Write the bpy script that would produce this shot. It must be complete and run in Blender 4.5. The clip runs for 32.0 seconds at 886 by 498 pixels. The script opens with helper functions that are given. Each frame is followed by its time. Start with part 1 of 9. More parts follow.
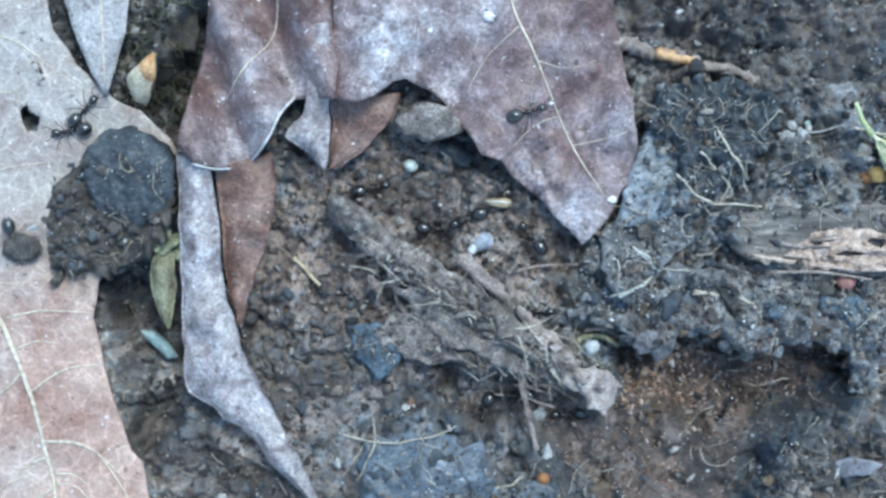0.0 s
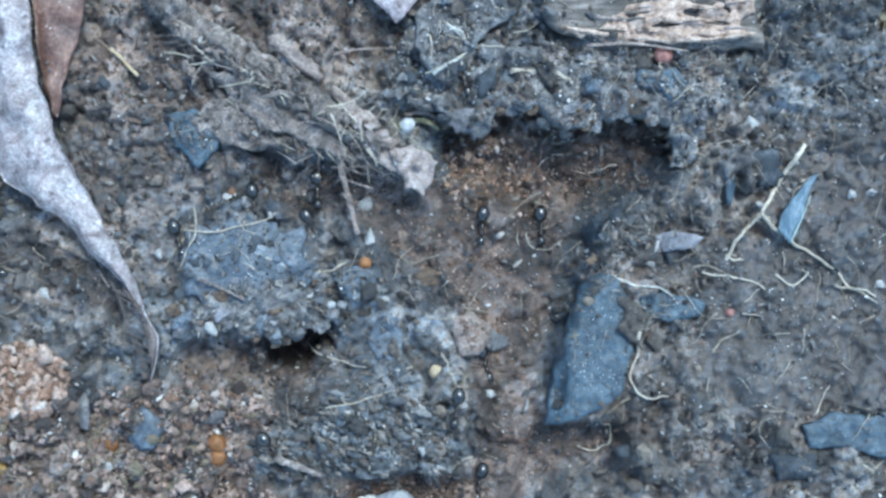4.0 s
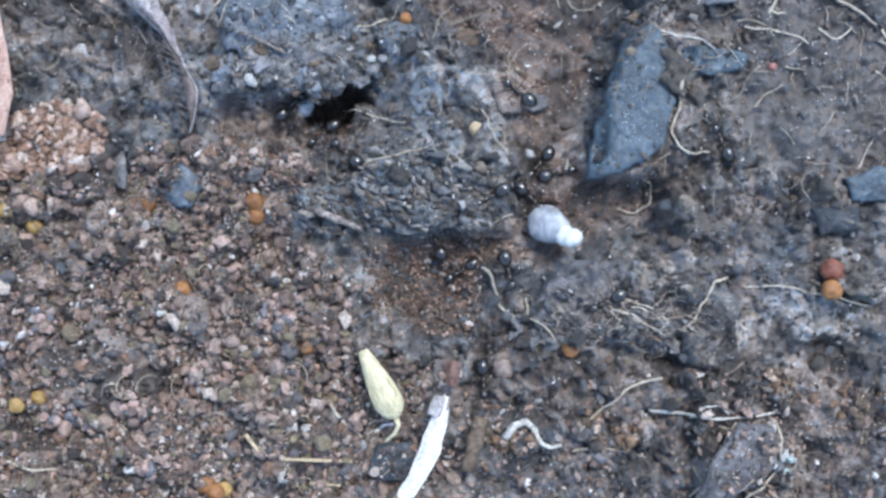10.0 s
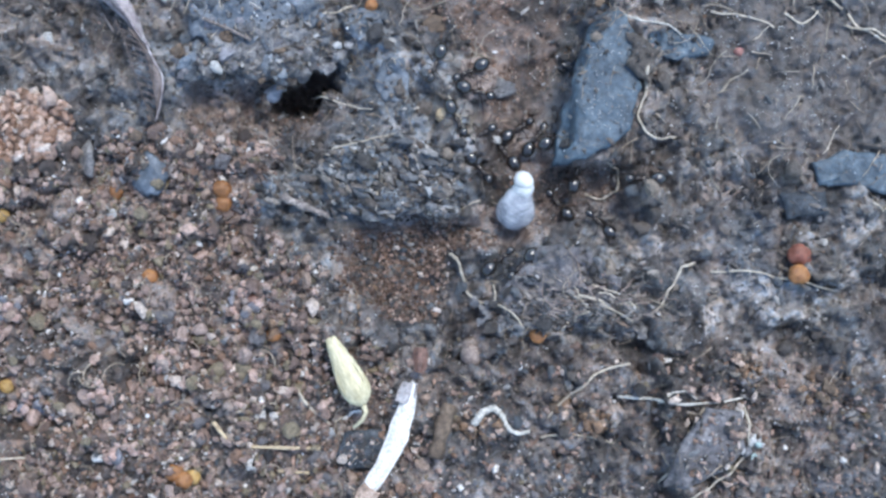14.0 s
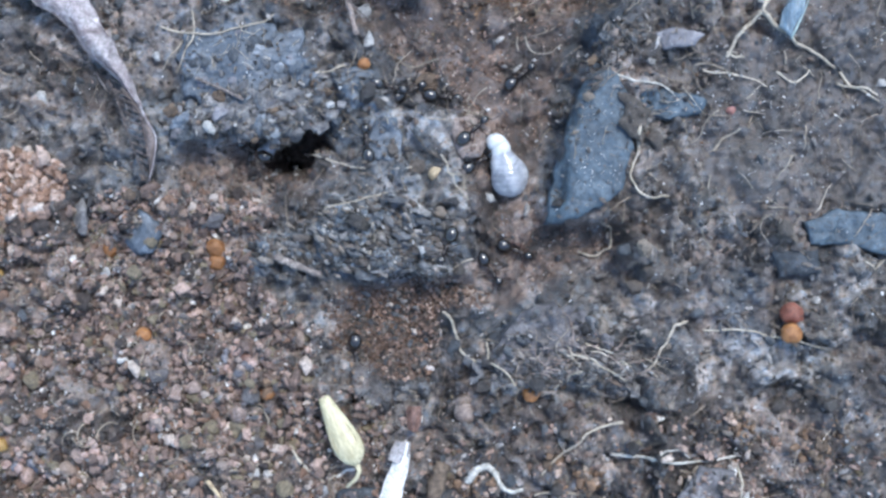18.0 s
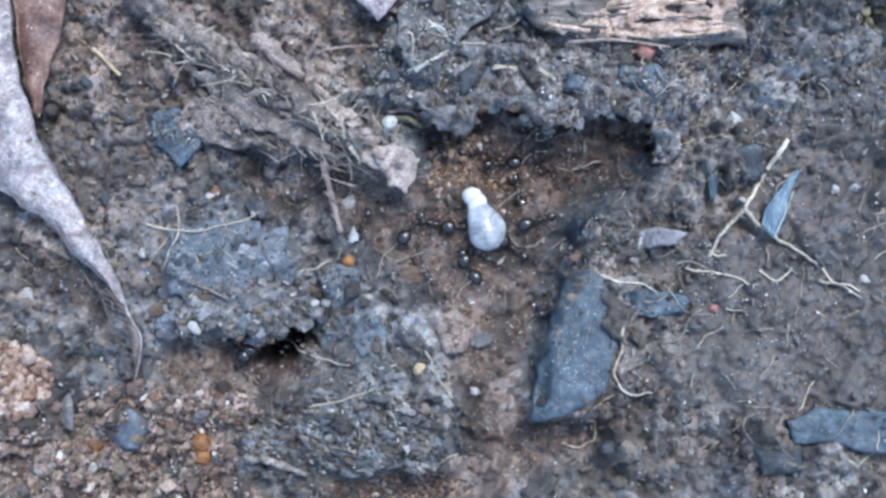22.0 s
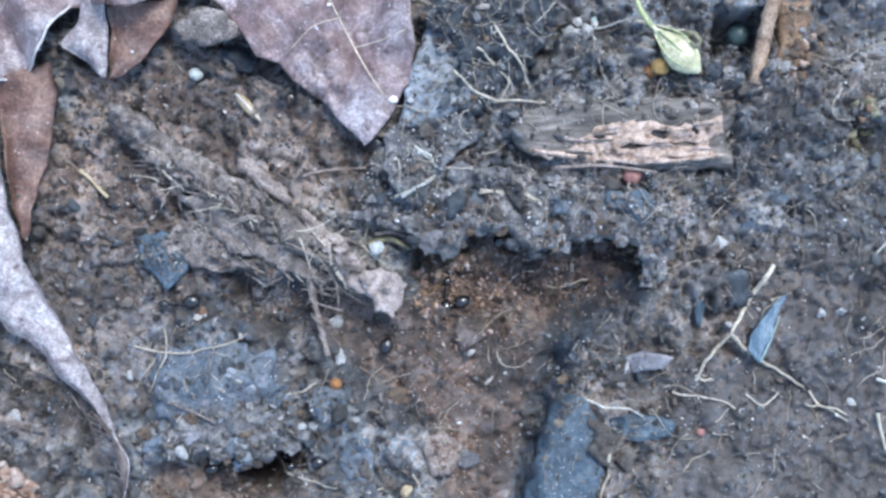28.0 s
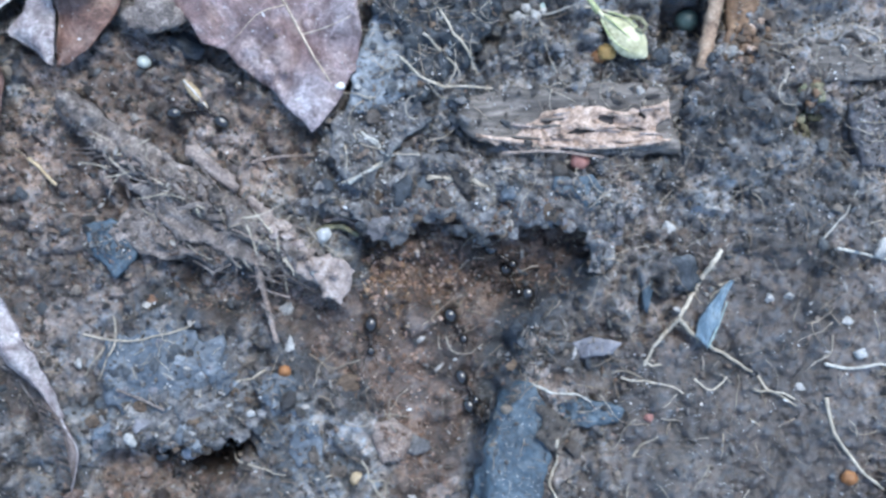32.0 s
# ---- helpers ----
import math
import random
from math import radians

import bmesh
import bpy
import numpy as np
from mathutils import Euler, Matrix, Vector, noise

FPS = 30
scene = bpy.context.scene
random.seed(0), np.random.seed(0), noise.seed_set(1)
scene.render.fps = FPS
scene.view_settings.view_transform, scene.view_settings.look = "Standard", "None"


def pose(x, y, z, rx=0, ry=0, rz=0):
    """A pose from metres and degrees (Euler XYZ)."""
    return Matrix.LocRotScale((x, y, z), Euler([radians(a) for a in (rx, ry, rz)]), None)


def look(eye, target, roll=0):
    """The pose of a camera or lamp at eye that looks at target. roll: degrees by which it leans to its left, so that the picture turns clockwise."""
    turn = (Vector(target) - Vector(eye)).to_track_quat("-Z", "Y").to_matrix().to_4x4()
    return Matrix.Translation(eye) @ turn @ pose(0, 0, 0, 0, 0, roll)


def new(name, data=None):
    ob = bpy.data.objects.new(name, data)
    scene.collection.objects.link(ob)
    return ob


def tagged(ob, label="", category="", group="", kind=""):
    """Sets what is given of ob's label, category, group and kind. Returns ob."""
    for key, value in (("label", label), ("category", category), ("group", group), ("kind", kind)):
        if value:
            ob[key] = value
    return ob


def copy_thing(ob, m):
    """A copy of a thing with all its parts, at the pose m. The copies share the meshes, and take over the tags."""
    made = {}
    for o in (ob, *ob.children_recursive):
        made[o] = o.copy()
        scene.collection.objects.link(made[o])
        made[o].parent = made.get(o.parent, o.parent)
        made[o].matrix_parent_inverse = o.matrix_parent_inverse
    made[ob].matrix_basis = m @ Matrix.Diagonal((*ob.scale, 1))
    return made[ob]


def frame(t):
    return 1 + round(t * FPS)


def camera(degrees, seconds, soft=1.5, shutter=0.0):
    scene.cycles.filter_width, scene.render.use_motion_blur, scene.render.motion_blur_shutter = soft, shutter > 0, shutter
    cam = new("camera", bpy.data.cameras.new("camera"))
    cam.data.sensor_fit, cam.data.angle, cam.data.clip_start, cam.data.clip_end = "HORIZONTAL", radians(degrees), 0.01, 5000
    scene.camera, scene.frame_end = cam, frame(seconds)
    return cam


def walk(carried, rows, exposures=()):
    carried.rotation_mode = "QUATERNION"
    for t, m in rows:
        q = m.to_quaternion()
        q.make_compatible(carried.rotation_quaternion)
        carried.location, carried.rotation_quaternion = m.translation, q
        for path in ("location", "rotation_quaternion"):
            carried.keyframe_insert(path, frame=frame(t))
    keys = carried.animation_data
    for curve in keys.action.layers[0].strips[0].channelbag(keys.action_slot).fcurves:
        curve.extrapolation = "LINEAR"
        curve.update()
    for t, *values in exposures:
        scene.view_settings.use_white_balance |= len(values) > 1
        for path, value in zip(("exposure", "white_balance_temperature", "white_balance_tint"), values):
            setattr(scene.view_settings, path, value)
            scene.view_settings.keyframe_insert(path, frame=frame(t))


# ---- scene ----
# Close view straight down on forest soil: an ant trail, a pale grub, fallen leaves. Plan in millimetres.
from mathutils.geometry import delaunay_2d_cdt

MM = 0.001
cam = camera(40, 32.0, 2.7, 0.4)
CAMERA_ROWS = [  # seconds, x, y, height (mm), roll
    (0.0, -9.35, 16.46, 87.00, 1.30),
    (0.5, -10.36, 16.01, 87.25, 1.39),
    (1.0, -8.90, 8.67, 86.65, 1.35),
    (1.5, -5.66, 9.13, 86.70, 1.14),
    (2.0, -3.07, 8.44, 86.64, 0.87),
    (2.5, -0.35, 6.81, 86.52, 0.47),
    (3.0, 2.60, 4.78, 86.40, 0.11),
    (3.5, 3.71, 2.50, 86.39, -0.02),
    (5.5, 1.38, -5.71, 86.10, 0.21),
    (6.0, 0.47, -11.83, 85.93, 0.27),
    (6.5, 0.76, -12.14, 85.89, 0.27),
    (7.0, 0.85, -14.33, 85.86, 0.26),
    (7.5, 0.90, -15.27, 85.89, 0.25),
    (8.0, 0.91, -15.74, 85.83, 0.27),
    (8.5, 0.95, -15.76, 85.89, 0.27),
    (9.0, 0.96, -15.67, 85.81, 0.28),
    (9.5, 0.94, -15.67, 85.95, 0.27),
    (10.0, 0.82, -15.73, 85.86, 0.28),
    (10.5, 0.62, -15.68, 85.83, 0.27),
    (11.0, 0.78, -14.62, 85.83, 0.22),
    (11.5, 2.00, -15.27, 85.85, 0.17),
    (12.0, 4.04, -14.01, 85.86, -0.04),
    (12.5, 3.38, -14.32, 85.84, 0.03),
    (13.0, 3.04, -16.36, 85.86, -0.01),
    (13.5, 3.12, -16.43, 85.81, -0.00),
    (14.0, 3.11, -16.66, 85.78, 0.02),
    (14.5, 3.18, -16.18, 85.82, 0.01),
    (16.5, 3.06, -16.41, 85.78, 0.02),
    (17.0, 3.30, -15.29, 85.81, -0.02),
    (17.5, 3.50, -13.81, 85.88, -0.04),
    (18.0, 3.60, -12.58, 85.90, -0.10),
    (18.5, 3.67, -12.17, 85.91, -0.12),
    (19.0, 3.74, -11.18, 85.91, -0.15),
    (19.5, 3.63, -10.11, 85.96, -0.16),
    (20.0, 4.36, -5.68, 86.08, -0.28),
    (20.5, 4.34, -5.29, 86.22, -0.29),
    (21.0, 4.40, -5.04, 86.13, -0.28),
    (21.5, 4.85, -0.76, 86.28, -0.37),
    (22.0, 4.75, 1.18, 86.27, -0.37),
    (22.5, 4.81, 1.37, 86.25, -0.37),
    (23.0, 4.99, -2.81, 86.17, -0.40),
    (23.5, 4.95, -1.94, 86.13, -0.39),
    (24.0, 5.30, -1.83, 86.22, -0.39),
    (24.5, 5.17, 1.23, 86.26, -0.37),
    (25.0, 5.93, 4.74, 86.32, -0.41),
    (25.5, 6.27, 6.94, 86.34, -0.50),
    (26.0, 5.76, 8.36, 86.32, -0.48),
    (26.5, 5.77, 8.59, 86.38, -0.44),
    (28.5, 5.71, 10.00, 86.43, -0.41),
    (29.0, 5.91, 9.93, 86.47, -0.48),
    (29.5, 6.02, 9.54, 86.43, -0.49),
    (30.0, 5.95, 9.44, 86.42, -0.50),
    (30.5, 6.11, 9.53, 86.42, -0.48),
    (31.0, 6.20, 9.23, 86.43, -0.48),
    (31.5, 6.68, 9.38, 86.39, -0.48),
    (32.0, 9.33, 8.81, 86.37, -0.64),
]
walk(cam, [(t, pose(x * MM, y * MM, z * MM, 0, 0, r)) for t, x, y, z, r in CAMERA_ROWS],
     [(0, 1.28, 5935, -7), (1.0, 1.32, 5825, -9), (2.0, 1.36, 5735, -9), (3.0, 1.46, 5780, -7), (3.5, 1.46, 5790, -7), (5.5, 1.45, 5815, -7), (6.2, 1.42, 5815, -7), (7.0, 1.42, 5870, -1), (8.0, 1.42, 6280, 4),
      (9.0, 1.42, 6340, 5), (14.0, 1.41, 6340, 6), (19.0, 1.43, 6290, 6), (26.0, 1.50, 6245, 6), (32.0, 1.42, 6140, 4)])

# ---- light: open shade, soft light from the upper right of the plan ----
SUN_EL, SUN_AZ = 60, 30
world = bpy.data.worlds.new("sky")
scene.world = world
world.use_nodes = True
wn = world.node_tree
sky = wn.nodes.new("ShaderNodeTexSky")
sky.sky_type = 'NISHITA'
sky.sun_disc = False
sky.sun_elevation = radians(SUN_EL)
sky.sun_rotation = radians(SUN_AZ)
wn.links.new(sky.outputs[0], wn.nodes["Background"].inputs[0])
wn.nodes["Background"].inputs[1].default_value = 0.15
sun = new("sun", bpy.data.lights.new("sun", 'SUN'))
sun.data.energy = 1.25
sun.data.angle = radians(18)
sun.data.color = (1.0, 0.97, 0.93)
sun.matrix_world = look((math.sin(radians(SUN_AZ)) * math.cos(radians(SUN_EL)), math.cos(radians(SUN_AZ)) * math.cos(radians(SUN_EL)),
                         math.sin(radians(SUN_EL))), (0, 0, 0))


# ---- materials ----
def nodes_of(name):
    m = bpy.data.materials.new(name)
    m.use_nodes = True
    t = m.node_tree
    return m, t, t.nodes["Principled BSDF"]


def noise_node(t, scale, detail=4.0, rough=0.6, distort=0.0):
    co = t.nodes.new("ShaderNodeTexCoord")
    n = t.nodes.new("ShaderNodeTexNoise")
    n.inputs["Scale"].default_value = scale
    n.inputs["Detail"].default_value = detail
    n.inputs["Roughness"].default_value = rough
    n.inputs["Distortion"].default_value = distort
    t.links.new(co.outputs["Object"], n.inputs["Vector"])
    return n.outputs["Fac"]


def ramp_node(t, fac, stops):
    r = t.nodes.new("ShaderNodeValToRGB")
    e = r.color_ramp.elements
    e[0].position, e[0].color = stops[0][0], (*stops[0][1], 1)
    e[1].position, e[1].color = stops[-1][0], (*stops[-1][1], 1)
    for p, c in stops[1:-1]:
        x = e.new(p)
        x.color = (*c, 1)
    t.links.new(fac, r.inputs[0])
    return r.outputs[0]


def mix_node(t, fac, a, b, kind='MIX'):
    m = t.nodes.new("ShaderNodeMix")
    m.data_type, m.blend_type = 'RGBA', kind
    for sock, v in ((m.inputs[0], fac), (m.inputs[6], a), (m.inputs[7], b)):
        if isinstance(v, (int, float)):
            sock.default_value = v
        elif isinstance(v, tuple):
            sock.default_value = (*v, 1)
        else:
            t.links.new(v, sock)
    return m.outputs[2]


def math_node(t, op, a, b=0.0):
    m = t.nodes.new("ShaderNodeMath")
    m.operation, m.use_clamp = op, True
    for sock, v in ((m.inputs[0], a), (m.inputs[1], b)):
        if isinstance(v, (int, float)):
            sock.default_value = v
        else:
            t.links.new(v, sock)
    return m.outputs[0]


def bump_node(t, bsdf, fac, dist, strength=0.6):
    b = t.nodes.new("ShaderNodeBump")
    b.inputs["Distance"].default_value = dist
    b.inputs["Strength"].default_value = strength
    t.links.new(fac, b.inputs["Height"])
    t.links.new(b.outputs[0], bsdf.inputs["Normal"])


def surface(name, stops, size, rough=0.7, bump=0.06, grain=6.0, contrast=0.5, spec=0.5, stretch=None, island=False, vary=0.0):
    """A mottled surface: colour stops over noise of that feature size (mm), finer grain over it, and relief."""
    m, t, b = nodes_of(name)
    broad = noise_node(t, 1000 / size, 5, 0.65, 0.4)
    fine = noise_node(t, 1000 / size * grain, 4, 0.7)
    if stretch:
        co = t.nodes.new("ShaderNodeTexCoord")
        mp = t.nodes.new("ShaderNodeMapping")
        mp.inputs["Scale"].default_value = stretch
        t.links.new(co.outputs["Object"], mp.inputs[0])
        for n in t.nodes:
            if n.type == 'TEX_NOISE':
                t.links.new(mp.outputs[0], n.inputs["Vector"])
    col = ramp_node(t, broad, stops)
    k = ramp_node(t, fine, [(0.3, (1 - contrast,) * 3), (0.7, (1 + contrast * 0.6,) * 3)])
    col = mix_node(t, 1.0, col, k, 'MULTIPLY')
    if vary:
        g = t.nodes.new("ShaderNodeNewGeometry") if island else t.nodes.new("ShaderNodeObjectInfo")
        v = ramp_node(t, g.outputs["Random Per Island" if island else "Random"], [(0, (1 - vary,) * 3), (1, (1 + vary,) * 3)])
        col = mix_node(t, 1.0, col, v, 'MULTIPLY')
    t.links.new(col, b.inputs["Base Color"])
    b.inputs["Roughness"].default_value = rough
    b.inputs["Specular IOR Level"].default_value = spec
    bump_node(t, b, fine, bump * MM)
    return m


def ground_material():
    m, t, b = nodes_of("damp_soil")

    def attr(n):
        a = t.nodes.new("ShaderNodeAttribute")
        a.attribute_name = n
        return a.outputs["Fac"]
    big = noise_node(t, 220, 5, 0.65, 0.5)
    mid = noise_node(t, 800, 5, 0.7, 0.3)
    fine = noise_node(t, 3200, 4, 0.7)
    tiny = noise_node(t, 9000, 3, 0.6)
    tone = attr("tone")
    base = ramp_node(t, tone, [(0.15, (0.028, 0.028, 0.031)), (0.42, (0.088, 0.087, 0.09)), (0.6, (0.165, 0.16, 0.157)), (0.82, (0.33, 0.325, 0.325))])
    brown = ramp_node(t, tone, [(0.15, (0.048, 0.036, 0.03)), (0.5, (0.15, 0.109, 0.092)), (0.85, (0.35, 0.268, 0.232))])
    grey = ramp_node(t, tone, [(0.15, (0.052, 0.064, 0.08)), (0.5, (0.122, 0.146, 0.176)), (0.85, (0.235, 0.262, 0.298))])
    w = ramp_node(t, big, [(0.4, (0, 0, 0)), (0.62, (1, 1, 1))])
    base = mix_node(t, w, base, mix_node(t, 0.3, base, brown))
    base = mix_node(t, 1.0, base, ramp_node(t, mid, [(0.3, (0.5,) * 3), (0.7, (1.6,) * 3)]), 'MULTIPLY')
    col = mix_node(t, attr("brown"), base, brown)
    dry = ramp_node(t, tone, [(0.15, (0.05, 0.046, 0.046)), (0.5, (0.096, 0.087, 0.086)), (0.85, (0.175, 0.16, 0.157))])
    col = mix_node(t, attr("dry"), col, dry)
    col = mix_node(t, attr("grey"), col, grey)
    k = ramp_node(t, fine, [(0.28, (0.5,) * 3), (0.5, (0.97,) * 3), (0.72, (1.6,) * 3)])
    calm = math_node(t, 'MULTIPLY', attr("calm"), 0.4)
    col = mix_node(t, 1.0, col, mix_node(t, calm, k, (0.98, 0.98, 0.98)), 'MULTIPLY')
    k2 = ramp_node(t, tiny, [(0.3, (0.82,) * 3), (0.66, (1.05,) * 3), (0.74, (1.6,) * 3)])
    col = mix_node(t, 1.0, col, mix_node(t, calm, k2, (1.0, 1.0, 1.0)), 'MULTIPLY')
    col = mix_node(t, 1.0, col, ramp_node(t, big, [(0.3, (0.6,) * 3), (0.7, (1.35,) * 3)]), 'MULTIPLY')
    hue = noise_node(t, 1500, 3, 0.6)
    col = mix_node(t, 1.0, col, ramp_node(t, hue, [(0.34, (0.84, 1.0, 1.16)), (0.48, (1, 1, 1)), (0.6, (1.06, 0.99, 0.92)), (0.7, (1.16, 1.0, 0.88))]), 'MULTIPLY')
    t.links.new(col, b.inputs["Base Color"])
    b.inputs["Specular IOR Level"].default_value = 0.7
    r = ramp_node(t, fine, [(0.35, (0.6,) * 3), (0.65, (0.2,) * 3)])
    t.links.new(r, b.inputs["Roughness"])
    h = math_node(t, 'ADD', math_node(t, 'MULTIPLY', fine, 0.8), math_node(t, 'MULTIPLY', tiny, 0.2))
    bump_node(t, b, h, 0.34 * MM, 1.0)
    steadied = math_node(t, 'SUBTRACT', 1.0, calm)
    for n in t.nodes:
        if n.type == 'BUMP':
            t.links.new(steadied, n.inputs["Strength"])
    return m


def grain_material(name, stops, rough=0.5, island=True):
    """Loose grains: each island takes its own colour, with mottling over it."""
    m, t, b = nodes_of(name)
    g = t.nodes.new("ShaderNodeNewGeometry" if island else "ShaderNodeObjectInfo")
    col = ramp_node(t, g.outputs["Random Per Island" if island else "Random"], stops)
    for n in t.nodes:
        if n.type == 'VALTORGB':
            n.color_ramp.interpolation = 'CONSTANT'
    f = noise_node(t, 3000, 5, 0.75)
    col = mix_node(t, 1.0, col, ramp_node(t, f, [(0.3, (0.42,) * 3), (0.7, (1.5,) * 3)]), 'MULTIPLY')
    t.links.new(col, b.inputs["Base Color"])
    b.inputs["Roughness"].default_value = rough
    bump_node(t, b, f, 0.28 * MM, 1.0)
    return m


def leaf_material(name, stops, bloom_colour, size, rough=0.42, net=1.35, low=None, grain=1.0):
    """Dry leaf: mottled blade, fine vein net, a powdery bloom, flecks; low = (y from, y to, tint) shades it along the plan."""
    m, t, b = nodes_of(name)
    broad = noise_node(t, 1000 / size, 6, 0.7, 0.6)
    mid = noise_node(t, 900, 5, 0.7, 0.3)
    fine = noise_node(t, 4200, 4, 0.7)
    col = ramp_node(t, broad, stops)
    co = t.nodes.new("ShaderNodeTexCoord")
    if low:
        sep = t.nodes.new("ShaderNodeSeparateXYZ")
        mr = t.nodes.new("ShaderNodeMapRange")
        t.links.new(co.outputs["Object"], sep.inputs[0])
        t.links.new(sep.outputs[1], mr.inputs[0])
        mr.inputs[1].default_value, mr.inputs[2].default_value = low[0] * MM, low[1] * MM
        col = mix_node(t, math_node(t, 'MULTIPLY', mr.outputs[0], 1.0), col, mix_node(t, 1.0, col, low[2], 'MULTIPLY'))
    at = t.nodes.new("ShaderNodeAttribute")
    at.attribute_name = "bloom"
    powder = ramp_node(t, mid, [(0.3, (0.25,) * 3), (0.65, (1.3,) * 3)])
    col = mix_node(t, math_node(t, 'MULTIPLY', at.outputs["Fac"], powder), col, bloom_colour)
    vo = t.nodes.new("ShaderNodeTexVoronoi")
    vo.feature = 'DISTANCE_TO_EDGE'
    vo.inputs["Scale"].default_value = 800
    t.links.new(co.outputs["Object"], vo.inputs["Vector"])
    web = ramp_node(t, vo.outputs["Distance"], [(0.0, (net,) * 3), (0.07, (1,) * 3)])
    col = mix_node(t, 1.0, col, web, 'MULTIPLY')
    col = mix_node(t, 1.0, col, ramp_node(t, mid, [(0.3, (1 - 0.38 * grain,) * 3), (0.7, (1 + 0.35 * grain,) * 3)]), 'MULTIPLY')
    col = mix_node(t, 1.0, col, ramp_node(t, fine, [(0.3, (1 - 0.42 * grain,) * 3), (0.7, (1 + 0.38 * grain,) * 3)]), 'MULTIPLY')
    fleck = ramp_node(t, noise_node(t, 2300, 2, 0.5), [(0.69, (0,) * 3), (0.75, (1,) * 3)])
    col = mix_node(t, math_node(t, 'MULTIPLY', fleck, 0.8), col, (0.66, 0.65, 0.66))
    spot = ramp_node(t, noise_node(t, 1300, 2, 0.5, 0.2), [(0.27, (1,) * 3), (0.33, (0,) * 3)])
    col = mix_node(t, math_node(t, 'MULTIPLY', spot, 0.75), col, mix_node(t, 1.0, col, (0.35, 0.3, 0.3), 'MULTIPLY'))
    t.links.new(col, b.inputs["Base Color"])
    b.inputs["Roughness"].default_value = rough
    h = math_node(t, 'ADD', math_node(t, 'MULTIPLY', mid, 0.7), math_node(t, 'MULTIPLY', fine, 0.3))
    bump_node(t, b, h, 0.3 * MM, 0.8)
    return m


SOIL = ground_material()
LEAF_SPLIT = ((-36.98, 16.28)[1], (-36.83, 9.41)[1])
GRAVEL_STOPS = [
    (0.0, (0.06, 0.047, 0.043)), (0.11, (0.19, 0.135, 0.114)), (0.28, (0.29, 0.206, 0.174)), (0.44, (0.4, 0.3, 0.26)), (0.57, (0.15, 0.14, 0.145)),
    (0.63, (0.23, 0.19, 0.13)), (0.72, (0.35, 0.26, 0.21)), (0.8, (0.25, 0.155, 0.11)), (0.86, (0.5, 0.36, 0.305)), (0.92, (0.57, 0.48, 0.42)), (0.97, (0.74, 0.71, 0.68))]
GRAVEL = grain_material("mixed_grains", GRAVEL_STOPS, 0.27)
STONE_ONE = grain_material("mixed_stone", GRAVEL_STOPS, 0.5, False)
CRUMB_STOPS = [
    (0.0, (0.045, 0.042, 0.043)), (0.22, (0.09, 0.08, 0.074)), (0.42, (0.075, 0.084, 0.096)), (0.55, (0.135, 0.115, 0.101)), (0.68, (0.13, 0.14, 0.152)), (0.8, (0.17, 0.13, 0.105)),
    (0.86, (0.25, 0.21, 0.175)), (0.95, (0.38, 0.36, 0.34))]
CRUMB = grain_material("soil_crumbs", CRUMB_STOPS, 0.45)
LUMP_ONE = grain_material("soil_lump", CRUMB_STOPS, 0.5, False)
LITTER = grain_material("plant_litter", [
    (0.0, (0.05, 0.046, 0.045)), (0.2, (0.1, 0.105, 0.115)), (0.38, (0.125, 0.106, 0.095)), (0.55, (0.17, 0.175, 0.185)), (0.68, (0.19, 0.167, 0.15)), (0.8, (0.26, 0.25, 0.245)),
    (0.9, (0.31, 0.275, 0.245)), (0.965, (0.48, 0.46, 0.44))], 0.5)
TAN_SAND = grain_material("tan_sand", [
    (0.0, (0.33, 0.21, 0.155)), (0.3, (0.46, 0.315, 0.25)), (0.55, (0.56, 0.42, 0.35)), (0.75, (0.25, 0.15, 0.1)), (0.9, (0.63, 0.55, 0.5))])
RED_SAND = grain_material("reddish_sand", [
    (0.0, (0.1, 0.062, 0.045)), (0.35, (0.17, 0.112, 0.085)), (0.65, (0.25, 0.17, 0.135)), (0.85, (0.34, 0.24, 0.195)), (0.95, (0.44, 0.36, 0.31))], 0.5)
GRAIN_GLINTS = grain_material("quartz_specks", [(0.0, (0.46, 0.47, 0.48)), (0.4, (0.64, 0.64, 0.64)), (0.8, (0.8, 0.8, 0.8))], 0.16)
PALE_LEAF = leaf_material("dry_pale_leaf", [(0.32, (0.19, 0.128, 0.107)), (0.43, (0.275, 0.217, 0.195)), (0.53, (0.32, 0.274, 0.253)), (0.7, (0.365, 0.34, 0.324))], (0.43, 0.402, 0.386), 4, 0.5, 1.3,
                          (LEAF_SPLIT[0], LEAF_SPLIT[1], (1.24, 0.98, 0.87)), 0.55)
GREY_LEAF = leaf_material("dry_grey_leaf", [(0.3, (0.22, 0.2, 0.2)), (0.7, (0.39, 0.37, 0.37))], (0.6, 0.58, 0.58), 3, 0.5, 1.15)
PURPLE_LEAF = leaf_material("purple_brown_leaf", [(0.32, (0.07, 0.035, 0.03)), (0.45, (0.13, 0.077, 0.072)), (0.56, (0.18, 0.124, 0.124)), (0.68, (0.31, 0.255, 0.27))], (0.41, 0.385, 0.415), 4, 0.34, 1.35)
LILAC_LEAF = leaf_material("faded_lilac_leaf", [(0.3, (0.1, 0.075, 0.08)), (0.44, (0.23, 0.195, 0.205)), (0.58, (0.36, 0.33, 0.34)), (0.7, (0.5, 0.48, 0.49))], (0.55, 0.54, 0.56), 1.5, 0.42, 1.25)
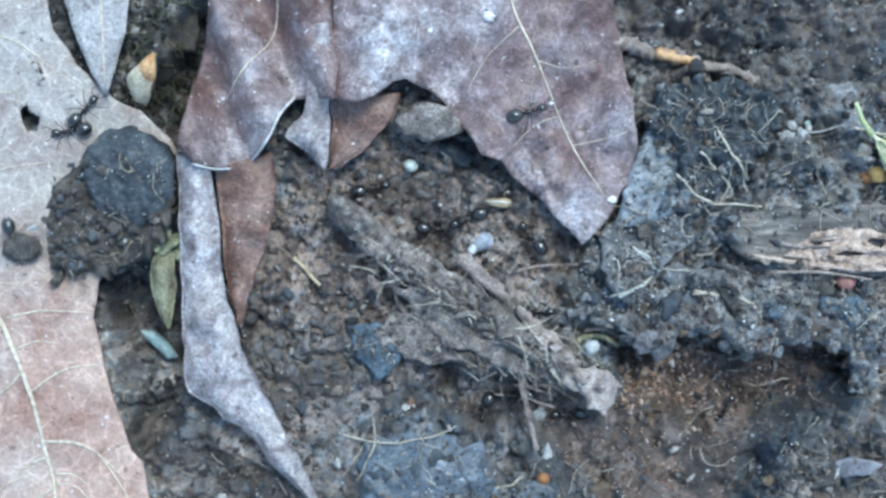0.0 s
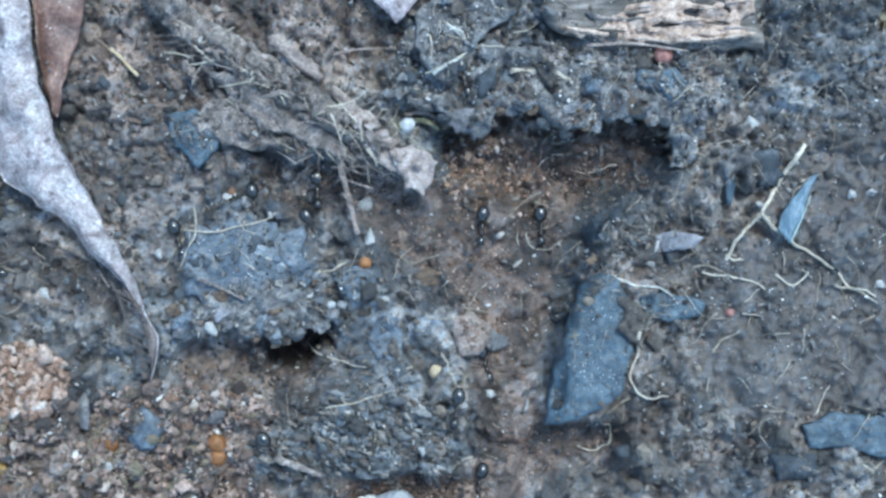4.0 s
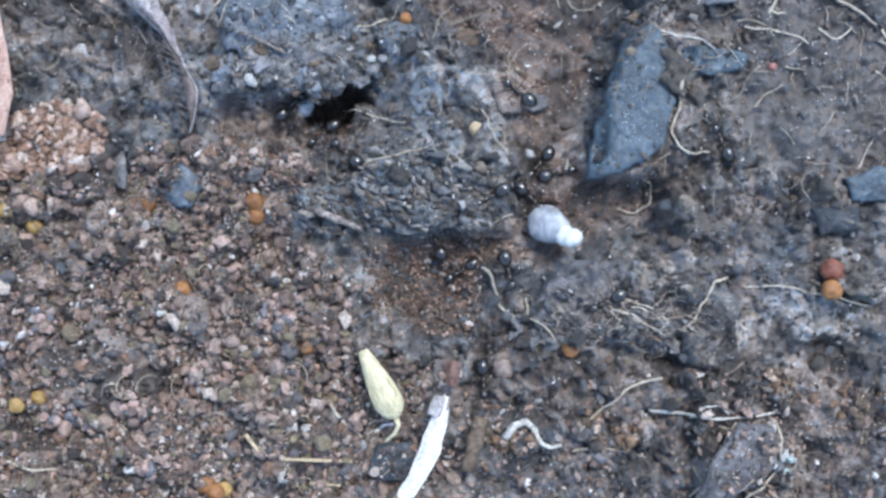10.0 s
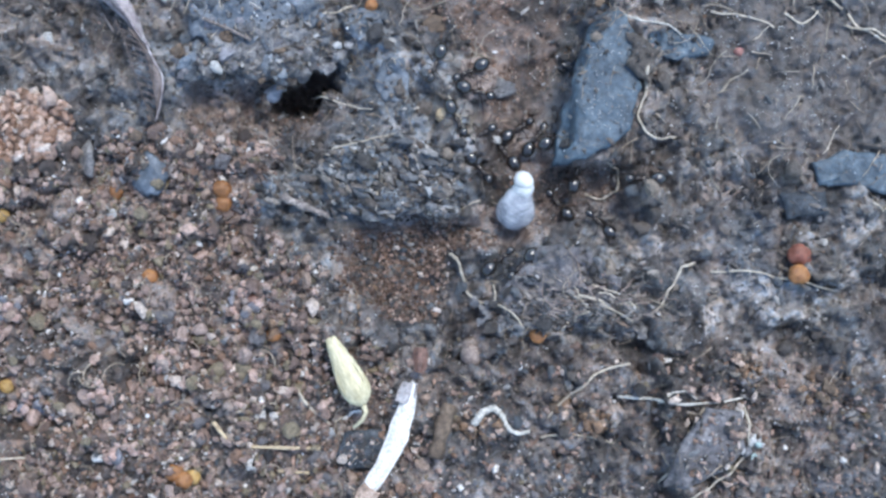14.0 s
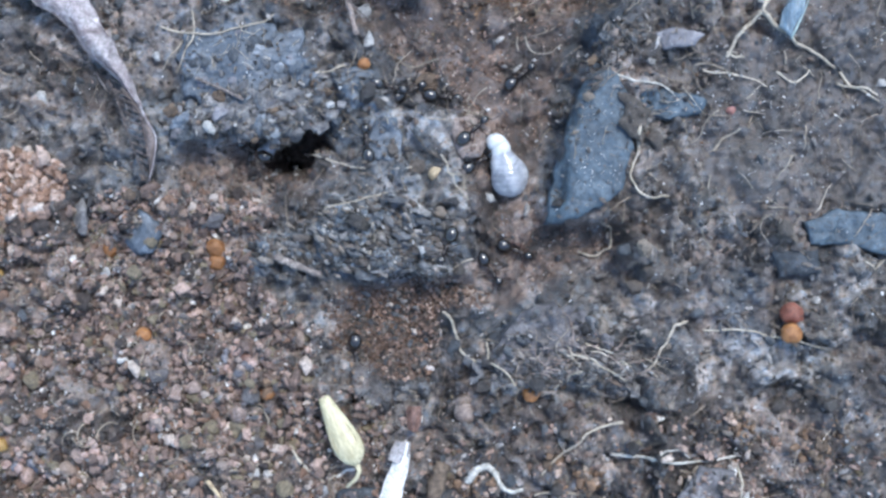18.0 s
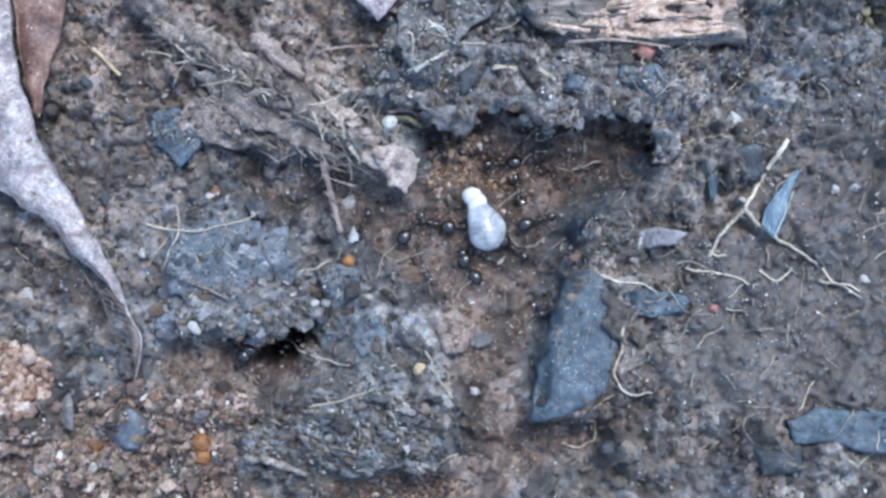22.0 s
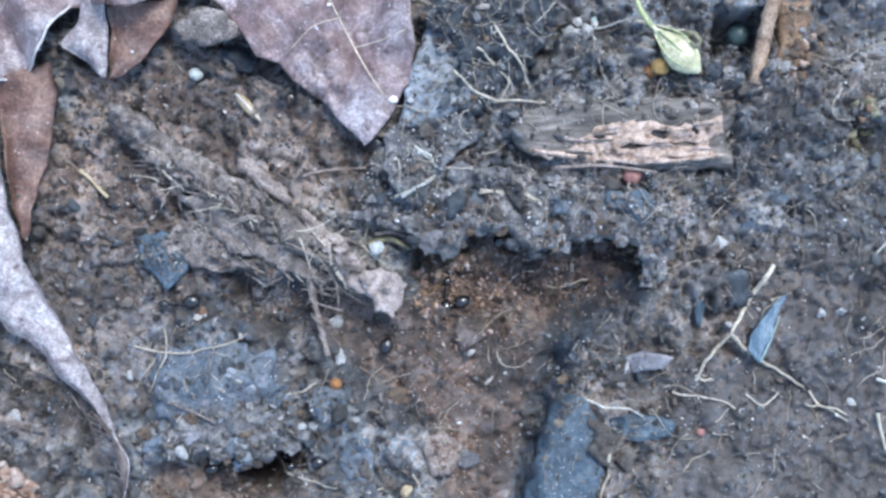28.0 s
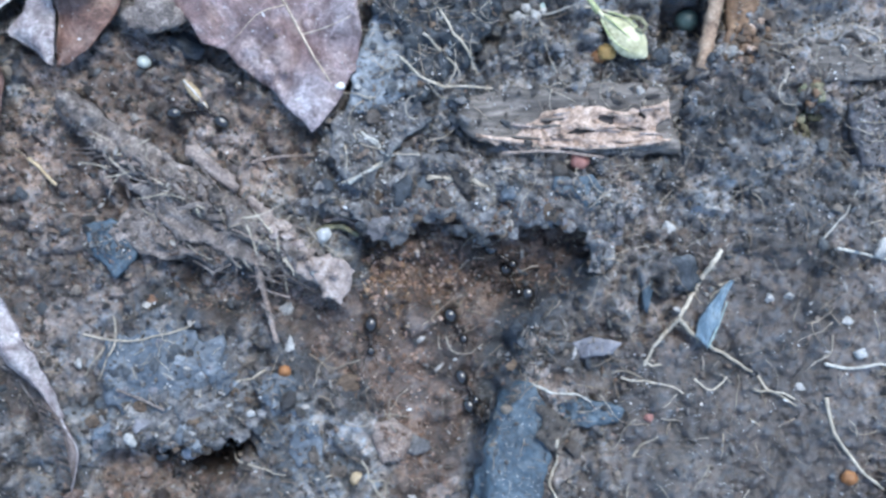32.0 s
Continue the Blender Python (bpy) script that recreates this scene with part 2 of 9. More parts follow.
RUST_LEAF = leaf_material("rust_brown_leaf", [(0.3, (0.085, 0.044, 0.033)), (0.5, (0.15, 0.083, 0.064)), (0.7, (0.25, 0.172, 0.146))], (0.45, 0.4, 0.38), 2.5, 0.4, 1.3)
RIM = surface("bleached_rim", [(0.3, (0.42, 0.4, 0.4)), (0.7, (0.68, 0.66, 0.66))], 1, 0.5, 0.05, 4, 0.4)
VEIN = surface("leaf_vein", [(0.3, (0.42, 0.34, 0.26)), (0.7, (0.64, 0.56, 0.46))], 2, 0.55, 0.02)
BLUE_SLAB = surface("blue_grey_clay", [(0.3, (0.029, 0.045, 0.062)), (0.5, (0.06, 0.092, 0.125)), (0.66, (0.1, 0.142, 0.18)), (0.74, (0.28, 0.3, 0.32))], 1.3, 0.36, 0.2, 5, 0.6)
FILM_CLAY = surface("smooth_blue_grey_clay", [(0.3, (0.045, 0.059, 0.078)), (0.5, (0.092, 0.115, 0.146)), (0.68, (0.175, 0.205, 0.245)), (0.76, (0.33, 0.36, 0.39))], 1.8, 0.42, 0.18, 6, 0.55)
MAUVE_SOIL = surface("mauve_grey_soil", [(0.3, (0.055, 0.052, 0.058)), (0.5, (0.125, 0.12, 0.13)), (0.72, (0.25, 0.24, 0.25))], 1.3, 0.5, 0.24, 6, 0.6)
LILAC_CLAY = surface("lilac_grey_clay", [(0.3, (0.085, 0.085, 0.1)), (0.5, (0.15, 0.15, 0.172)), (0.72, (0.27, 0.266, 0.29))], 1.8, 0.5, 0.12, 6, 0.4)
TAIL_BROWN = surface("brown_leaf_film", [(0.3, (0.06, 0.045, 0.04)), (0.5, (0.13, 0.1, 0.09)), (0.72, (0.25, 0.2, 0.185))], 0.9, 0.5, 0.12, 5, 0.5)
TAN_STICK = surface("reddish_tan_stick", [(0.3, (0.16, 0.1, 0.07)), (0.5, (0.32, 0.22, 0.155)), (0.72, (0.5, 0.39, 0.3))], 0.9, 0.6, 0.16, 5, 0.55)
PINK_CRUMB = surface("pinkish_crumb", [(0.3, (0.24, 0.15, 0.125)), (0.5, (0.42, 0.29, 0.25)), (0.72, (0.58, 0.46, 0.42))], 0.7, 0.5, 0.16, 5, 0.5)
RUST_SOIL = surface("rusty_soil", [(0.3, (0.08, 0.05, 0.033)), (0.5, (0.2, 0.122, 0.074)), (0.72, (0.42, 0.29, 0.19))], 0.8, 0.55, 0.25, 5, 0.6)
PALE_CLAY = surface("pale_grey_clay", [(0.3, (0.11, 0.13, 0.15)), (0.5, (0.22, 0.245, 0.275)), (0.72, (0.36, 0.385, 0.415))], 2.0, 0.5, 0.16, 6, 0.55)
DARK_CLOD = surface("dark_humus", [(0.3, (0.017, 0.021, 0.027)), (0.5, (0.043, 0.053, 0.067)), (0.74, (0.14, 0.152, 0.17))], 1.2, 0.6, 0.26, 6, 0.7)
HUMUS = surface("brown_humus", [(0.3, (0.026, 0.023, 0.022)), (0.5, (0.07, 0.06, 0.054)), (0.74, (0.17, 0.145, 0.125))], 1.0, 0.65, 0.26, 6, 0.7)
RUST_SAND = grain_material("rust_sand", [(0.0, (0.16, 0.1, 0.062)), (0.3, (0.26, 0.165, 0.1)), (0.6, (0.38, 0.255, 0.165)), (0.8, (0.14, 0.1, 0.075)), (0.92, (0.5, 0.39, 0.29))])
SPROUT_SKIN = surface("pale_green_husk", [(0.3, (0.34, 0.33, 0.17)), (0.7, (0.66, 0.63, 0.46))], 1.4, 0.4, 0.06, 4, 0.4)
GREY_CLOD = surface("grey_soil", [(0.28, (0.052, 0.052, 0.057)), (0.5, (0.15, 0.15, 0.158)), (0.72, (0.35, 0.343, 0.343))], 1.1, 0.7, 0.2, 6, 0.6)
BROWN_CLOD = surface("brown_soil", [(0.28, (0.05, 0.035, 0.025)), (0.5, (0.12, 0.085, 0.06)), (0.74, (0.24, 0.18, 0.13))], 1.6, 0.7, 0.2, 6, 0.6)
BARK = surface("weathered_bark", [(0.3, (0.05, 0.044, 0.042)), (0.5, (0.195, 0.165, 0.153)), (0.72, (0.42, 0.37, 0.345))], 1.0, 0.6, 0.22, 6, 0.8)
PALE_BARK = surface("pale_flaking_bark", [(0.28, (0.14, 0.105, 0.09)), (0.5, (0.27, 0.215, 0.19)), (0.74, (0.43, 0.37, 0.34))], 0.9, 0.7, 0.16, 5, 0.6)
FLAKE = surface("bleached_bark_flake", [(0.28, (0.17, 0.13, 0.115)), (0.5, (0.33, 0.27, 0.25)), (0.74, (0.54, 0.48, 0.455))], 0.6, 0.7, 0.16, 5, 0.5)
WOOD_GREY = surface("weathered_grey_wood", [(0.28, (0.06, 0.054, 0.052)), (0.5, (0.14, 0.125, 0.115)), (0.74, (0.28, 0.25, 0.23))], 1.0, 0.65, 0.24, 4, 0.7, stretch=(0.18, 1, 1))
PALE_WOOD = surface("broken_pale_wood", [(0.3, (0.08, 0.065, 0.06)), (0.4, (0.26, 0.18, 0.135)), (0.5, (0.48, 0.355, 0.285)), (0.7, (0.66, 0.535, 0.46))], 0.8, 0.65, 0.2, 5, 0.55)
STRAW = surface("straw", [(0.3, (0.3, 0.22, 0.13)), (0.7, (0.56, 0.46, 0.31))], 0.9, 0.5, 0.06, 4, 0.4)
ROOT = surface("fine_root", [(0.3, (0.29, 0.25, 0.195)), (0.7, (0.56, 0.51, 0.425))], 1.0, 0.6, 0.05, 4, 0.4, vary=0.25)
FIBRE = surface("root_hair", [(0.3, (0.16, 0.125, 0.095)), (0.7, (0.38, 0.32, 0.25))], 3, 0.6, 0.02, island=True, vary=0.45)
THREAD = surface("pale_root_thread", [(0.3, (0.26, 0.22, 0.17)), (0.7, (0.52, 0.47, 0.4))], 3, 0.55, 0.02, island=True, vary=0.35)
WHITE_ROOT = surface("white_rootlet", [(0.3, (0.32, 0.31, 0.28)), (0.7, (0.6, 0.585, 0.54))], 0.9, 0.5, 0.06, 4, 0.4)
SEED = surface("yellow_seed_husk", [(0.3, (0.42, 0.37, 0.22)), (0.7, (0.64, 0.59, 0.42))], 0.8, 0.45, 0.07, 4, 0.35, stretch=(0.3, 1, 1))
CREAM = surface("cream_husk", [(0.3, (0.62, 0.6, 0.58)), (0.7, (0.8, 0.79, 0.76))], 1.2, 0.4, 0.03)
EGG = surface("greenish_white_shell", [(0.3, (0.4, 0.46, 0.43)), (0.7, (0.62, 0.66, 0.62))], 0.5, 0.3, 0.04, 4, 0.3)
GREEN = surface("green_sprout", [(0.3, (0.3, 0.34, 0.12)), (0.7, (0.62, 0.64, 0.42))], 1.2, 0.45, 0.04)
MOSS = surface("yellow_green_moss", [(0.3, (0.12, 0.13, 0.075)), (0.7, (0.33, 0.34, 0.22))], 0.8, 0.7, 0.1)
OLIVE = surface("olive_decay", [(0.3, (0.09, 0.075, 0.045)), (0.5, (0.22, 0.21, 0.13)), (0.7, (0.34, 0.34, 0.22))], 1.2, 0.55, 0.12, 5, 0.5)
DARK_MOSS = surface("dark_moss", [(0.3, (0.012, 0.014, 0.01)), (0.7, (0.07, 0.075, 0.042))], 0.8, 0.7, 0.1, island=True, vary=0.6)
ORANGE = surface("orange_bead", [(0.3, (0.17, 0.065, 0.022)), (0.7, (0.36, 0.17, 0.06))], 0.5, 0.45, 0.1, vary=0.25)
AMBER = surface("amber_bead", [(0.3, (0.28, 0.16, 0.045)), (0.7, (0.5, 0.33, 0.12))], 0.5, 0.45, 0.1, vary=0.15)
RED = surface("red_fleck", [(0.3, (0.24, 0.1, 0.085)), (0.7, (0.42, 0.22, 0.19))], 0.4, 0.6, 0.1)
BRICK = surface("brick_red_bead", [(0.3, (0.13, 0.04, 0.025)), (0.7, (0.28, 0.1, 0.065))], 0.5, 0.4, 0.1)
WHITE_STONE = surface("white_stone", [(0.3, (0.26, 0.26, 0.26)), (0.7, (0.58, 0.58, 0.57))], 0.4, 0.35, 0.1, vary=0.15)
BLUE_BARK = surface("blue_grey_splinter", [(0.3, (0.07, 0.11, 0.15)), (0.52, (0.15, 0.215, 0.275)), (0.72, (0.34, 0.4, 0.425))], 0.9, 0.3, 0.06, stretch=(1, 0.3, 1))
TEAL_BERRY = surface("blue_green_skin", [(0.3, (0.03, 0.055, 0.058)), (0.7, (0.07, 0.115, 0.115))], 0.9, 0.4, 0.04)
TEAL = surface("teal_scrap", [(0.3, (0.22, 0.33, 0.33)), (0.7, (0.46, 0.56, 0.54))], 0.8, 0.4, 0.05)
BUD_ORANGE = surface("orange_bud_scale", [(0.3, (0.4, 0.2, 0.09)), (0.7, (0.66, 0.42, 0.22))], 0.9, 0.5, 0.06)
BUD_CREAM = surface("cream_bud_scale", [(0.3, (0.42, 0.33, 0.22)), (0.7, (0.68, 0.6, 0.46))], 0.9, 0.5, 0.06)
BLACK_ANT = surface("black_ant_shell", [(0.3, (0.01, 0.009, 0.009)), (0.7, (0.02, 0.017, 0.016))], 0.5, 0.22, 0.004, spec=1.0)

ANT_BROWN = surface("brown_black_ant_shell", [(0.3, (0.014, 0.011, 0.01)), (0.7, (0.045, 0.033, 0.027))], 0.5, 0.24, 0.004)


def grub_material(name, a, b_, rough):
    m, t, b = nodes_of(name)
    n = noise_node(t, 900, 5, 0.65, 0.5)
    t.links.new(ramp_node(t, n, [(0.36, a), (0.62, b_)]), b.inputs["Base Color"])
    b.inputs["Roughness"].default_value = rough
    b.inputs["Subsurface Weight"].default_value = 0.35
    b.inputs["Subsurface Radius"].default_value = (0.6, 0.5, 0.5)
    b.inputs["Subsurface Scale"].default_value = 0.6 * MM
    bump_node(t, b, n, 0.03 * MM, 0.4)
    return m


GRUB_BODY = grub_material("grub_skin", (0.2, 0.215, 0.245), (0.43, 0.445, 0.475), 0.18)
GRUB_LEG = surface("grub_leg", [(0.3, (0.05, 0.038, 0.03)), (0.7, (0.14, 0.11, 0.09))], 0.4, 0.4, 0.02)
GRUB_HEAD = grub_material("grub_front", (0.48, 0.49, 0.49), (0.66, 0.665, 0.66), 0.28)


# ---- mesh helpers (all lengths in millimetres) ----
def hashed(i, j, seed):
    n = (i.astype(np.int64) * 374761393 + j.astype(np.int64) * 668265263 + seed * 974634777) & 0x7fffffff
    n = ((n ^ (n >> 13)) * 1274126177) & 0x7fffffff
    return ((n ^ (n >> 16)) & 0xffff) / 65535.0


def value_noise(x, y, size, seed):
    x, y = np.asarray(x, float) / size, np.asarray(y, float) / size
    i, j = np.floor(x), np.floor(y)
    fx, fy = x - i, y - j
    fx, fy = fx * fx * (3 - 2 * fx), fy * fy * (3 - 2 * fy)
    a, b = hashed(i, j, seed), hashed(i + 1, j, seed)
    c, d = hashed(i, j + 1, seed), hashed(i + 1, j + 1, seed)
    return (a + (b - a) * fx) * (1 - fy) + (c + (d - c) * fx) * fy - 0.5


def inside(x, y, poly):
    """Signed distance to a polygon, positive inside."""
    x, y = np.asarray(x, float), np.asarray(y, float)
    best, odd = np.full(x.shape, 1e9), np.zeros(x.shape, bool)
    for (ax, ay), (bx, by) in zip(poly, poly[1:] + poly[:1]):
        ex, ey = bx - ax, by - ay
        h = np.clip(((x - ax) * ex + (y - ay) * ey) / (ex * ex + ey * ey + 1e-9), 0, 1)
        best = np.minimum(best, (x - ax - h * ex) ** 2 + (y - ay - h * ey) ** 2)
        if ay != by:
            odd ^= ((ay > y) != (by > y)) & (x < (bx - ax) * (y - ay) / (by - ay) + ax)
    return np.where(odd, 1, -1) * np.sqrt(best)


def soft_step(d, soft):
    s = np.clip(0.5 + d / (2 * soft), 0, 1)
    return s * s * (3 - 2 * s)


def mesh(name, verts, faces, mat=None, smooth=True):
    me = bpy.data.meshes.new(name)
    me.from_pydata([(x * MM, y * MM, z * MM) for x, y, z in verts], [], faces)
    if smooth:
        me.polygons.foreach_set("use_smooth", [True] * len(me.polygons))
    if mat:
        me.materials.append(mat)
    me.update()
    return me


def part(name, geo, mat, parent, label="", smooth=True):
    """One mesh object under a thing or a part."""
    ob = new(name, mesh(name, geo[0], geo[1], mat, smooth))
    ob.parent = parent
    if label:
        tagged(ob, label)
    return ob


def thing(name, label, category, x=0, y=0, z=0, group="", rz=0):
    ob = new(name)
    ob.empty_display_size = 0.001
    ob.matrix_world = pose(x * MM, y * MM, z * MM, 0, 0, rz)
    return tagged(ob, label, category, group)


def single(name, geo, mat, label, category, group="", kind="", smooth=True, at=None, rz=0):
    ob = new(name, mesh(name, geo[0], geo[1], mat, smooth))
    if at:
        ob.matrix_world = pose(at[0] * MM, at[1] * MM, at[2] * MM, 0, 0, rz)
    return tagged(ob, label, category, group, kind)


def spline(pts, per=6):
    p = [np.array(q, float) for q in pts]
    p = [2 * p[0] - p[1]] + p + [2 * p[-1] - p[-2]]
    out = []
    for a, b, c, d in zip(p, p[1:], p[2:], p[3:]):
        for k in range(per):
            s = k / per
            out.append(0.5 * (2 * b + (c - a) * s + (2 * a - 5 * b + 4 * c - d) * s * s + (3 * b - a - 3 * c + d) * s ** 3))
    out.append(p[-2])
    return out


def resample(pts, n):
    p = np.array(pts, float)
    d = np.concatenate([[0], np.cumsum(np.linalg.norm(np.diff(p, axis=0), axis=1))])
    return np.stack([np.interp(np.linspace(0, d[-1], n), d, p[:, k]) for k in range(p.shape[1])], 1)


def tube(pts, radius, sides=6, taper=0.5, rough=0.0, seed=0, flat=1.0):
    """A tapered tube along 3D points; radius may be a list."""
    rng = random.Random(seed)
    p = [Vector(q) for q in pts]
    n = len(p)
    verts, faces = [], []
    for i, q in enumerate(p):
        d = (p[min(i + 1, n - 1)] - p[max(i - 1, 0)]).normalized()
        side = d.cross(Vector((0, 0, 1)))
        side = side.normalized() if side.length > 1e-4 else Vector((1, 0, 0))
        up = side.cross(d)
        r = radius[i] if isinstance(radius, (list, tuple)) else radius * (1 - (1 - taper) * i / max(n - 1, 1))
        for k in range(sides):
            a = 2 * math.pi * k / sides
            rr = r * (1 + rng.uniform(-rough, rough))
            verts.append(tuple(q + side * math.cos(a) * rr + up * math.sin(a) * rr * flat))
        if i:
            b = (i - 1) * sides
            for k in range(sides):
                k2 = (k + 1) % sides
                faces.append((b + k, b + k2, b + sides + k2, b + sides + k))
    faces.append(tuple(range(sides))[::-1])
    faces.append(tuple(range((n - 1) * sides, n * sides)))
    return verts, faces


def ico(sub):
    bm = bmesh.new()
    bmesh.ops.create_icosphere(bm, subdivisions=sub, radius=1.0)
    v = np.array([tuple(x.co) for x in bm.verts])
    f = [tuple(x.index for x in q.verts) for q in bm.faces]
    bm.free()
    return v, f


ICO1, ICO2, ICO3 = ico(1), ico(2), ico(3)


def blob(rx, ry, rz, lump=0.12, seed=0, base=None, size=1.0):
    """A lumpy rounded body with its centre at the origin."""
    v, f = base or ICO2
    w = []
    off = Vector((seed * 3.7, seed * 1.3, -seed * 2.1))
    for q in v:
        k = 1 + lump * 2 * noise.noise(Vector(q) * 1.3 / size + off) + lump * noise.noise(Vector(q) * 3.1 / size + off)
        w.append((q[0] * rx * k, q[1] * ry * k, q[2] * rz * k))
    return w, f


def crag(rx, ry, rz, seed=0, cuts=9):
    """An angular broken lump with its centre at the origin."""
    rng = np.random.default_rng(seed + 500)
    v = np.array(ICO3[0])
    for _ in range(cuts):
        n = rng.standard_normal(3)
        n /= np.linalg.norm(n)
        v = v - np.maximum(0, v @ n - rng.uniform(0.35, 0.8))[:, None] * n
    off = Vector((seed * 3.7, seed * 1.3, -seed * 2.1))
    out = []
    for q in v:
        k = 1 + 0.3 * noise.noise(Vector(q) * 2.0 + off) + 0.22 * noise.noise(Vector(q) * 5.0 + off) + 0.14 * noise.noise(Vector(q) * 11.0 + off)
        out.append((q[0] * rx * k, q[1] * ry * k, q[2] * rz * k))
    return out, ICO3[1]


def bloomed(ob, spots, base=0.0):
    """Powdery bloom on a leaf part: spots are (x, y, reach, strength)."""
    co = np.zeros(len(ob.data.vertices) * 3)
    ob.data.vertices.foreach_get("co", co)
    x, y = co[0::3] / MM, co[1::3] / MM
    f = np.full(len(x), base)
    for a, b, r, s in spots:
        f = np.maximum(f, s * np.exp(-((x - a) ** 2 + (y - b) ** 2) / (r * r)))
    ob.data.attributes.new("bloom", 'FLOAT', 'POINT').data.foreach_set("value", f.astype(np.float32))
    return ob


def joined(parts):
    verts, faces = [], []
    for v, f in parts:
        b = len(verts)
        verts += v
        faces += [tuple(i + b for i in q) for q in f]
    return verts, faces


def moved(geo, x=0, y=0, z=0, rz=0, ry=0, rx=0):
    m = Matrix.LocRotScale((x, y, z), Euler((radians(rx), radians(ry), radians(rz))), None)
    return [tuple(m @ Vector(q)) for q in geo[0]], geo[1]


def ragged(poly, step=0.5, amp=0.12, seed=1):
    """A closed outline with fine uneven edges."""
    out = []
    for (ax, ay), (bx, by) in zip(poly, poly[1:] + poly[:1]):
        n = max(1, int(math.hypot(bx - ax, by - ay) / step))
        for k in range(n):
            x, y = ax + (bx - ax) * k / n, ay + (by - ay) * k / n
            out.append((x + amp * 2 * float(value_noise(x, y, step * 1.6, seed)), y + amp * 2 * float(value_noise(x, y, step * 1.6, seed + 9))))
    return out


def sheet(outline, top, thick, step=0.6, bevel=0.0, holes=()):
    """A solid sheet over an outline: top(x, y) gives its upper face, thick its depth; bevel drops the rim."""
    xs, ys = [p[0] for p in outline], [p[1] for p in outline]
    pts, edges = [], []
    for ring in (outline, *holes):
        b = len(pts)
        pts += [Vector(p) for p in ring]
        edges += [(b + i, b + (i + 1) % len(ring)) for i in range(len(ring))]
    gx, gy = np.meshgrid(np.arange(min(xs), max(xs), step), np.arange(min(ys), max(ys), step))
    gx = gx + (np.arange(gx.shape[0]) % 2)[:, None] * step * 0.5
    d = inside(gx, gy, list(outline))
    for h in holes:
        d = np.minimum(d, -inside(gx, gy, list(h)))
    ok = d > step * 0.45
    pts += [Vector(p) for p in zip(gx[ok].tolist(), gy[ok].tolist())]
    v2, _, tri, _, _, _ = delaunay_2d_cdt(pts, edges, [], 1, 1e-5)
    x, y = np.array([v[0] for v in v2]), np.array([v[1] for v in v2])
    if holes:
        keep = []
        for q in tri:
            cx, cy = sum(x[i] for i in q) / len(q), sum(y[i] for i in q) / len(q)
            if all(float(inside(cx, cy, list(h))) < 0 for h in holes):
                keep.append(q)
        tri = keep
    z = np.asarray(top(x, y), float) + np.zeros_like(x)
    if bevel:
        rim = inside(x, y, list(outline))
        z = z - bevel * (1 - np.clip(rim / (bevel * 1.5), 0, 1)) ** 2
    n = len(x)
    verts = list(zip(x.tolist(), y.tolist(), z.tolist())) + list(zip(x.tolist(), y.tolist(), (z - thick).tolist()))
    up = []
    for q in tri:
        a = sum(x[q[i]] * y[q[(i + 1) % len(q)]] - x[q[(i + 1) % len(q)]] * y[q[i]] for i in range(len(q)))
        up.append(tuple(q) if a > 0 else tuple(q)[::-1])
    faces = up + [tuple(i + n for i in q)[::-1] for q in up]
    seen = {}
    for q in up:
        for a, b in zip(q, q[1:] + q[:1]):
            seen[(a, b)] = True
    faces += [(b, a, a + n, b + n) for a, b in seen if (b, a) not in seen]
    return verts, faces


def ribbon(left, right, height, arch, thick, n=40, across=9, wave=0.0, seed=3):
    """A curled strip between two edges. height(s) along it; arch lifts its middle."""
    le, ri = resample(spline(left, 5), n), resample(spline(right, 5), n)
    for e in (le, ri):
        e += 0.22 * np.stack([value_noise(e[:, 0], e[:, 1], 0.9, seed), value_noise(e[:, 0], e[:, 1], 0.9, seed + 4)], 1)
    verts = []
    for layer in (0, 1):
        for i in range(n):
            s = i / (n - 1)
            for k in range(across):
                w = k / (across - 1)
                x, y = le[i] * (1 - w) + ri[i] * w
                z = height(s) + arch * math.sin(math.pi * w) + wave * 2 * float(value_noise(x, y, 1.6, seed)) - layer * thick
                verts.append((x, y, z))
    faces, m = [], n * across
    for i in range(n - 1):
        for k in range(across - 1):
            a = i * across + k
            faces.append((a, a + 1, a + across + 1, a + across))
            faces.append((a + m, a + across + m, a + across + 1 + m, a + 1 + m))
        for k, flip in ((0, 1), (across - 1, 0)):
            a = i * across + k
            q = (a, a + across, a + across + m, a + m)
            faces.append(q if not flip else q[::-1])
    for i in (0, n - 1):
        for k in range(across - 1):
            a = i * across + k
            faces.append((a, a + m, a + 1 + m, a + 1))
    return verts, faces


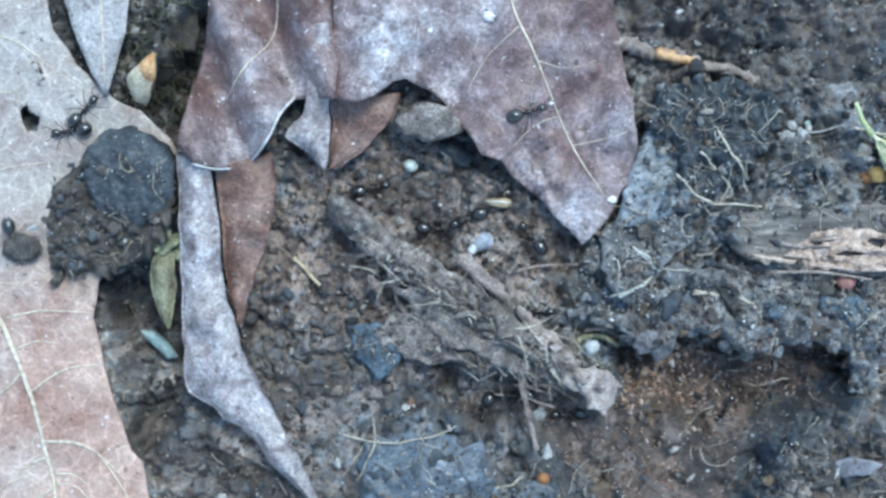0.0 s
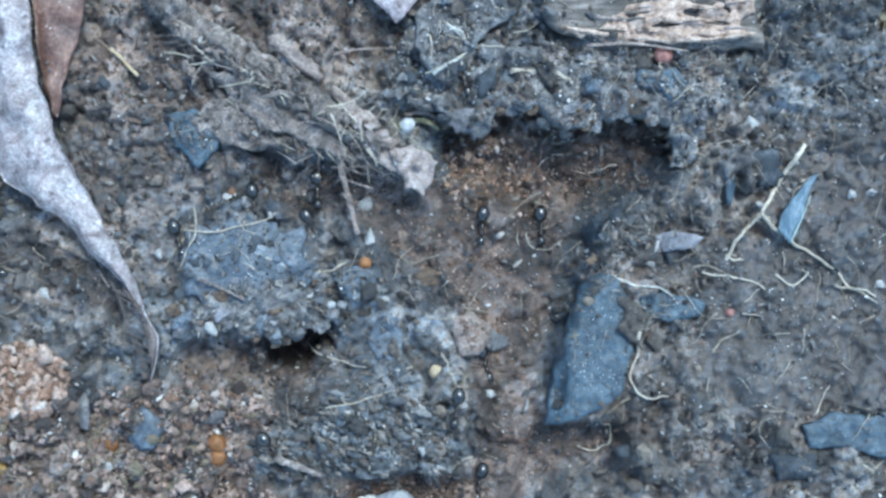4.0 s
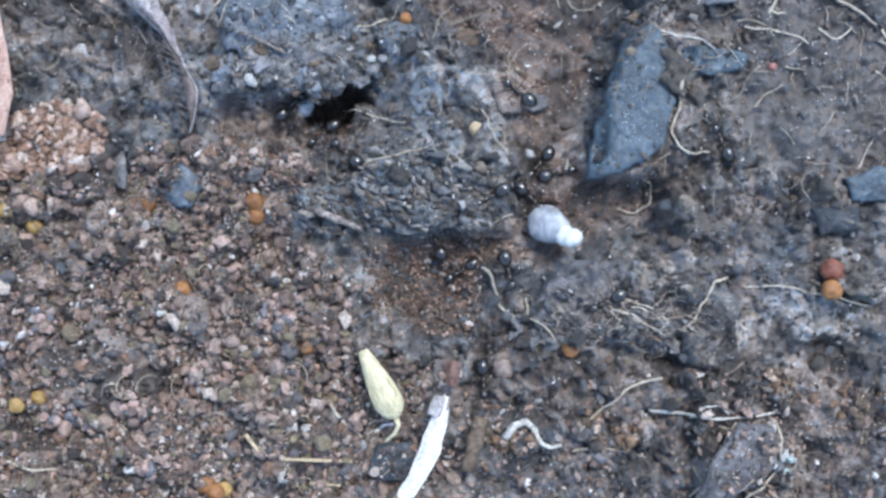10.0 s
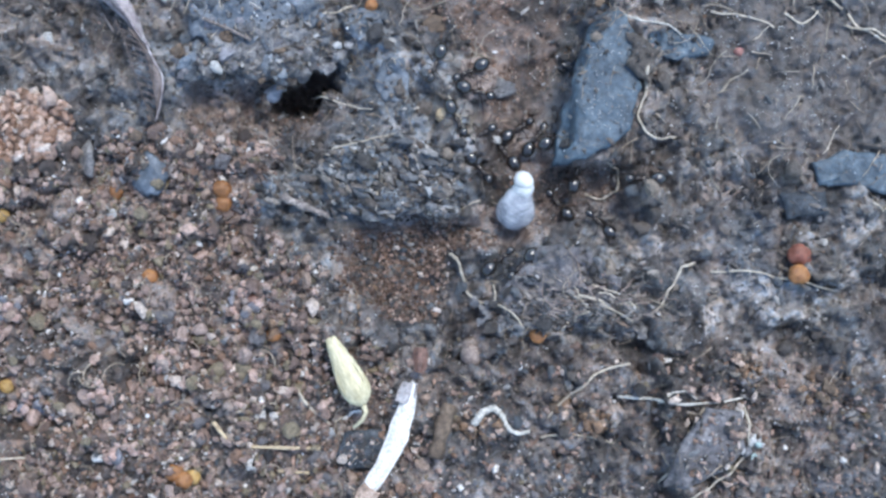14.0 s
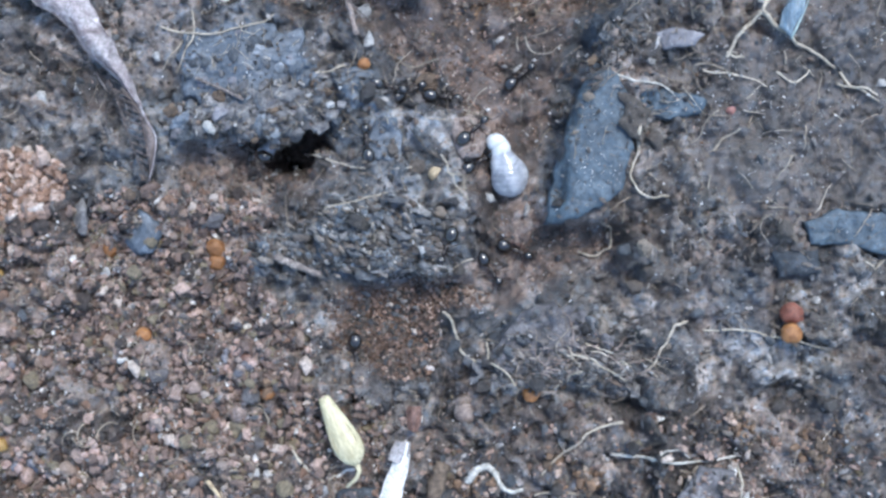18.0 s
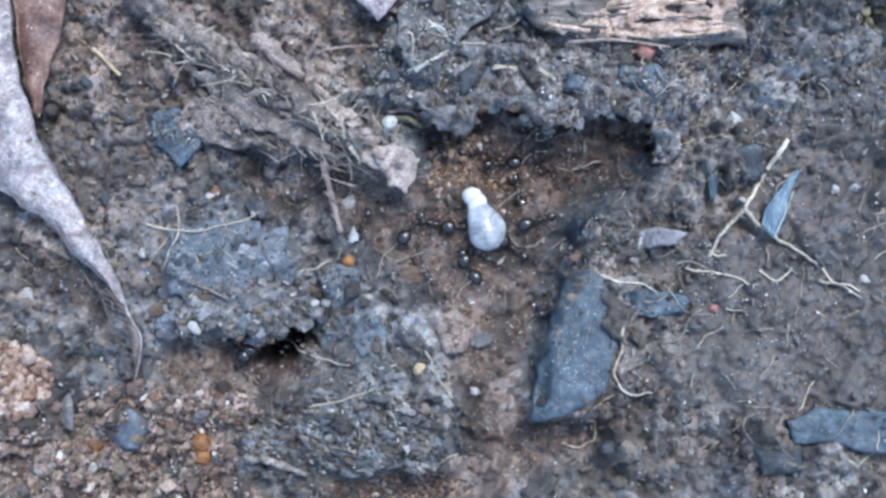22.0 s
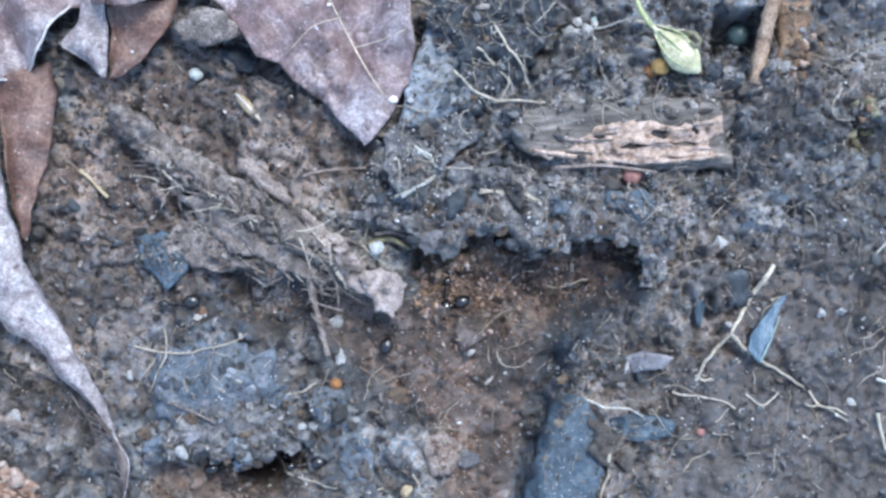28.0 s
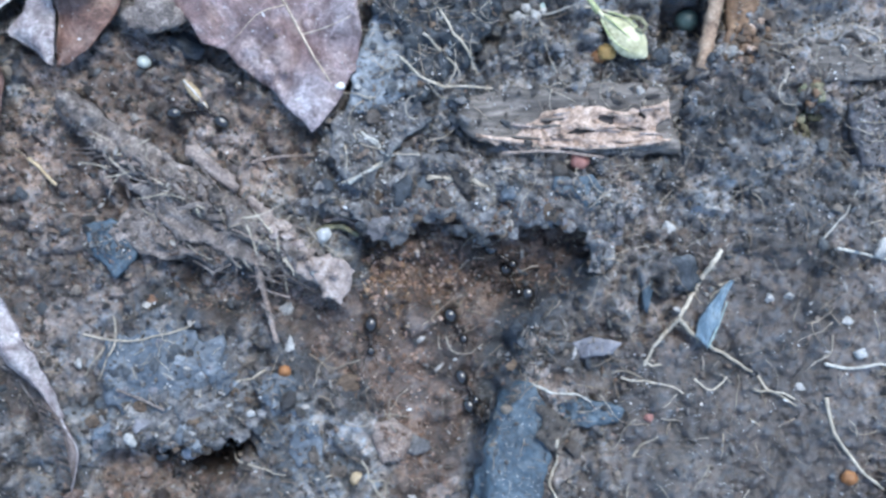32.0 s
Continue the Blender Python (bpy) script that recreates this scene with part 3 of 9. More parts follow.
# ---- the ground: one sheet, fine where the camera passes, coarse to the horizon ----
CAVITY = [(3.21, 9.62), (3.62, 11.62), (4.84, 13.30), (8.45, 13.39), (10.45, 12.77), (14.85, 12.33), (18.05, 12.10), (20.45, 10.88), (20.66, 7.87), (18.00, 5.97), (14.79, 5.12), (10.37, 4.35), (6.37, 5.19), (3.79, 7.21)]
CHANNEL = [(-1.65, 3.65), (2.37, 5.02), (3.99, 7.61), (10.41, 8.76), (18.41, 7.09), (14.78, 4.12), (14.35, 0.31), (12.32, -2.07), (11.29, -5.67), (10.46, -8.87), (11.05, -10.74), (15.03, -10.75), (15.83, -12.54), (12.04, -14.73), (9.85, -16.33), (7.66, -17.20), (4.87, -15.93), (3.27, -17.52), (2.28, -21.11), (-0.71, -21.51), (-3.50, -20.31), (-4.70, -17.52), (-2.70, -15.33), (0.88, -14.53), (5.67, -14.53), (5.99, -11.94), (7.06, -8.75), (6.15, -4.77), (4.47, -1.18), (3.28, 0.82), (3.70, -2.80), (1.92, 0.02), (-0.07, 1.64)]
LEFT_HOLE = [(-15.37, -7.03), (-14.39, -5.15), (-10.41, -4.33), (-8.02, -3.53), (-5.15, -3.31), (-4.50, -5.30), (-5.53, -7.22), (-8.79, -8.59), (-12.77, -8.85), (-14.97, -8.14)]
DEEP_HOLE = [(-9.00, -5.72), (-8.02, -3.92), (-5.43, -3.51), (-4.50, -5.30), (-5.61, -6.70), (-8.00, -7.11)]
NEST_HOLLOW = [(-4.70, -15.93), (0.48, -14.57), (3.27, -14.81), (5.67, -14.49), (7.86, -15.53), (6.46, -16.92), (2.88, -16.56), (1.48, -18.52), (-2.31, -18.12)]
TWIG_HOLLOW = [(-10.43, 8.94), (-6.83, 8.11), (-3.23, 7.27), (-0.02, 6.85), (1.56, 4.83), (-1.65, 3.65), (-5.66, 3.89), (-8.85, 5.32)]
RIGHT_BANK = [(14.84, 1.91), (16.78, 3.90), (19.8, 6.0), (21.2, 8.7), (26.44, 8.9), (50.49, 9.2), (47.52, -42.64), (19.62, -38.65), (16.43, -10.75), (11.05, -10.59), (11.85, -7.36), (13.04, -1.58)]
UPPER_BANK = [(2.06, 16.45), (6.51, 21.22), (14.54, 23.55), (50.62, 24.05), (50.49, 9.2), (26.44, 8.9), (21.2, 8.7), (20.6, 10.3), (18.06, 12.70), (14.86, 12.93), (10.45, 13.37), (8.85, 13.98), (4.45, 14.02), (3.23, 12.23), (2.01, 10.84), (0.41, 11.25), (-1.58, 12.87)]
GREY_MOUND = [(-14.49, 1.76), (-9.68, 2.72), (-5.68, 1.08), (-3.30, -1.54), (-5.32, -3.73), (-6.94, -4.92), (-9.74, -5.33), (-12.54, -4.75), (-15.26, -3.52)]
MID_MOUND = [(-9.77, -12.18), (-4.80, -9.76), (-0.03, -8.86), (3.57, -10.04), (5.37, -12.82), (2.39, -14.51), (-2.39, -14.21), (-7.96, -14.64), (-10.04, -13.77)]
LOW_CLUMP = [(6.14, -20.51), (8.86, -17.52), (13.64, -16.33), (17.62, -17.92), (17.62, -21.71), (15.63, -22.30), (13.24, -21.19), (11.05, -22.38), (6.86, -22.30)]
LEAF_GAP = [(-33.30, 14.34), (-30.49, 14.81), (-27.74, 18.51), (-26.90, 8.02), (-28.61, 3.13), (-30.59, 1.47), (-32.15, 7.90)]
TOP_GAP = [(-32.56, 26.07), (-27.67, 33.05), (-25.66, 33.50), (-27.10, 25.79), (-27.84, 22.95), (-29.90, 24.52)]
GRAVEL_ZONE = [(-32.69, -10.22), (-22.33, -9.4), (-15.16, -8.3), (-9.2, -8.7), (-8.2, -10.3), (-10.2, -12.2), (-9.56, -14.89), (-4.76, -18.05), (-6.33, -22.04), (-1.55, -23.61), (1.67, -29.97), (3.70, -36.33), (-32.56, -36.51)]
LOW_RIGHT_ZONE = [(0.48, -23.50), (7.66, -24.30), (17.62, -23.50), (37.16, -22.71), (37.15, -37.05), (-2.71, -37.05)]
TAN_PILE = [(-32.42, -6.36), (-29.24, -5.75), (-26.45, -5.34), (-23.25, -6.32), (-22.84, -8.31), (-24.83, -10.32), (-32.40, -11.15)]
TRAIL_RED = [(1.53, 0.42), (7.55, 1.97), (8.71, -2.85), (7.87, -7.65), (10.05, -6.76), (8.86, -9.55), (6.86, -8.75), (4.47, -1.18), (3.28, 0.82)]
GREYS = [GREY_MOUND, MID_MOUND, [(8.66, -17.92), (11.05, -16.52), (13.44, -16.72), (13.24, -18.72), (10.05, -18.72)], [(-3.29, -0.34), (-0.88, 0.04), (-0.12, -4.37), (-2.54, -5.96), (-4.93, -4.33)]]
HUMP_A = [(26.94, 20.64), (31.36, 21.81), (33.74, 18.98), (34.51, 15.37), (30.48, 12.60), (26.89, 13.83), (26.11, 17.45)]
HUMP_B = [(30.48, 12.20), (34.51, 15.37), (40.11, 13.72), (40.07, 8.91), (34.45, 7.76), (30.45, 8.99)]
HUMP_C = [(7.66, -22.70), (14.83, -23.10), (16.83, -25.89), (12.44, -27.49), (7.66, -26.69), (6.46, -24.70)]
HUMP_D = [(23.60, -5.96), (28.39, -5.17), (30.78, -7.56), (29.18, -9.95), (24.80, -9.95)]
BLACK_GAP = [(25.0, 25.9), (28.1, 26.1), (28.6, 22.8), (27.0, 21.5), (24.8, 22.8)]
TWIG_BROWN = [(-19.52, 23.84), (-13.50, 24.59), (-8.70, 23.75), (-3.12, 20.10), (0.86, 16.46), (-1.58, 12.87), (-6.37, 14.11), (-8.82, 9.32), (-13.66, 5.36), (-18.50, 2.19), (-23.31, 2.23), (-23.20, 14.26)]
TOP_GREY = [(9.78, 28.40), (38.63, 28.16), (40.07, 8.91), (26.44, 9.03), (26.09, 14.64), (10.46, 14.37), (4.87, 16.42), (8.93, 23.60)]
STEP_TRENCH = [(14.93, 3.03), (15.24, 1.91), (14.51, -0.09), (13.86, -0.81), (12.96, -2.56), (12.21, -5.68), (11.47, -8.88), (10.42, -8.87), (11.01, -5.67), (11.60, -2.87), (12.26, -0.47), (13.24, 1.44), (14.05, 2.72)]
CAVITY_TAN = [(3.60, 8.42), (6.41, 9.20), (10.41, 8.96), (11.39, 5.95), (10.36, 3.15), (6.35, 2.58), (3.97, 5.21)]
TRAIL_FOOT = [(6.2, -8.6), (10.5, -8.8), (11.2, -11.0), (15.5, -10.9), (15.0, -13.2), (10.5, -13.2), (5.8, -12.6)]
CAVITY_HEAP = [(3.8, 9.0), (6.6, 8.6), (9.4, 9.9), (10.6, 6.4), (6.6, 4.2), (3.4, 5.9)]
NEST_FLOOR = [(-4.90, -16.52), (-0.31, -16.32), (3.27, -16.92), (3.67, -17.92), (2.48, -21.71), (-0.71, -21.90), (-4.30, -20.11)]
DARK_BAND = [(12.37, 3.54), (15.60, 6.31), (18.82, 7.89), (20.67, 8.47), (21.01, 6.67), (16.78, 4.10), (15.01, 2.71), (15.24, 1.51), (14.50, -0.29), (13.74, -1.08), (12.92, -2.88), (12.21, -5.68), (11.47, -8.88), (10.06, -8.87), (10.89, -5.27), (11.53, -1.67), (11.96, 1.94)]
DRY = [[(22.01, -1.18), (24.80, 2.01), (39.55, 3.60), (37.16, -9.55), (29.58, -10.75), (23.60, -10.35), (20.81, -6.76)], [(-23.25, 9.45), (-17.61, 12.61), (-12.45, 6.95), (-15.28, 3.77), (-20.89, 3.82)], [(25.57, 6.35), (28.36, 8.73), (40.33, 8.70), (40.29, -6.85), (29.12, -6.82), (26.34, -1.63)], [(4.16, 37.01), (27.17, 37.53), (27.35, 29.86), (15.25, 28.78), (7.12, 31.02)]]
BROWN_AREA = [(-3.22, 8.28), (3.17, 5.02), (4.80, 8.81), (10.42, 9.16), (20.04, 9.48), (20.02, 7.08), (14.78, 4.12), (13.95, 0.32), (11.72, -2.07), (10.46, -8.87), (11.05, -10.74), (15.03, -10.75), (15.83, -12.54), (12.04, -14.73), (9.85, -16.33), (7.66, -17.20), (4.87, -15.93), (3.27, -17.52), (2.28, -21.11), (-0.71, -21.51), (-4.30, -19.51), (-4.70, -16.72), (-2.70, -15.33), (0.88, -14.53), (5.67, -14.53), (5.67, -11.94), (5.67, -6.76), (3.28, -1.18), (3.69, -4.41), (1.51, -1.58), (-0.87, 1.64), (-4.06, 3.67)]
FAR_HOLE = [(33.9, 18.5), (35.5, 18.8), (36.4, 17.5), (35.5, 16.3), (34.1, 16.6)]
GREY_FILM = [(-14.2, 2.4), (-11.7, 3.5), (-8.5, 3.3), (-6.1, 2.0), (-5.7, -0.3), (-6.3, -3.0), (-8.1, -4.2), (-10.9, -3.8), (-13.3, -3.0), (-14.7, -1.4), (-14.9, 0.6)]
SMOOTH = [(DRY[0], 0.7), (DRY[2], 0.55), (HUMP_A, 0.35), (HUMP_B, 0.35), (HUMP_D, 0.8), (GREY_FILM, 0.88), (TRAIL_RED, 0.4), (CAVITY, 0.1), (GREYS[2], 0.9), ([(14.87, -0.46), (16.28, -2.49), (16.53, -5.99), (15.83, -7.99), (12.49, -10.63), (11.29, -9.88), (12.54, -4.42)], 0.9), ([(28.9, -10.7), (37.9, -10.7), (37.5, -12.8), (29.2, -12.3)], 0.9)]
CARVES = [(FAR_HOLE, -2.4, 0.5), (HUMP_A, 1.2, 1.2), (HUMP_B, 0.9, 1.2), (HUMP_C, 0.6, 0.6), (HUMP_D, 0.7, 1.2), (BLACK_GAP, -3.6, 0.5), (CAVITY, -2.1, 0.8), (CHANNEL, -1.3, 1.0), (LEFT_HOLE, -2.0, 0.7), (DEEP_HOLE, -4.2, 0.5), (NEST_HOLLOW, -0.8, 0.8), (NEST_FLOOR, -0.5, 0.8), (TWIG_HOLLOW, -1.7, 0.7), (RIGHT_BANK, 1.5, 0.35),
          (UPPER_BANK, 1.1, 0.5), (GREY_MOUND, 1.0, 0.9), (MID_MOUND, 0.8, 0.5), (LOW_CLUMP, 1.0, 0.35), (STEP_TRENCH, -0.8, 0.6), (LEAF_GAP, -3.4, 0.8), (TOP_GAP, -4.5, 0.8)]


def level(x, y):
    """Height of the ground without its fine roughness."""
    wx, wy = x + 1.0 * value_noise(x, y, 1.3, 41), y + 1.0 * value_noise(x, y, 1.3, 47)
    h = 1.3 * value_noise(x, y, 14, 5) + 0.7 * value_noise(x, y, 5, 6)
    for poly, dz, soft in CARVES:
        h = h + dz * soft_step(inside(wx, wy, poly), soft)
    return h


def cells(x, y, size, seed):
    """Cellular noise: distance to the nearest scattered point, and that cell's own random number."""
    x, y = x / size, y / size
    i, j = np.floor(x), np.floor(y)
    best, own = np.full(x.shape, 9.0), np.zeros(x.shape)
    for a in (-1, 0, 1):
        for c in (-1, 0, 1):
            px, py = i + a + hashed(i + a, j + c, seed), j + c + hashed(i + a, j + c, seed + 17)
            d = (x - px) ** 2 + (y - py) ** 2
            near = d < best
            best, own = np.where(near, d, best), np.where(near, hashed(i + a, j + c, seed + 31), own)
    return np.sqrt(best), own


def lumps(x, y, size, seed):
    d, own = cells(x + 0.5 * size * value_noise(x, y, size * 0.6, seed + 5), y + 0.5 * size * value_noise(x, y, size * 0.6, seed + 6), size, seed)
    return np.sqrt(np.maximum(0.0, 1 - (d * 1.15) ** 2)) * own


def shards(x, y, size, seed):
    """Broken fragments with tilted flat tops and steep sides."""
    wx, wy = x + 0.6 * size * value_noise(x, y, size * 0.5, seed + 5), y + 0.6 * size * value_noise(x, y, size * 0.5, seed + 6)
    d, own = cells(wx, wy, size, seed)
    tilt = value_noise(x, y, size * 1.2, seed + 7)
    return np.clip((1.0 - d * 1.25) * 2.0, 0, 1) * own * (0.85 + 0.7 * tilt)


def crust(x, y):
    """Crumbly relief of damp soil."""
    k = 0.6 + 0.9 * np.clip(value_noise(x, y, 6, 77) + 0.5, 0, 1)
    h = 1.4 * lumps(x, y, 3.2, 101) + 1.15 * shards(x, y, 1.7, 102) + 0.5 * lumps(x, y, 0.9, 104) + 0.55 * shards(x, y, 0.8, 103) + 0.36 * value_noise(x, y, 0.35, 10)
    return (h - 1.0) * k


def smoothness(x, y):
    """Where the soil is a smooth clayey skin."""
    f = np.zeros(np.shape(x))
    wob = 1.2 * value_noise(x, y, 2.5, 91) + 0.6 * value_noise(x, y, 0.9, 92)
    for poly, k in SMOOTH:
        f = np.maximum(f, k * soft_step(inside(x, y, poly) + wob, 0.8))
    return f


def ground(x, y):
    x, y = np.asarray(x, float), np.asarray(y, float)
    fade = np.clip((90 - np.hypot(x, y)) / 35, 0, 1)
    calm = 1 - 0.42 * soft_step(inside(x, y, CHANNEL), 1.5) - 0.1 * soft_step(inside(x, y, GREY_MOUND), 1.0)
    calm = calm * (1 - 0.55 * smoothness(x, y))
    return (level(x, y) + crust(x, y) * calm) * fade


COVERS = []
LEAVES = []
LEDGES = []
GRID = {}


def sampled(z, x, y):
    """Bilinear height from a grid over the near ground."""
    lo_x, lo_y, step = GRID["frame"]
    fx, fy = np.clip((x - lo_x) / step, 0, z.shape[1] - 1.001), np.clip((y - lo_y) / step, 0, z.shape[0] - 1.001)
    i, j = fx.astype(int), fy.astype(int)
    u, v = fx - i, fy - j
    return (z[j, i] * (1 - u) + z[j, i + 1] * u) * (1 - v) + (z[j + 1, i] * (1 - u) + z[j + 1, i + 1] * u) * v


def surface_many(x, y, leaves=False):
    """Ground or whatever clay plate, and leaf where asked, lies on it."""
    x, y = np.asarray(x, float), np.asarray(y, float)
    z = sampled(GRID["ground"], x, y)
    for poly, top in COVERS + (LEAVES if leaves else LEDGES):
        px, py = [p[0] for p in poly], [p[1] for p in poly]
        k = (x > min(px)) & (x < max(px)) & (y > min(py)) & (y < max(py))
        if k.any():
            on = inside(x[k], y[k], poly) > 0.15
            z[k] = np.where(on, np.maximum(z[k], top(x[k], y[k])), z[k])
    return z


def surface_at(x, y):
    return float(surface_many(np.array([x]), np.array([y]))[0])


def g(x, y):
    return float(sampled(GRID["ground"], np.array([x]), np.array([y]))[0])


def axis(lo, hi, step):
    fine = np.arange(lo, hi, step)
    far = np.cumsum(step * 1.28 ** np.arange(1, 48))
    return np.concatenate([lo - far[::-1], fine, fine[-1] + far])


def build_ground():
    xs, ys = axis(-45, 44, 0.15), axis(-37, 37, 0.15)
    gx, gy = np.meshgrid(xs, ys)
    cx, cy = np.clip(gx, -99, 99), np.clip(gy, -99, 99)
    gz = ground(cx, cy)
    nx, ny = len(xs), len(ys)
    GRID["ground"], GRID["frame"] = gz[47:-47, 47:-47], (xs[47], ys[47], 0.15)
    GRID["level"] = level(gx[47:-47, 47:-47], gy[47:-47, 47:-47])
    co = np.stack([gx.ravel(), gy.ravel(), gz.ravel()], 1) * MM
    idx = np.arange(nx * ny).reshape(ny, nx)
    quads = np.stack([idx[:-1, :-1], idx[:-1, 1:], idx[1:, 1:], idx[1:, :-1]], -1).reshape(-1, 4)
    me = bpy.data.meshes.new("ground")
    me.vertices.add(len(co))
    me.vertices.foreach_set("co", co.ravel())
    me.loops.add(quads.size)
    me.loops.foreach_set("vertex_index", quads.ravel())
    me.polygons.add(len(quads))
    me.polygons.foreach_set("loop_start", np.arange(0, quads.size, 4))
    me.polygons.foreach_set("use_smooth", np.ones(len(quads), bool))
    me.update(calc_edges=True)
    x, y = cx.ravel(), cy.ravel()
    wob = 1.6 * value_noise(x, y, 2.5, 71) + 0.8 * value_noise(x, y, 0.8, 72)
    brown = 0.5 * soft_step(value_noise(x, y, 7, 74) + 0.6 * value_noise(x, y, 2.2, 75) - 0.12, 0.2)
    for poly, k in ((CAVITY, 1.0), (CHANNEL, 0.8), (BROWN_AREA, 0.85), (NEST_HOLLOW, 0.8), (TRAIL_RED, 0.9), (GRAVEL_ZONE, 0.75), (TWIG_HOLLOW, 0.6), (LOW_RIGHT_ZONE, 0.4), (LEFT_HOLE, 0.85), (TWIG_BROWN, 0.75)):
        brown = np.maximum(brown, k * soft_step(inside(x, y, poly) + wob, 1.0))
    grey = 0.55 * soft_step(value_noise(x, y, 8, 78) + 0.6 * value_noise(x, y, 2.4, 79) - 0.12, 0.18) * (1 - brown)
    for poly in GREYS:
        grey = np.maximum(grey, 0.85 * soft_step(inside(x, y, poly) + wob, 0.8))
    grey = grey * (1 - 0.9 * soft_step(inside(x, y, LEFT_HOLE) + 0.3 * wob, 0.6))
    grey = np.maximum(grey, 0.3 * soft_step(inside(x, y, TOP_GREY) + wob, 1.2))
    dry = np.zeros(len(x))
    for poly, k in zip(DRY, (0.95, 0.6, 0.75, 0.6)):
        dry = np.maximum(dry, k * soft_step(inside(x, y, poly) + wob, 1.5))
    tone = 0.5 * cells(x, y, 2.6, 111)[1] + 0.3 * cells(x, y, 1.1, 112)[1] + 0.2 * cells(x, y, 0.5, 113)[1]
    # nest floor: the shade of its depth is painted in as lower tone
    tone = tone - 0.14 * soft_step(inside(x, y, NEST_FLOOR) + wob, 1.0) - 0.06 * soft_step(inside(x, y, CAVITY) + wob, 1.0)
    tone = tone + 0.19 * soft_step(inside(x, y, TWIG_BROWN) + wob, 1.2) - 0.02 * soft_step(inside(x, y, GRAVEL_ZONE) + wob, 1.2)
    # band along the bank's foot: lower tone, more grey, less brown
    in_band = soft_step(inside(x, y, DARK_BAND) + 0.5 * wob, 0.6)
    tone, grey, brown = tone * (1 - 0.6 * in_band), np.maximum(grey, 0.6 * in_band), brown * (1 - 0.55 * in_band)
    calm = smoothness(x, y)
    tone = tone + calm * (0.44 - tone) * 0.6 + 0.17 * soft_step(inside(x, y, UPPER_BANK) + wob, 1.2) + 0.07 * soft_step(inside(x, y, TRAIL_RED) + wob, 1.0) + 0.14 * soft_step(inside(x, y, MID_MOUND) + wob, 1.0)
    tone = tone - 0.06 * soft_step(inside(x, y, LOW_RIGHT_ZONE) + wob, 1.5) - 0.16 * soft_step(inside(x, y, TRAIL_FOOT) + 0.5 * wob, 1.0)
    tone = tone - 0.32 * np.maximum(soft_step(inside(x, y, HUMP_A) + wob, 1.5), soft_step(inside(x, y, HUMP_B) + wob, 1.5))
    fade = np.clip((90 - np.hypot(gx, gy).ravel()) / 35, 0, 1)
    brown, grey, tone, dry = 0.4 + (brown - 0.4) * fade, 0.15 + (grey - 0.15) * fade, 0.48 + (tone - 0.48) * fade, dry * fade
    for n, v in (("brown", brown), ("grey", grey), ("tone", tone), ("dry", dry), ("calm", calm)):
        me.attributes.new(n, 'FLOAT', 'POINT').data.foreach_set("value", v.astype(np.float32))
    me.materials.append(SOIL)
    return tagged(new("ground", me), "damp dark grey-brown forest soil with an ant-worn channel", "ground", kind="structure")


build_ground()


def near(x, y):
    return sampled(GRID["ground"], np.asarray(x, float), np.asarray(y, float))


def near_level(x, y):
    return sampled(GRID["level"], np.asarray(x, float), np.asarray(y, float))



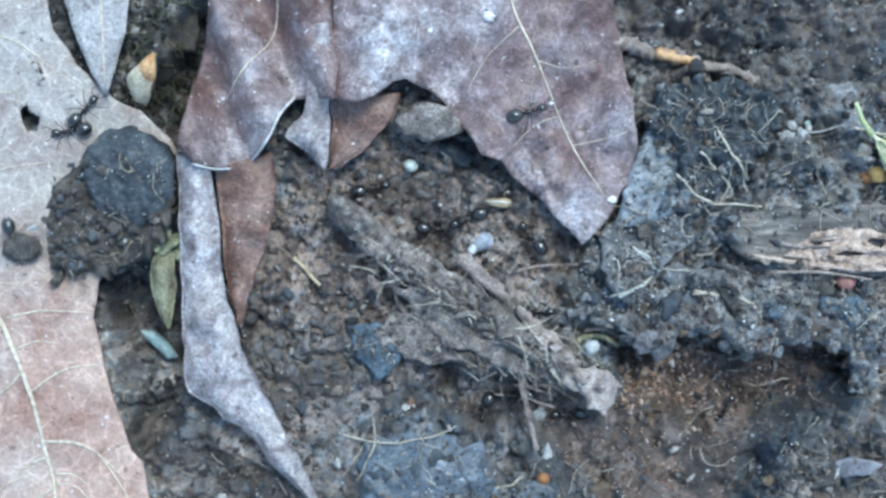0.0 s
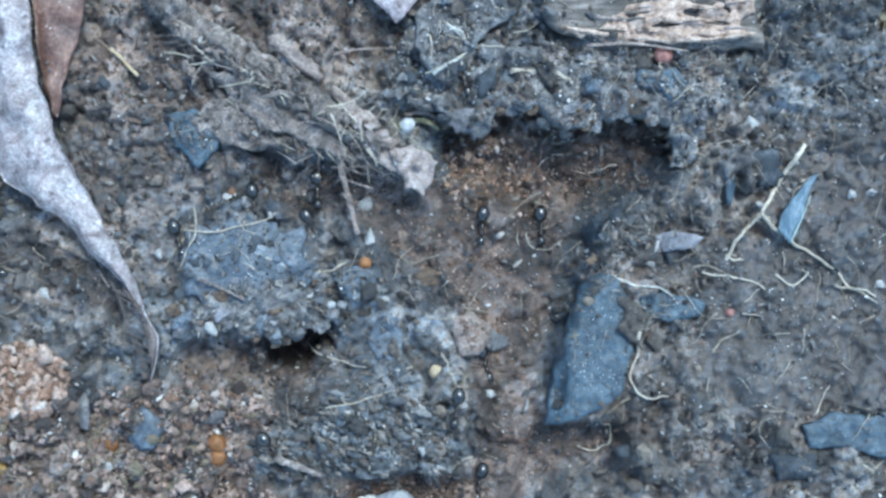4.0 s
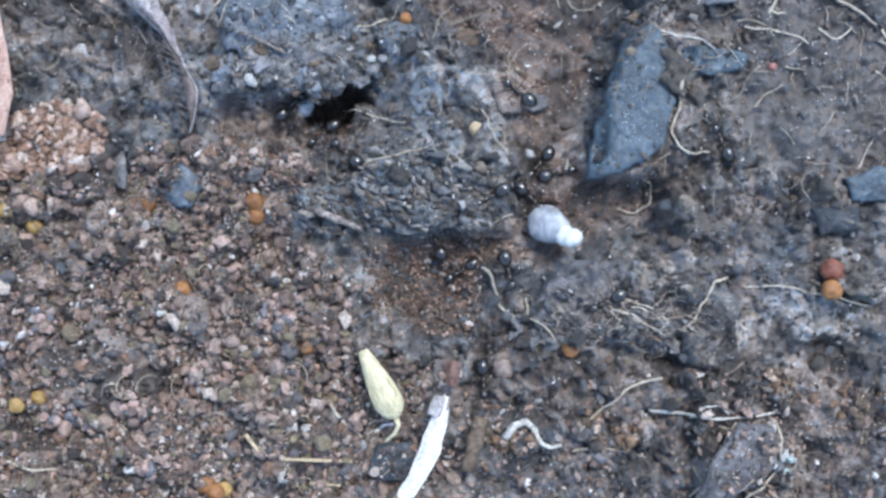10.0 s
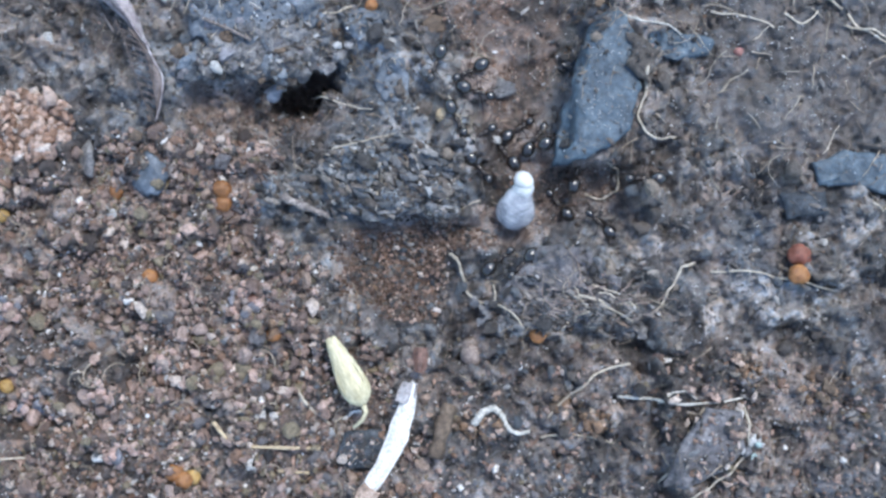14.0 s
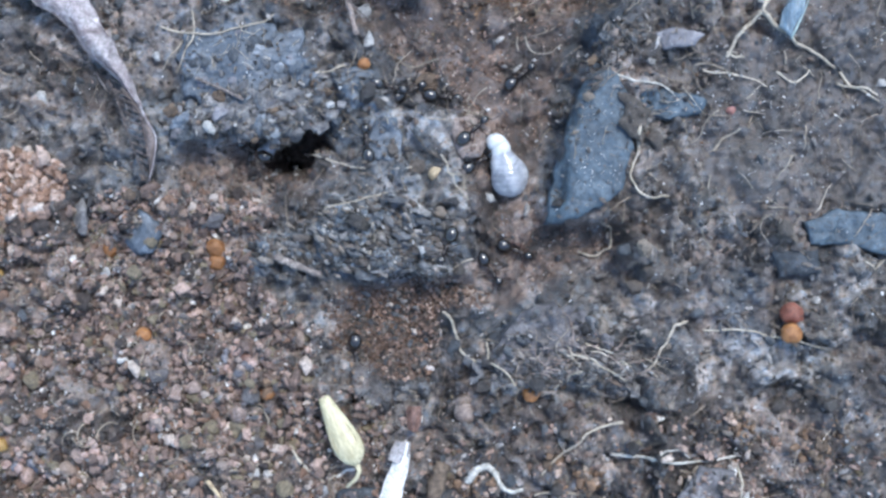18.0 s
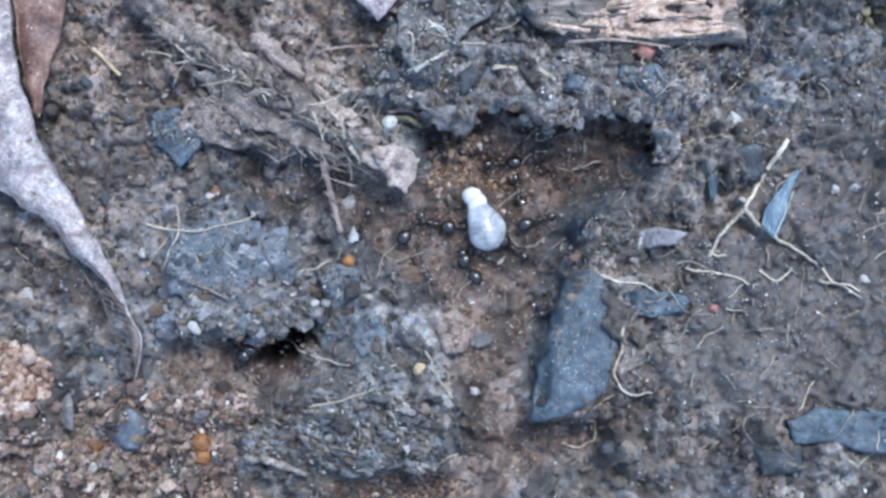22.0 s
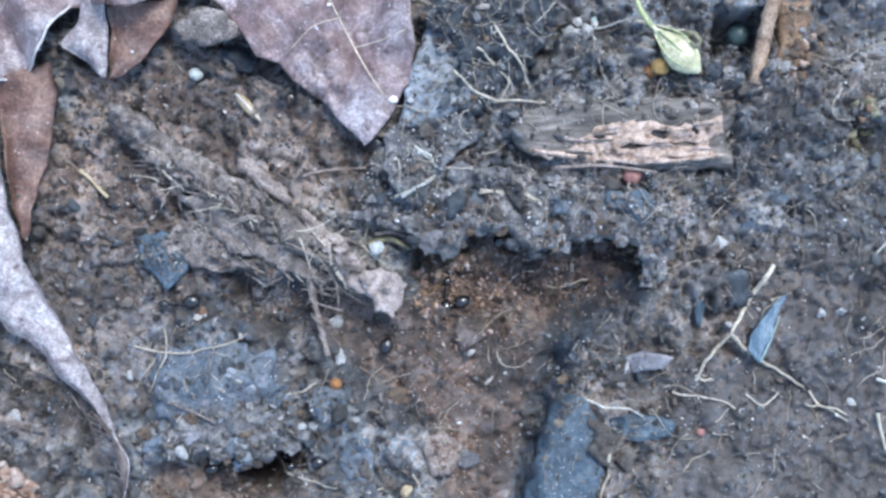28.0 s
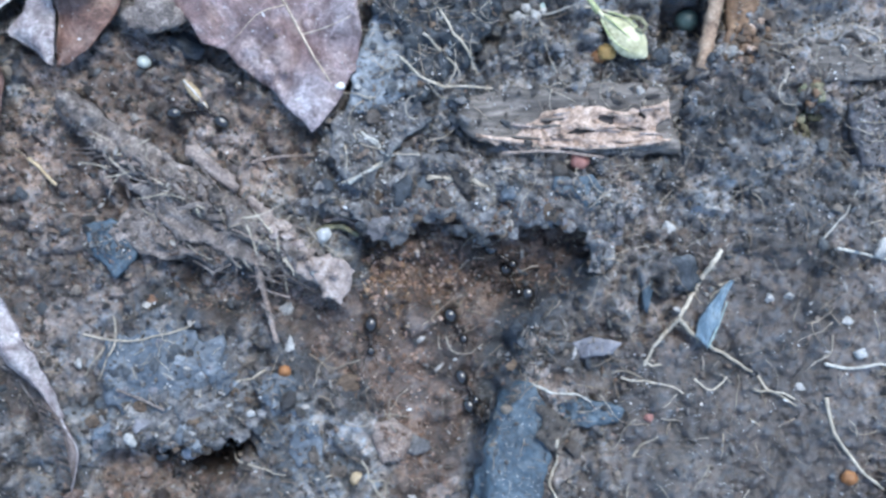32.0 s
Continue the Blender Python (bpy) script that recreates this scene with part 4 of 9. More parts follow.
def scatter(name, label, zones, mat, seed, sink=0.35, base=ICO1, facet=0.5, shape=2.6, shun=(), even=0.85, cuts=7):
    """Loose grains as one object. zones: (polygon or None for everywhere, number, smallest, largest radius)."""
    rng = np.random.default_rng(seed)
    bv, bf = base
    bf = np.array(bf)
    shapes = []
    for _ in range(24):
        off = Vector((seed * 1.7, len(shapes) * 3.1, 0.4))
        lumpy = np.array([[0.7 * noise.noise(Vector(q) * 1.4 + off) + 0.4 * noise.noise(Vector(q) * 3.0 + off)] for q in bv])
        v = bv * (1 + lumpy + (0.22 if len(bv) < 20 else 0.2) * rng.standard_normal((len(bv), 1)).clip(-1.2, 1.2))
        for _ in range(cuts):
            n = rng.standard_normal(3)
            n /= np.linalg.norm(n)
            v = v - np.maximum(0, v @ n - rng.uniform(0.3, 0.75))[:, None] * n
        shapes.append(v)
    out = []
    for poly, count, lo, hi, *where in zones:
        if poly is None:
            x, y = rng.uniform(-44, 43, count * 2), rng.uniform(-36, 36, count * 2)
            ok = np.ones(len(x), bool)
        else:
            px, py = [p[0] for p in poly], [p[1] for p in poly]
            x, y = rng.uniform(min(px), max(px), count * 6), rng.uniform(min(py), max(py), count * 6)
            ok = inside(x, y, poly) + 2.0 * value_noise(x, y, 3, seed) > 0
        x, y = x[ok][:count], y[ok][:count]
        clump = value_noise(x, y, 4, seed + 3) + value_noise(x, y, 1.5, seed + 4) > -0.25
        x, y = x[clump], y[clump]
        bare = rng.random(len(x)) > even * smoothness(x, y)
        x, y = x[bare], y[bare]
        for keep, share in shun:
            out_of = (inside(x, y, keep) < 0) | (rng.random(len(x)) > share)
            x, y = x[out_of], y[out_of]
        r = lo * (hi / lo) ** rng.beta(1.2, shape, len(x))
        z = surface_quick(x, y, bool(where))
        for i in range(len(x)):
            out.append((x[i], y[i], z[i], r[i]))
    n = len(out)
    co = np.zeros((n * len(bv), 3))
    for i, (x, y, z, r) in enumerate(out):
        q = rng.standard_normal(4)
        q /= np.linalg.norm(q)
        a, b, c, d = q
        rot = np.array([[1 - 2 * (c * c + d * d), 2 * (b * c - a * d), 2 * (b * d + a * c)], [2 * (b * c + a * d), 1 - 2 * (b * b + d * d), 2 * (c * d - a * b)],
                        [2 * (b * d - a * c), 2 * (c * d + a * b), 1 - 2 * (b * b + c * c)]])
        s = r * np.array([1.05, rng.uniform(0.5, 0.9), rng.uniform(0.4, 0.75)])
        co[i * len(bv):(i + 1) * len(bv)] = (shapes[i % 24] * s) @ rot.T + [x, y, z + r * (0.6 - sink)]
    tri = (bf[None] + (np.arange(n) * len(bv))[:, None, None]).reshape(-1, 3)
    me = bpy.data.meshes.new(name)
    me.vertices.add(len(co))
    me.vertices.foreach_set("co", (co * MM).ravel())
    me.loops.add(tri.size)
    me.loops.foreach_set("vertex_index", tri.ravel())
    me.polygons.add(len(tri))
    me.polygons.foreach_set("loop_start", np.arange(0, tri.size, 3))
    me.polygons.foreach_set("use_smooth", rng.random(n).repeat(len(bf)) > facet)
    me.update(calc_edges=True)
    me.materials.append(mat)
    return tagged(new(name, me), label, name.replace("_", " "), kind="stuff")


def over(lift, floor=0.25):
    """An upper face that lies at lift over the smoothed ground, never below the real one."""
    def top(x, y):
        return np.maximum(near_level(x, y) * 0.4 + lift + 0.5 * value_noise(x, y, 4, 33), near(x, y) + floor)
    return top


# ---- leaves ----
def vein(parent, pts, r, top, name="vein"):
    p = spline(pts, 5)
    z = top(np.array([q[0] for q in p]), np.array([q[1] for q in p]))
    return part(name, tube([(q[0], q[1], float(h) + r * 0.2) for q, h in zip(p, z)], r, 6, 0.45), VEIN, parent, "pale raised leaf vein")


def pale_leaf():
    leaf = thing("fallen_leaf", "large dry pale tan leaf with pinkish patches and an eaten hole", "leaf")
    outline = [(-58.56, 41.24), (-39.18, 41.68), (-37.82, 35.25), (-37.00, 31.22), (-35.25, 28.76), (-33.76, 27.34), (-32.69, 26.47), (-30.81, 25.63), (-28.59, 23.74), (-27.82, 21.74), (-28.97, 19.29), (-31.34, 16.81), (-32.91, 14.75), (-33.45, 13.53), (-33.63, 11.10), (-32.83, 7.89), (-31.87, 4.68), (-31.00, 1.87), (-30.09, 1.08), (-29.46, -1.88), (-28.98, -5.13), (-29.52, -7.88), (-31.77, -9.70), (-33.52, -8.69), (-36.84, -6.16), (-40.16, -3.54), (-43.85, -0.57), (-52.35, 1.24)]
    hole = [(-39.22, 25.60), (-38.74, 25.93), (-38.40, 25.33), (-37.75, 25.07), (-37.97, 24.09), (-38.70, 23.99), (-39.03, 24.63)]

    def top(x, y):
        return np.maximum(2.0 + 1.2 * value_noise(x, y, 9, 31) + 0.5 * value_noise(x, y, 3, 32) + 0.15 * value_noise(x, y, 1, 34), near(x, y) + 0.3)
    LEAVES.append((outline, top))
    blade = bloomed(part("blade", sheet(ragged(outline, 0.6, 0.08), top, 0.16, 0.4, holes=[ragged(hole, 0.25, 0.08)]), PALE_LEAF, leaf),
            [(-39.71, 29.55) + (5, 0.45), (-38.69, 20.28) + (4, 0.4), (-35.18, 25.61) + (2.5, 0.4), (-40.43, 7.71) + (2, 0.4), (-38.24, 0.49) + (2, 0.4)])
    vein(blade, [(-43.44, 15.73), (-40.93, 12.15), (-39.24, 8.95), (-37.75, 5.35), (-36.86, 1.74), (-36.28, -0.68), (-35.26, -6.40), (-33.61, -8.37)], 0.22, top, "midrib")
    for pts in ([(-37.96, 5.75), (-35.57, 7.42), (-33.16, 7.88)], [(-36.87, 2.34), (-35.05, 2.38), (-33.01, 1.42), (-30.95, -0.55)], [(-38.40, 7.36), (-39.98, 5.70), (-42.39, 5.25)], [(-36.64, 1.34), (-38.24, 0.49), (-40.21, -1.57)],
                [(-36.88, 2.41), (-34.26, 2.15), (-32.62, 0.90), (-30.53, -2.27)], [(-36.20, -0.79), (-37.78, -2.04), (-39.36, -3.28)], [(-39.69, 10.96), (-37.28, 11.50), (-34.05, 11.50)]):
        vein(blade, pts, 0.11, top)
    for pts in ([(-37.87, 1.58), (-37.49, 2.80), (-36.32, 4.04)], [(-36.42, 0.01), (-35.01, 0.04), (-33.59, -0.73)], [(-35.36, -2.38), (-33.54, -2.82), (-31.90, -4.11), (-30.64, -6.29)], [(-37.83, -0.02), (-39.03, -0.45), (-40.21, -1.29)], [(-34.94, -3.18), (-36.12, -4.21), (-37.30, -5.44)],
                [(-41.35, 12.74), (-40.15, 13.38), (-38.53, 13.21)], [(-39.04, 8.76), (-37.43, 9.40), (-36.02, 9.23)], [(-36.19, -0.67), (-34.58, -0.84), (-32.92, -2.62)], [(-40.08, 10.15), (-41.26, 8.91), (-42.46, 8.48)]):
        vein(blade, pts, 0.075, top)
    for pts in ([(-42.98, 31.09), (-39.73, 30.35), (-36.86, 28.40), (-34.40, 26.84)], [(-42.90, 27.45), (-40.05, 26.71), (-38.86, 27.55)], [(-42.74, 20.59), (-39.93, 21.46), (-37.11, 21.93)]):
        vein(blade, pts, 0.07, top)


pale_leaf()


def grey_leaf():
    leaf = thing("fallen_leaf", "small dry pale grey leaf tip with a dusty face", "leaf")

    def top(x, y):
        return np.maximum(2.6 + 0.5 * value_noise(x, y, 5, 36), near(x, y) + 0.4)
    blade = part("blade", sheet(ragged([(-36.78, 39.31), (-31.05, 39.44), (-31.40, 33.78), (-31.74, 30.94), (-32.33, 28.50), (-32.94, 26.55), (-34.02, 28.06), (-35.30, 30.86), (-36.08, 33.27)], 0.6, 0.05), top, 0.15, 0.5), GREY_LEAF, leaf)
    vein(blade, [(-33.84, 37.76), (-33.54, 33.73), (-33.03, 27.27)], 0.1, top)


grey_leaf()


def lobed_leaf():
    leaf = thing("fallen_leaf", "curled purple-brown lobed leaf with a whitish bloom", "leaf")
    left = [(-24.60, 40.40), (-15.72, 40.60), (-15.57, 34.14), (-16.68, 29.26), (-16.93, 26.43), (-18.64, 26.71), (-19.93, 26.68), (-20.71, 25.54), (-21.48, 23.58), (-22.78, 22.34), (-24.78, 21.60), (-26.41, 21.85), (-27.64, 23.03), (-27.16, 24.98), (-27.03, 26.20), (-26.90, 27.82), (-26.32, 30.66), (-25.73, 33.10)]

    def fold(x, y):
        ax, ay = (-21.23, 34.01)
        return 3.2 + 1.3 * np.sin((x - ax) * 1.1 + (y - ay) * 0.45) + 1.1 * value_noise(x, y, 2.6, 38) + 0.5 * value_noise(x, y, 1.0, 37)

    def top_a(x, y):
        return np.maximum(fold(x, y), near(x, y) + 0.4)
    LEAVES.append((left, top_a))
    lobe_a = bloomed(part("lobe", sheet(ragged(left, 0.5, 0.1), top_a, 0.16, 0.3), PURPLE_LEAF, leaf, "purple-grey curled lobe with a pale rim"),
            [(-23.40, 22.85) + (2.2, 0.75), (-21.02, 24.72) + (1.6, 0.7), (-22.72, 28.72) + (1.6, 0.45), (-19.47, 27.99) + (1.8, 0.6), (-25.21, 31.49) + (1.2, 0.3)])
    rim = spline([(-19.93, 26.76), (-20.55, 25.70), (-21.40, 23.66), (-22.78, 22.38), (-24.78, 21.60), (-26.53, 21.85)], 5)
    part("rim", tube([(q[0], q[1], float(top_a(q[0], q[1])) + 0.02) for q in rim], 0.11, 6, 0.7), RIM, lobe_a, "pale curled-up leaf rim")
    right = [(-17.34, 40.56), (1.24, 40.98), (1.99, 34.54), (2.49, 32.12), (3.11, 29.71), (3.67, 26.49), (3.89, 23.67), (3.54, 21.32), (2.60, 20.09), (1.75, 18.45), (0.37, 17.01), (-1.28, 18.62), (-2.73, 20.21), (-4.58, 21.62), (-5.41, 22.57), (-6.84, 23.02), (-7.68, 24.38), (-8.83, 25.56), (-9.51, 26.76), (-10.58, 27.54), (-12.13, 28.24), (-13.01, 27.89), (-14.28, 26.81), (-15.56, 26.42), (-17.02, 26.51), (-17.48, 29.24), (-17.27, 34.10)]

    def top_b(x, y):
        ax, ay = (0.37, 17.01)
        d = np.hypot(x - ax, y - ay)
        h = 1.5 + 0.09 * d + 0.9 * np.sin(x * 0.6 - y * 0.3) + 1.2 * value_noise(x, y, 3.2, 39) + 0.5 * value_noise(x, y, 1.1, 40)
        return np.maximum(h, near(x, y) + 0.45)
    LEAVES.append((right, top_b))
    lobe_b = bloomed(part("lobe", sheet(ragged(right, 0.5, 0.12), top_b, 0.16, 0.3), PURPLE_LEAF, leaf),
            [(-13.47, 30.55) + (2.6, 1.0), (-13.82, 28.12) + (1.8, 0.9), (-0.08, 18.93) + (2.2, 0.8), (-7.06, 32.71) + (2.0, 0.7), (2.40, 25.25) + (2.0, 0.55), (-8.98, 28.23) + (2.0, 0.6),
             (-10.67, 31.82) + (2.0, 0.5), (-3.18, 22.30) + (1.6, 0.6), (-1.54, 30.01) + (1.6, 0.4)])
    vein(lobe_b, [(-5.53, 36.79), (-4.85, 33.17), (-3.36, 29.97), (-1.45, 25.97), (0.45, 22.38), (1.71, 20.39)], 0.13, top_b, "midrib")
    vein(lobe_a, [(-21.08, 36.44), (-21.21, 33.20), (-21.76, 30.76), (-23.32, 28.30), (-24.89, 26.25)], 0.1, top_a)
    for pts in ([(-3.15, 29.57), (-0.92, 29.22), (1.49, 30.08)], [(-1.45, 25.97), (-3.25, 25.12), (-4.83, 23.47)], [(-0.39, 23.98), (2.02, 24.44), (3.22, 24.87)], [(-4.41, 31.97), (-6.59, 29.90), (-8.14, 27.03)]):
        vein(lobe_b, pts, 0.05, top_b)
    # the folded strip between the lobes, with its rusty underside
    part("folded_strip", ribbon([(-19.07, 31.63), (-18.86, 29.21), (-18.96, 26.79), (-19.41, 25.36), (-20.44, 24.09), (-19.16, 23.07), (-18.05, 22.04)], [(-17.54, 31.67), (-17.32, 29.25), (-17.42, 26.62), (-17.47, 25.20), (-17.44, 23.79), (-17.50, 22.78), (-17.72, 21.89)],
                                lambda s: 3.4 - 1.6 * s, 0.6, 0.16, 44, 11, 0.5), LILAC_LEAF, leaf, "pale grey folded leaf strip")
    part("underside", ribbon([(-17.43, 26.82), (-17.37, 24.40), (-17.52, 21.97)], [(-12.67, 27.25), (-12.96, 25.91), (-13.90, 24.48), (-15.32, 23.15), (-16.43, 22.16), (-17.48, 21.81)], lambda s: 2.1 - 0.9 * s, 0.35, 0.16, 36, 13, 0.45), RUST_LEAF, leaf,
         "rusty brown leaf underside")
    for x, y, r in ((-6.57, 32.73) + (0.45,), (2.36, 20.16) + (0.33,), (-10.58, 31.42) + (0.2,), (-2.07, 26.77) + (0.18,)):
        part("fungus_dot", moved(blob(r, r * 0.8, r * 0.35, 0.2, int(r * 100)), x, y, float(top_b(np.array([x]), np.array([y]))[0]) + 0.05), CREAM, lobe_b, "pale yellowish crusty spot")


lobed_leaf()


def strip_leaf():
    leaf = thing("curled_leaf", "long curled lilac-grey dry leaf strip tapering to a point", "leaf")
    z = lambda s: 2.8 - 1.3 * s
    part("strip", ribbon([(-27.83, 22.55), (-27.74, 18.51), (-27.57, 14.47), (-27.42, 11.24), (-27.25, 9.17), (-27.01, 6.3), (-24.84, 4.7), (-22.4, 2.9), (-20.75, 0.8), (-19.2, -0.6), (-17.95, -2.0), (-17.35, -2.7)],
                         [(-25.60, 21.79), (-24.90, 17.76), (-24.60, 13.73), (-23.52, 10.52), (-23.24, 9.38), (-22.03, 6.98), (-20.83, 4.77), (-19.9, 2.9), (-19.1, 1.6), (-18.5, 0.3), (-17.9, -1.1), (-17.25, -2.6)],
                         z, 0.9, 0.18, 120, 17, 0.6), LILAC_LEAF, leaf)
    part("underside", ribbon([(-25.39, 21.71), (-24.90, 17.76), (-24.61, 14.13), (-23.94, 11.32)], [(-21.38, 23.10), (-21.09, 20.68), (-21.35, 18.25), (-21.87, 16.22), (-22.71, 13.77), (-23.15, 11.95), (-23.44, 10.52)], lambda s: 2.0 - 0.9 * s, 0.45, 0.16, 44, 13, 0.55),
         RUST_LEAF, leaf, "rusty brown inner side of the curled leaf")
    left = [(-19.5, -0.9), (-18.9, -2.1), (-18.35, -4.3), (-17.6, -6.5), (-17.05, -7.7)]
    right = [(-18.1, -1.6), (-17.2, -2.9), (-16.3, -4.8), (-16.45, -6.4), (-16.8, -7.8)]
    inner = [(0.4 * u[0] + 0.6 * v[0], 0.4 * u[1] + 0.6 * v[1]) for u, v in zip(left, right)]
    part("tail", ribbon(inner, right, lambda s: 2.0 - 0.9 * s, 0.25, 0.12, 26, 6, 0.3), TAIL_BROWN, leaf, "thin dull skeleton of the leaf end")
    le, ri = resample(left, 14), resample(right, 14)
    part("edge_vein", tube([(*q, 1.95 - 0.07 * i) for i, q in enumerate(le)], 0.06, 5, 0.6, 0.3, 5), TAIL_BROWN, leaf)
    for i in range(1, 13):
        u, v = le[i], ri[min(i + 1, 13)]
        part("cross_vein", tube([(u[0] + (v[0] - u[0]) * q, u[1] + (v[1] - u[1]) * q, 1.98 - 0.07 * i + 0.12 * math.sin(3.1 * q)) for q in (0, 0.3, 0.6, 1)], 0.045, 4, 0.8, 0.3, i), TAIL_BROWN, leaf)
    p = spline([(-17.5, -2.1), (-16.85, -3.6), (-16.25, -4.8), (-16.4, -6.4), (-16.8, -7.85)], 6)
    part("edge_vein", tube([(q[0], q[1], 2.15 - 0.7 * i / len(p)) for i, q in enumerate(p)], 0.07, 6, 0.6), LILAC_LEAF, leaf, "pale stiff leaf vein")


strip_leaf()


# ---- clay plates, clods and ledges ----
def plate(name, outline, lift, thick, mat, label, category="soil clod", amp=0.1, bumpy=0.35, seed=51, bears=True):
    outline = ragged(outline, 0.35, amp, seed)
    mid = float(np.median(near_level(np.array([p[0] for p in outline]), np.array([p[1] for p in outline]))))

    def top(x, y):
        rel = 1.4 * bumpy * (value_noise(x, y, 2.6, seed) + (0.9 if mat is GREY_CLOD else 0.25) * (lumps(x, y, 1.3, seed) + 0.6 * lumps(x, y, 0.6, seed + 1) - 0.3)) + 0.25 * np.abs(value_noise(x, y, 0.8, seed)) + 0.1 * value_noise(x, y, 0.3, seed)
        return np.maximum(mid * 0.5 + near_level(x, y) * 0.5 + lift + 0.55 + rel, near_level(x, y) + 0.35 + rel * 0.5)
    if mat in (BLUE_SLAB, FILM_CLAY, LILAC_CLAY, MAUVE_SOIL):
        rough_top = top

        def top(x, y):
            return np.maximum(rough_top(x, y), near(x, y) + 0.06)
    if bears:
        COVERS.append((outline, top))
    return single(name, sheet(outline, top, thick, 0.2, 0.05 if mat in (BLUE_SLAB, FILM_CLAY, LILAC_CLAY) else 0.25), mat, label, category)


plate("clay_plate", [(14.3, -0.5), (15.7, -0.7), (16.2, -2.0), (16.5, -3.4), (16.4, -4.7), (16.7, -5.8), (16.1, -7.2), (15.9, -8.5), (14.3, -9.67), (13.6, -9.9), (12.7, -10.45), (11.7, -10.75), (10.75, -10.75), (11.1, -8.6), (11.6, -6.55), (12.0, -5.2), (12.4, -3.45), (13.0, -2.1), (13.4, -1.1)], 0.9, 2.2, BLUE_SLAB,
      "blue-grey plate of damp clay beside the ant trail", "clay plate", amp=0.22, bumpy=0.1)
plate("clay_plate", [(17.07, -1.53), (19.74, -1.80), (21.89, -2.70), (21.46, -3.50), (19.07, -3.67), (17.47, -3.00)], 0.3, 1.2, BLUE_SLAB, "speckled blue-grey clay crust above the clay plate", "clay plate", amp=0.3, bumpy=0.6, seed=50)
plate("soil_cake", [(15.48, -1.94), (16.87, -2.21), (18.07, -3.40), (17.32, -4.48), (17.01, -5.39), (16.21, -4.80), (15.49, -4.09), (15.80, -3.01)], 0.95, 1.0, HUMUS, "dark root-bound cake of soil on the clay plate", amp=0.35, bumpy=0.7, seed=87)
plate("clay_plate", [(28.87, -10.75), (30.38, -9.95), (34.76, -10.15), (37.95, -10.75), (37.55, -12.82), (33.97, -13.14), (31.58, -12.34), (29.18, -12.34)], 0.5, 1.0, BLUE_SLAB, "flat blue-grey clay flake lying on soil", "clay plate", seed=52)
plate("clay_plate", [(4.33, 24.44), (5.15, 26.04), (6.57, 28.43), (9.38, 28.41), (8.95, 25.61), (8.53, 22.80), (7.70, 20.01), (5.29, 18.62), (2.96, 18.04), (2.68, 18.85), (3.38, 21.24)], 1.6, 1.6, PALE_CLAY, "pale bluish-grey clay slab beside the lobed leaf", "clay plate", bumpy=0.3, amp=0.2, seed=53)


def root_crust():
    """Dark crust bound by root hairs beside the pale slab."""
    t = thing("soil_crust", "dark bluish soil crust grown with root hairs", "soil crust")
    outline = ragged([(4.33, 26.02), (5.18, 27.66), (7.18, 28.59), (10.00, 28.66), (13.06, 27.52), (13.41, 24.70), (11.37, 21.82), (9.19, 20.16), (7.61, 18.50), (6.55, 20.50), (6.99, 22.53), (6.46, 24.54), (5.24, 24.91)], 0.3, 0.4, 77)

    def top(x, y):
        return 2.5 + 1.0 * value_noise(x, y, 3, 78) + 1.2 * lumps(x, y, 1.5, 79) + 0.7 * lumps(x, y, 0.7, 80) + 0.25 * value_noise(x, y, 0.35, 81)
    COVERS.append((outline, top))
    part("crust", sheet(outline, top, 1.8, 0.18, 0.4), DARK_CLOD, t)
    rng = random.Random(77)
    px, py = [p[0] for p in outline], [p[1] for p in outline]
    for k in range(110):
        x, y = rng.uniform(min(px), max(px)), rng.uniform(min(py), max(py))
        if float(inside(x, y, outline)) < -0.3:
            continue
        z = float(top(np.array([x]), np.array([y]))[0])
        if k % 2:
            r = rng.uniform(0.1, 0.35)
            part("crumb", moved(crag(r * 1.2, r, r * 0.8, k, 7), x, y, z + 0.05, rng.uniform(0, 180)), rng.choice((DARK_CLOD, GREY_CLOD, HUMUS, BROWN_CLOD)), t, smooth=False)
        else:
            a, c = rng.uniform(0, 6.28), rng.uniform(-0.45, 0.45)
            pts, u, v = [], x, y
            for j in range(rng.randint(4, 9)):
                pts.append((u, v, max(z, float(top(np.array([u]), np.array([v]))[0])) + 0.12))
                a += c + rng.uniform(-0.3, 0.3)
                u, v = u + 0.32 * math.cos(a), v + 0.32 * math.sin(a)
            part("root_hair", tube(pts, rng.uniform(0.025, 0.05), 4, 0.5), rng.choice((ROOT, BARK, THREAD)), t)


root_crust()
plate("clay_plate", [(2.08, 18.65), (5.69, 19.42), (7.70, 20.01), (8.49, 18.00), (6.47, 16.01), (4.03, 12.82), (2.04, 14.04), (1.66, 16.45)], 0.8, 1.2, GREY_CLOD, "grey clay crust with root hairs", "clay plate", amp=0.4, bumpy=0.7, seed=54)
plate("clay_plate", [(18.17, 2.28), (19.58, 2.67), (21.58, 2.18), (20.97, 1.38), (18.76, 1.16)], 0.3, 0.9, LILAC_CLAY, "small lilac-grey clay flake on soil", "clay plate", seed=55, bumpy=0.15)
plate("clay_plate", [(-16.02, 10.79), (-14.01, 11.17), (-12.02, 10.35), (-12.23, 8.35), (-13.65, 7.04), (-15.16, 8.58)], 0.6, 1.0, BLUE_SLAB, "small dark blue-grey clay flake", "clay plate", seed=56)
plate("clay_plate", [(15.66, 13.13), (18.06, 13.11), (18.65, 11.10), (17.24, 10.23), (16.04, 10.92)], 0.8, 0.9, PALE_CLAY, "pinkish grey clay crumb on the ledge", "clay plate", seed=57)
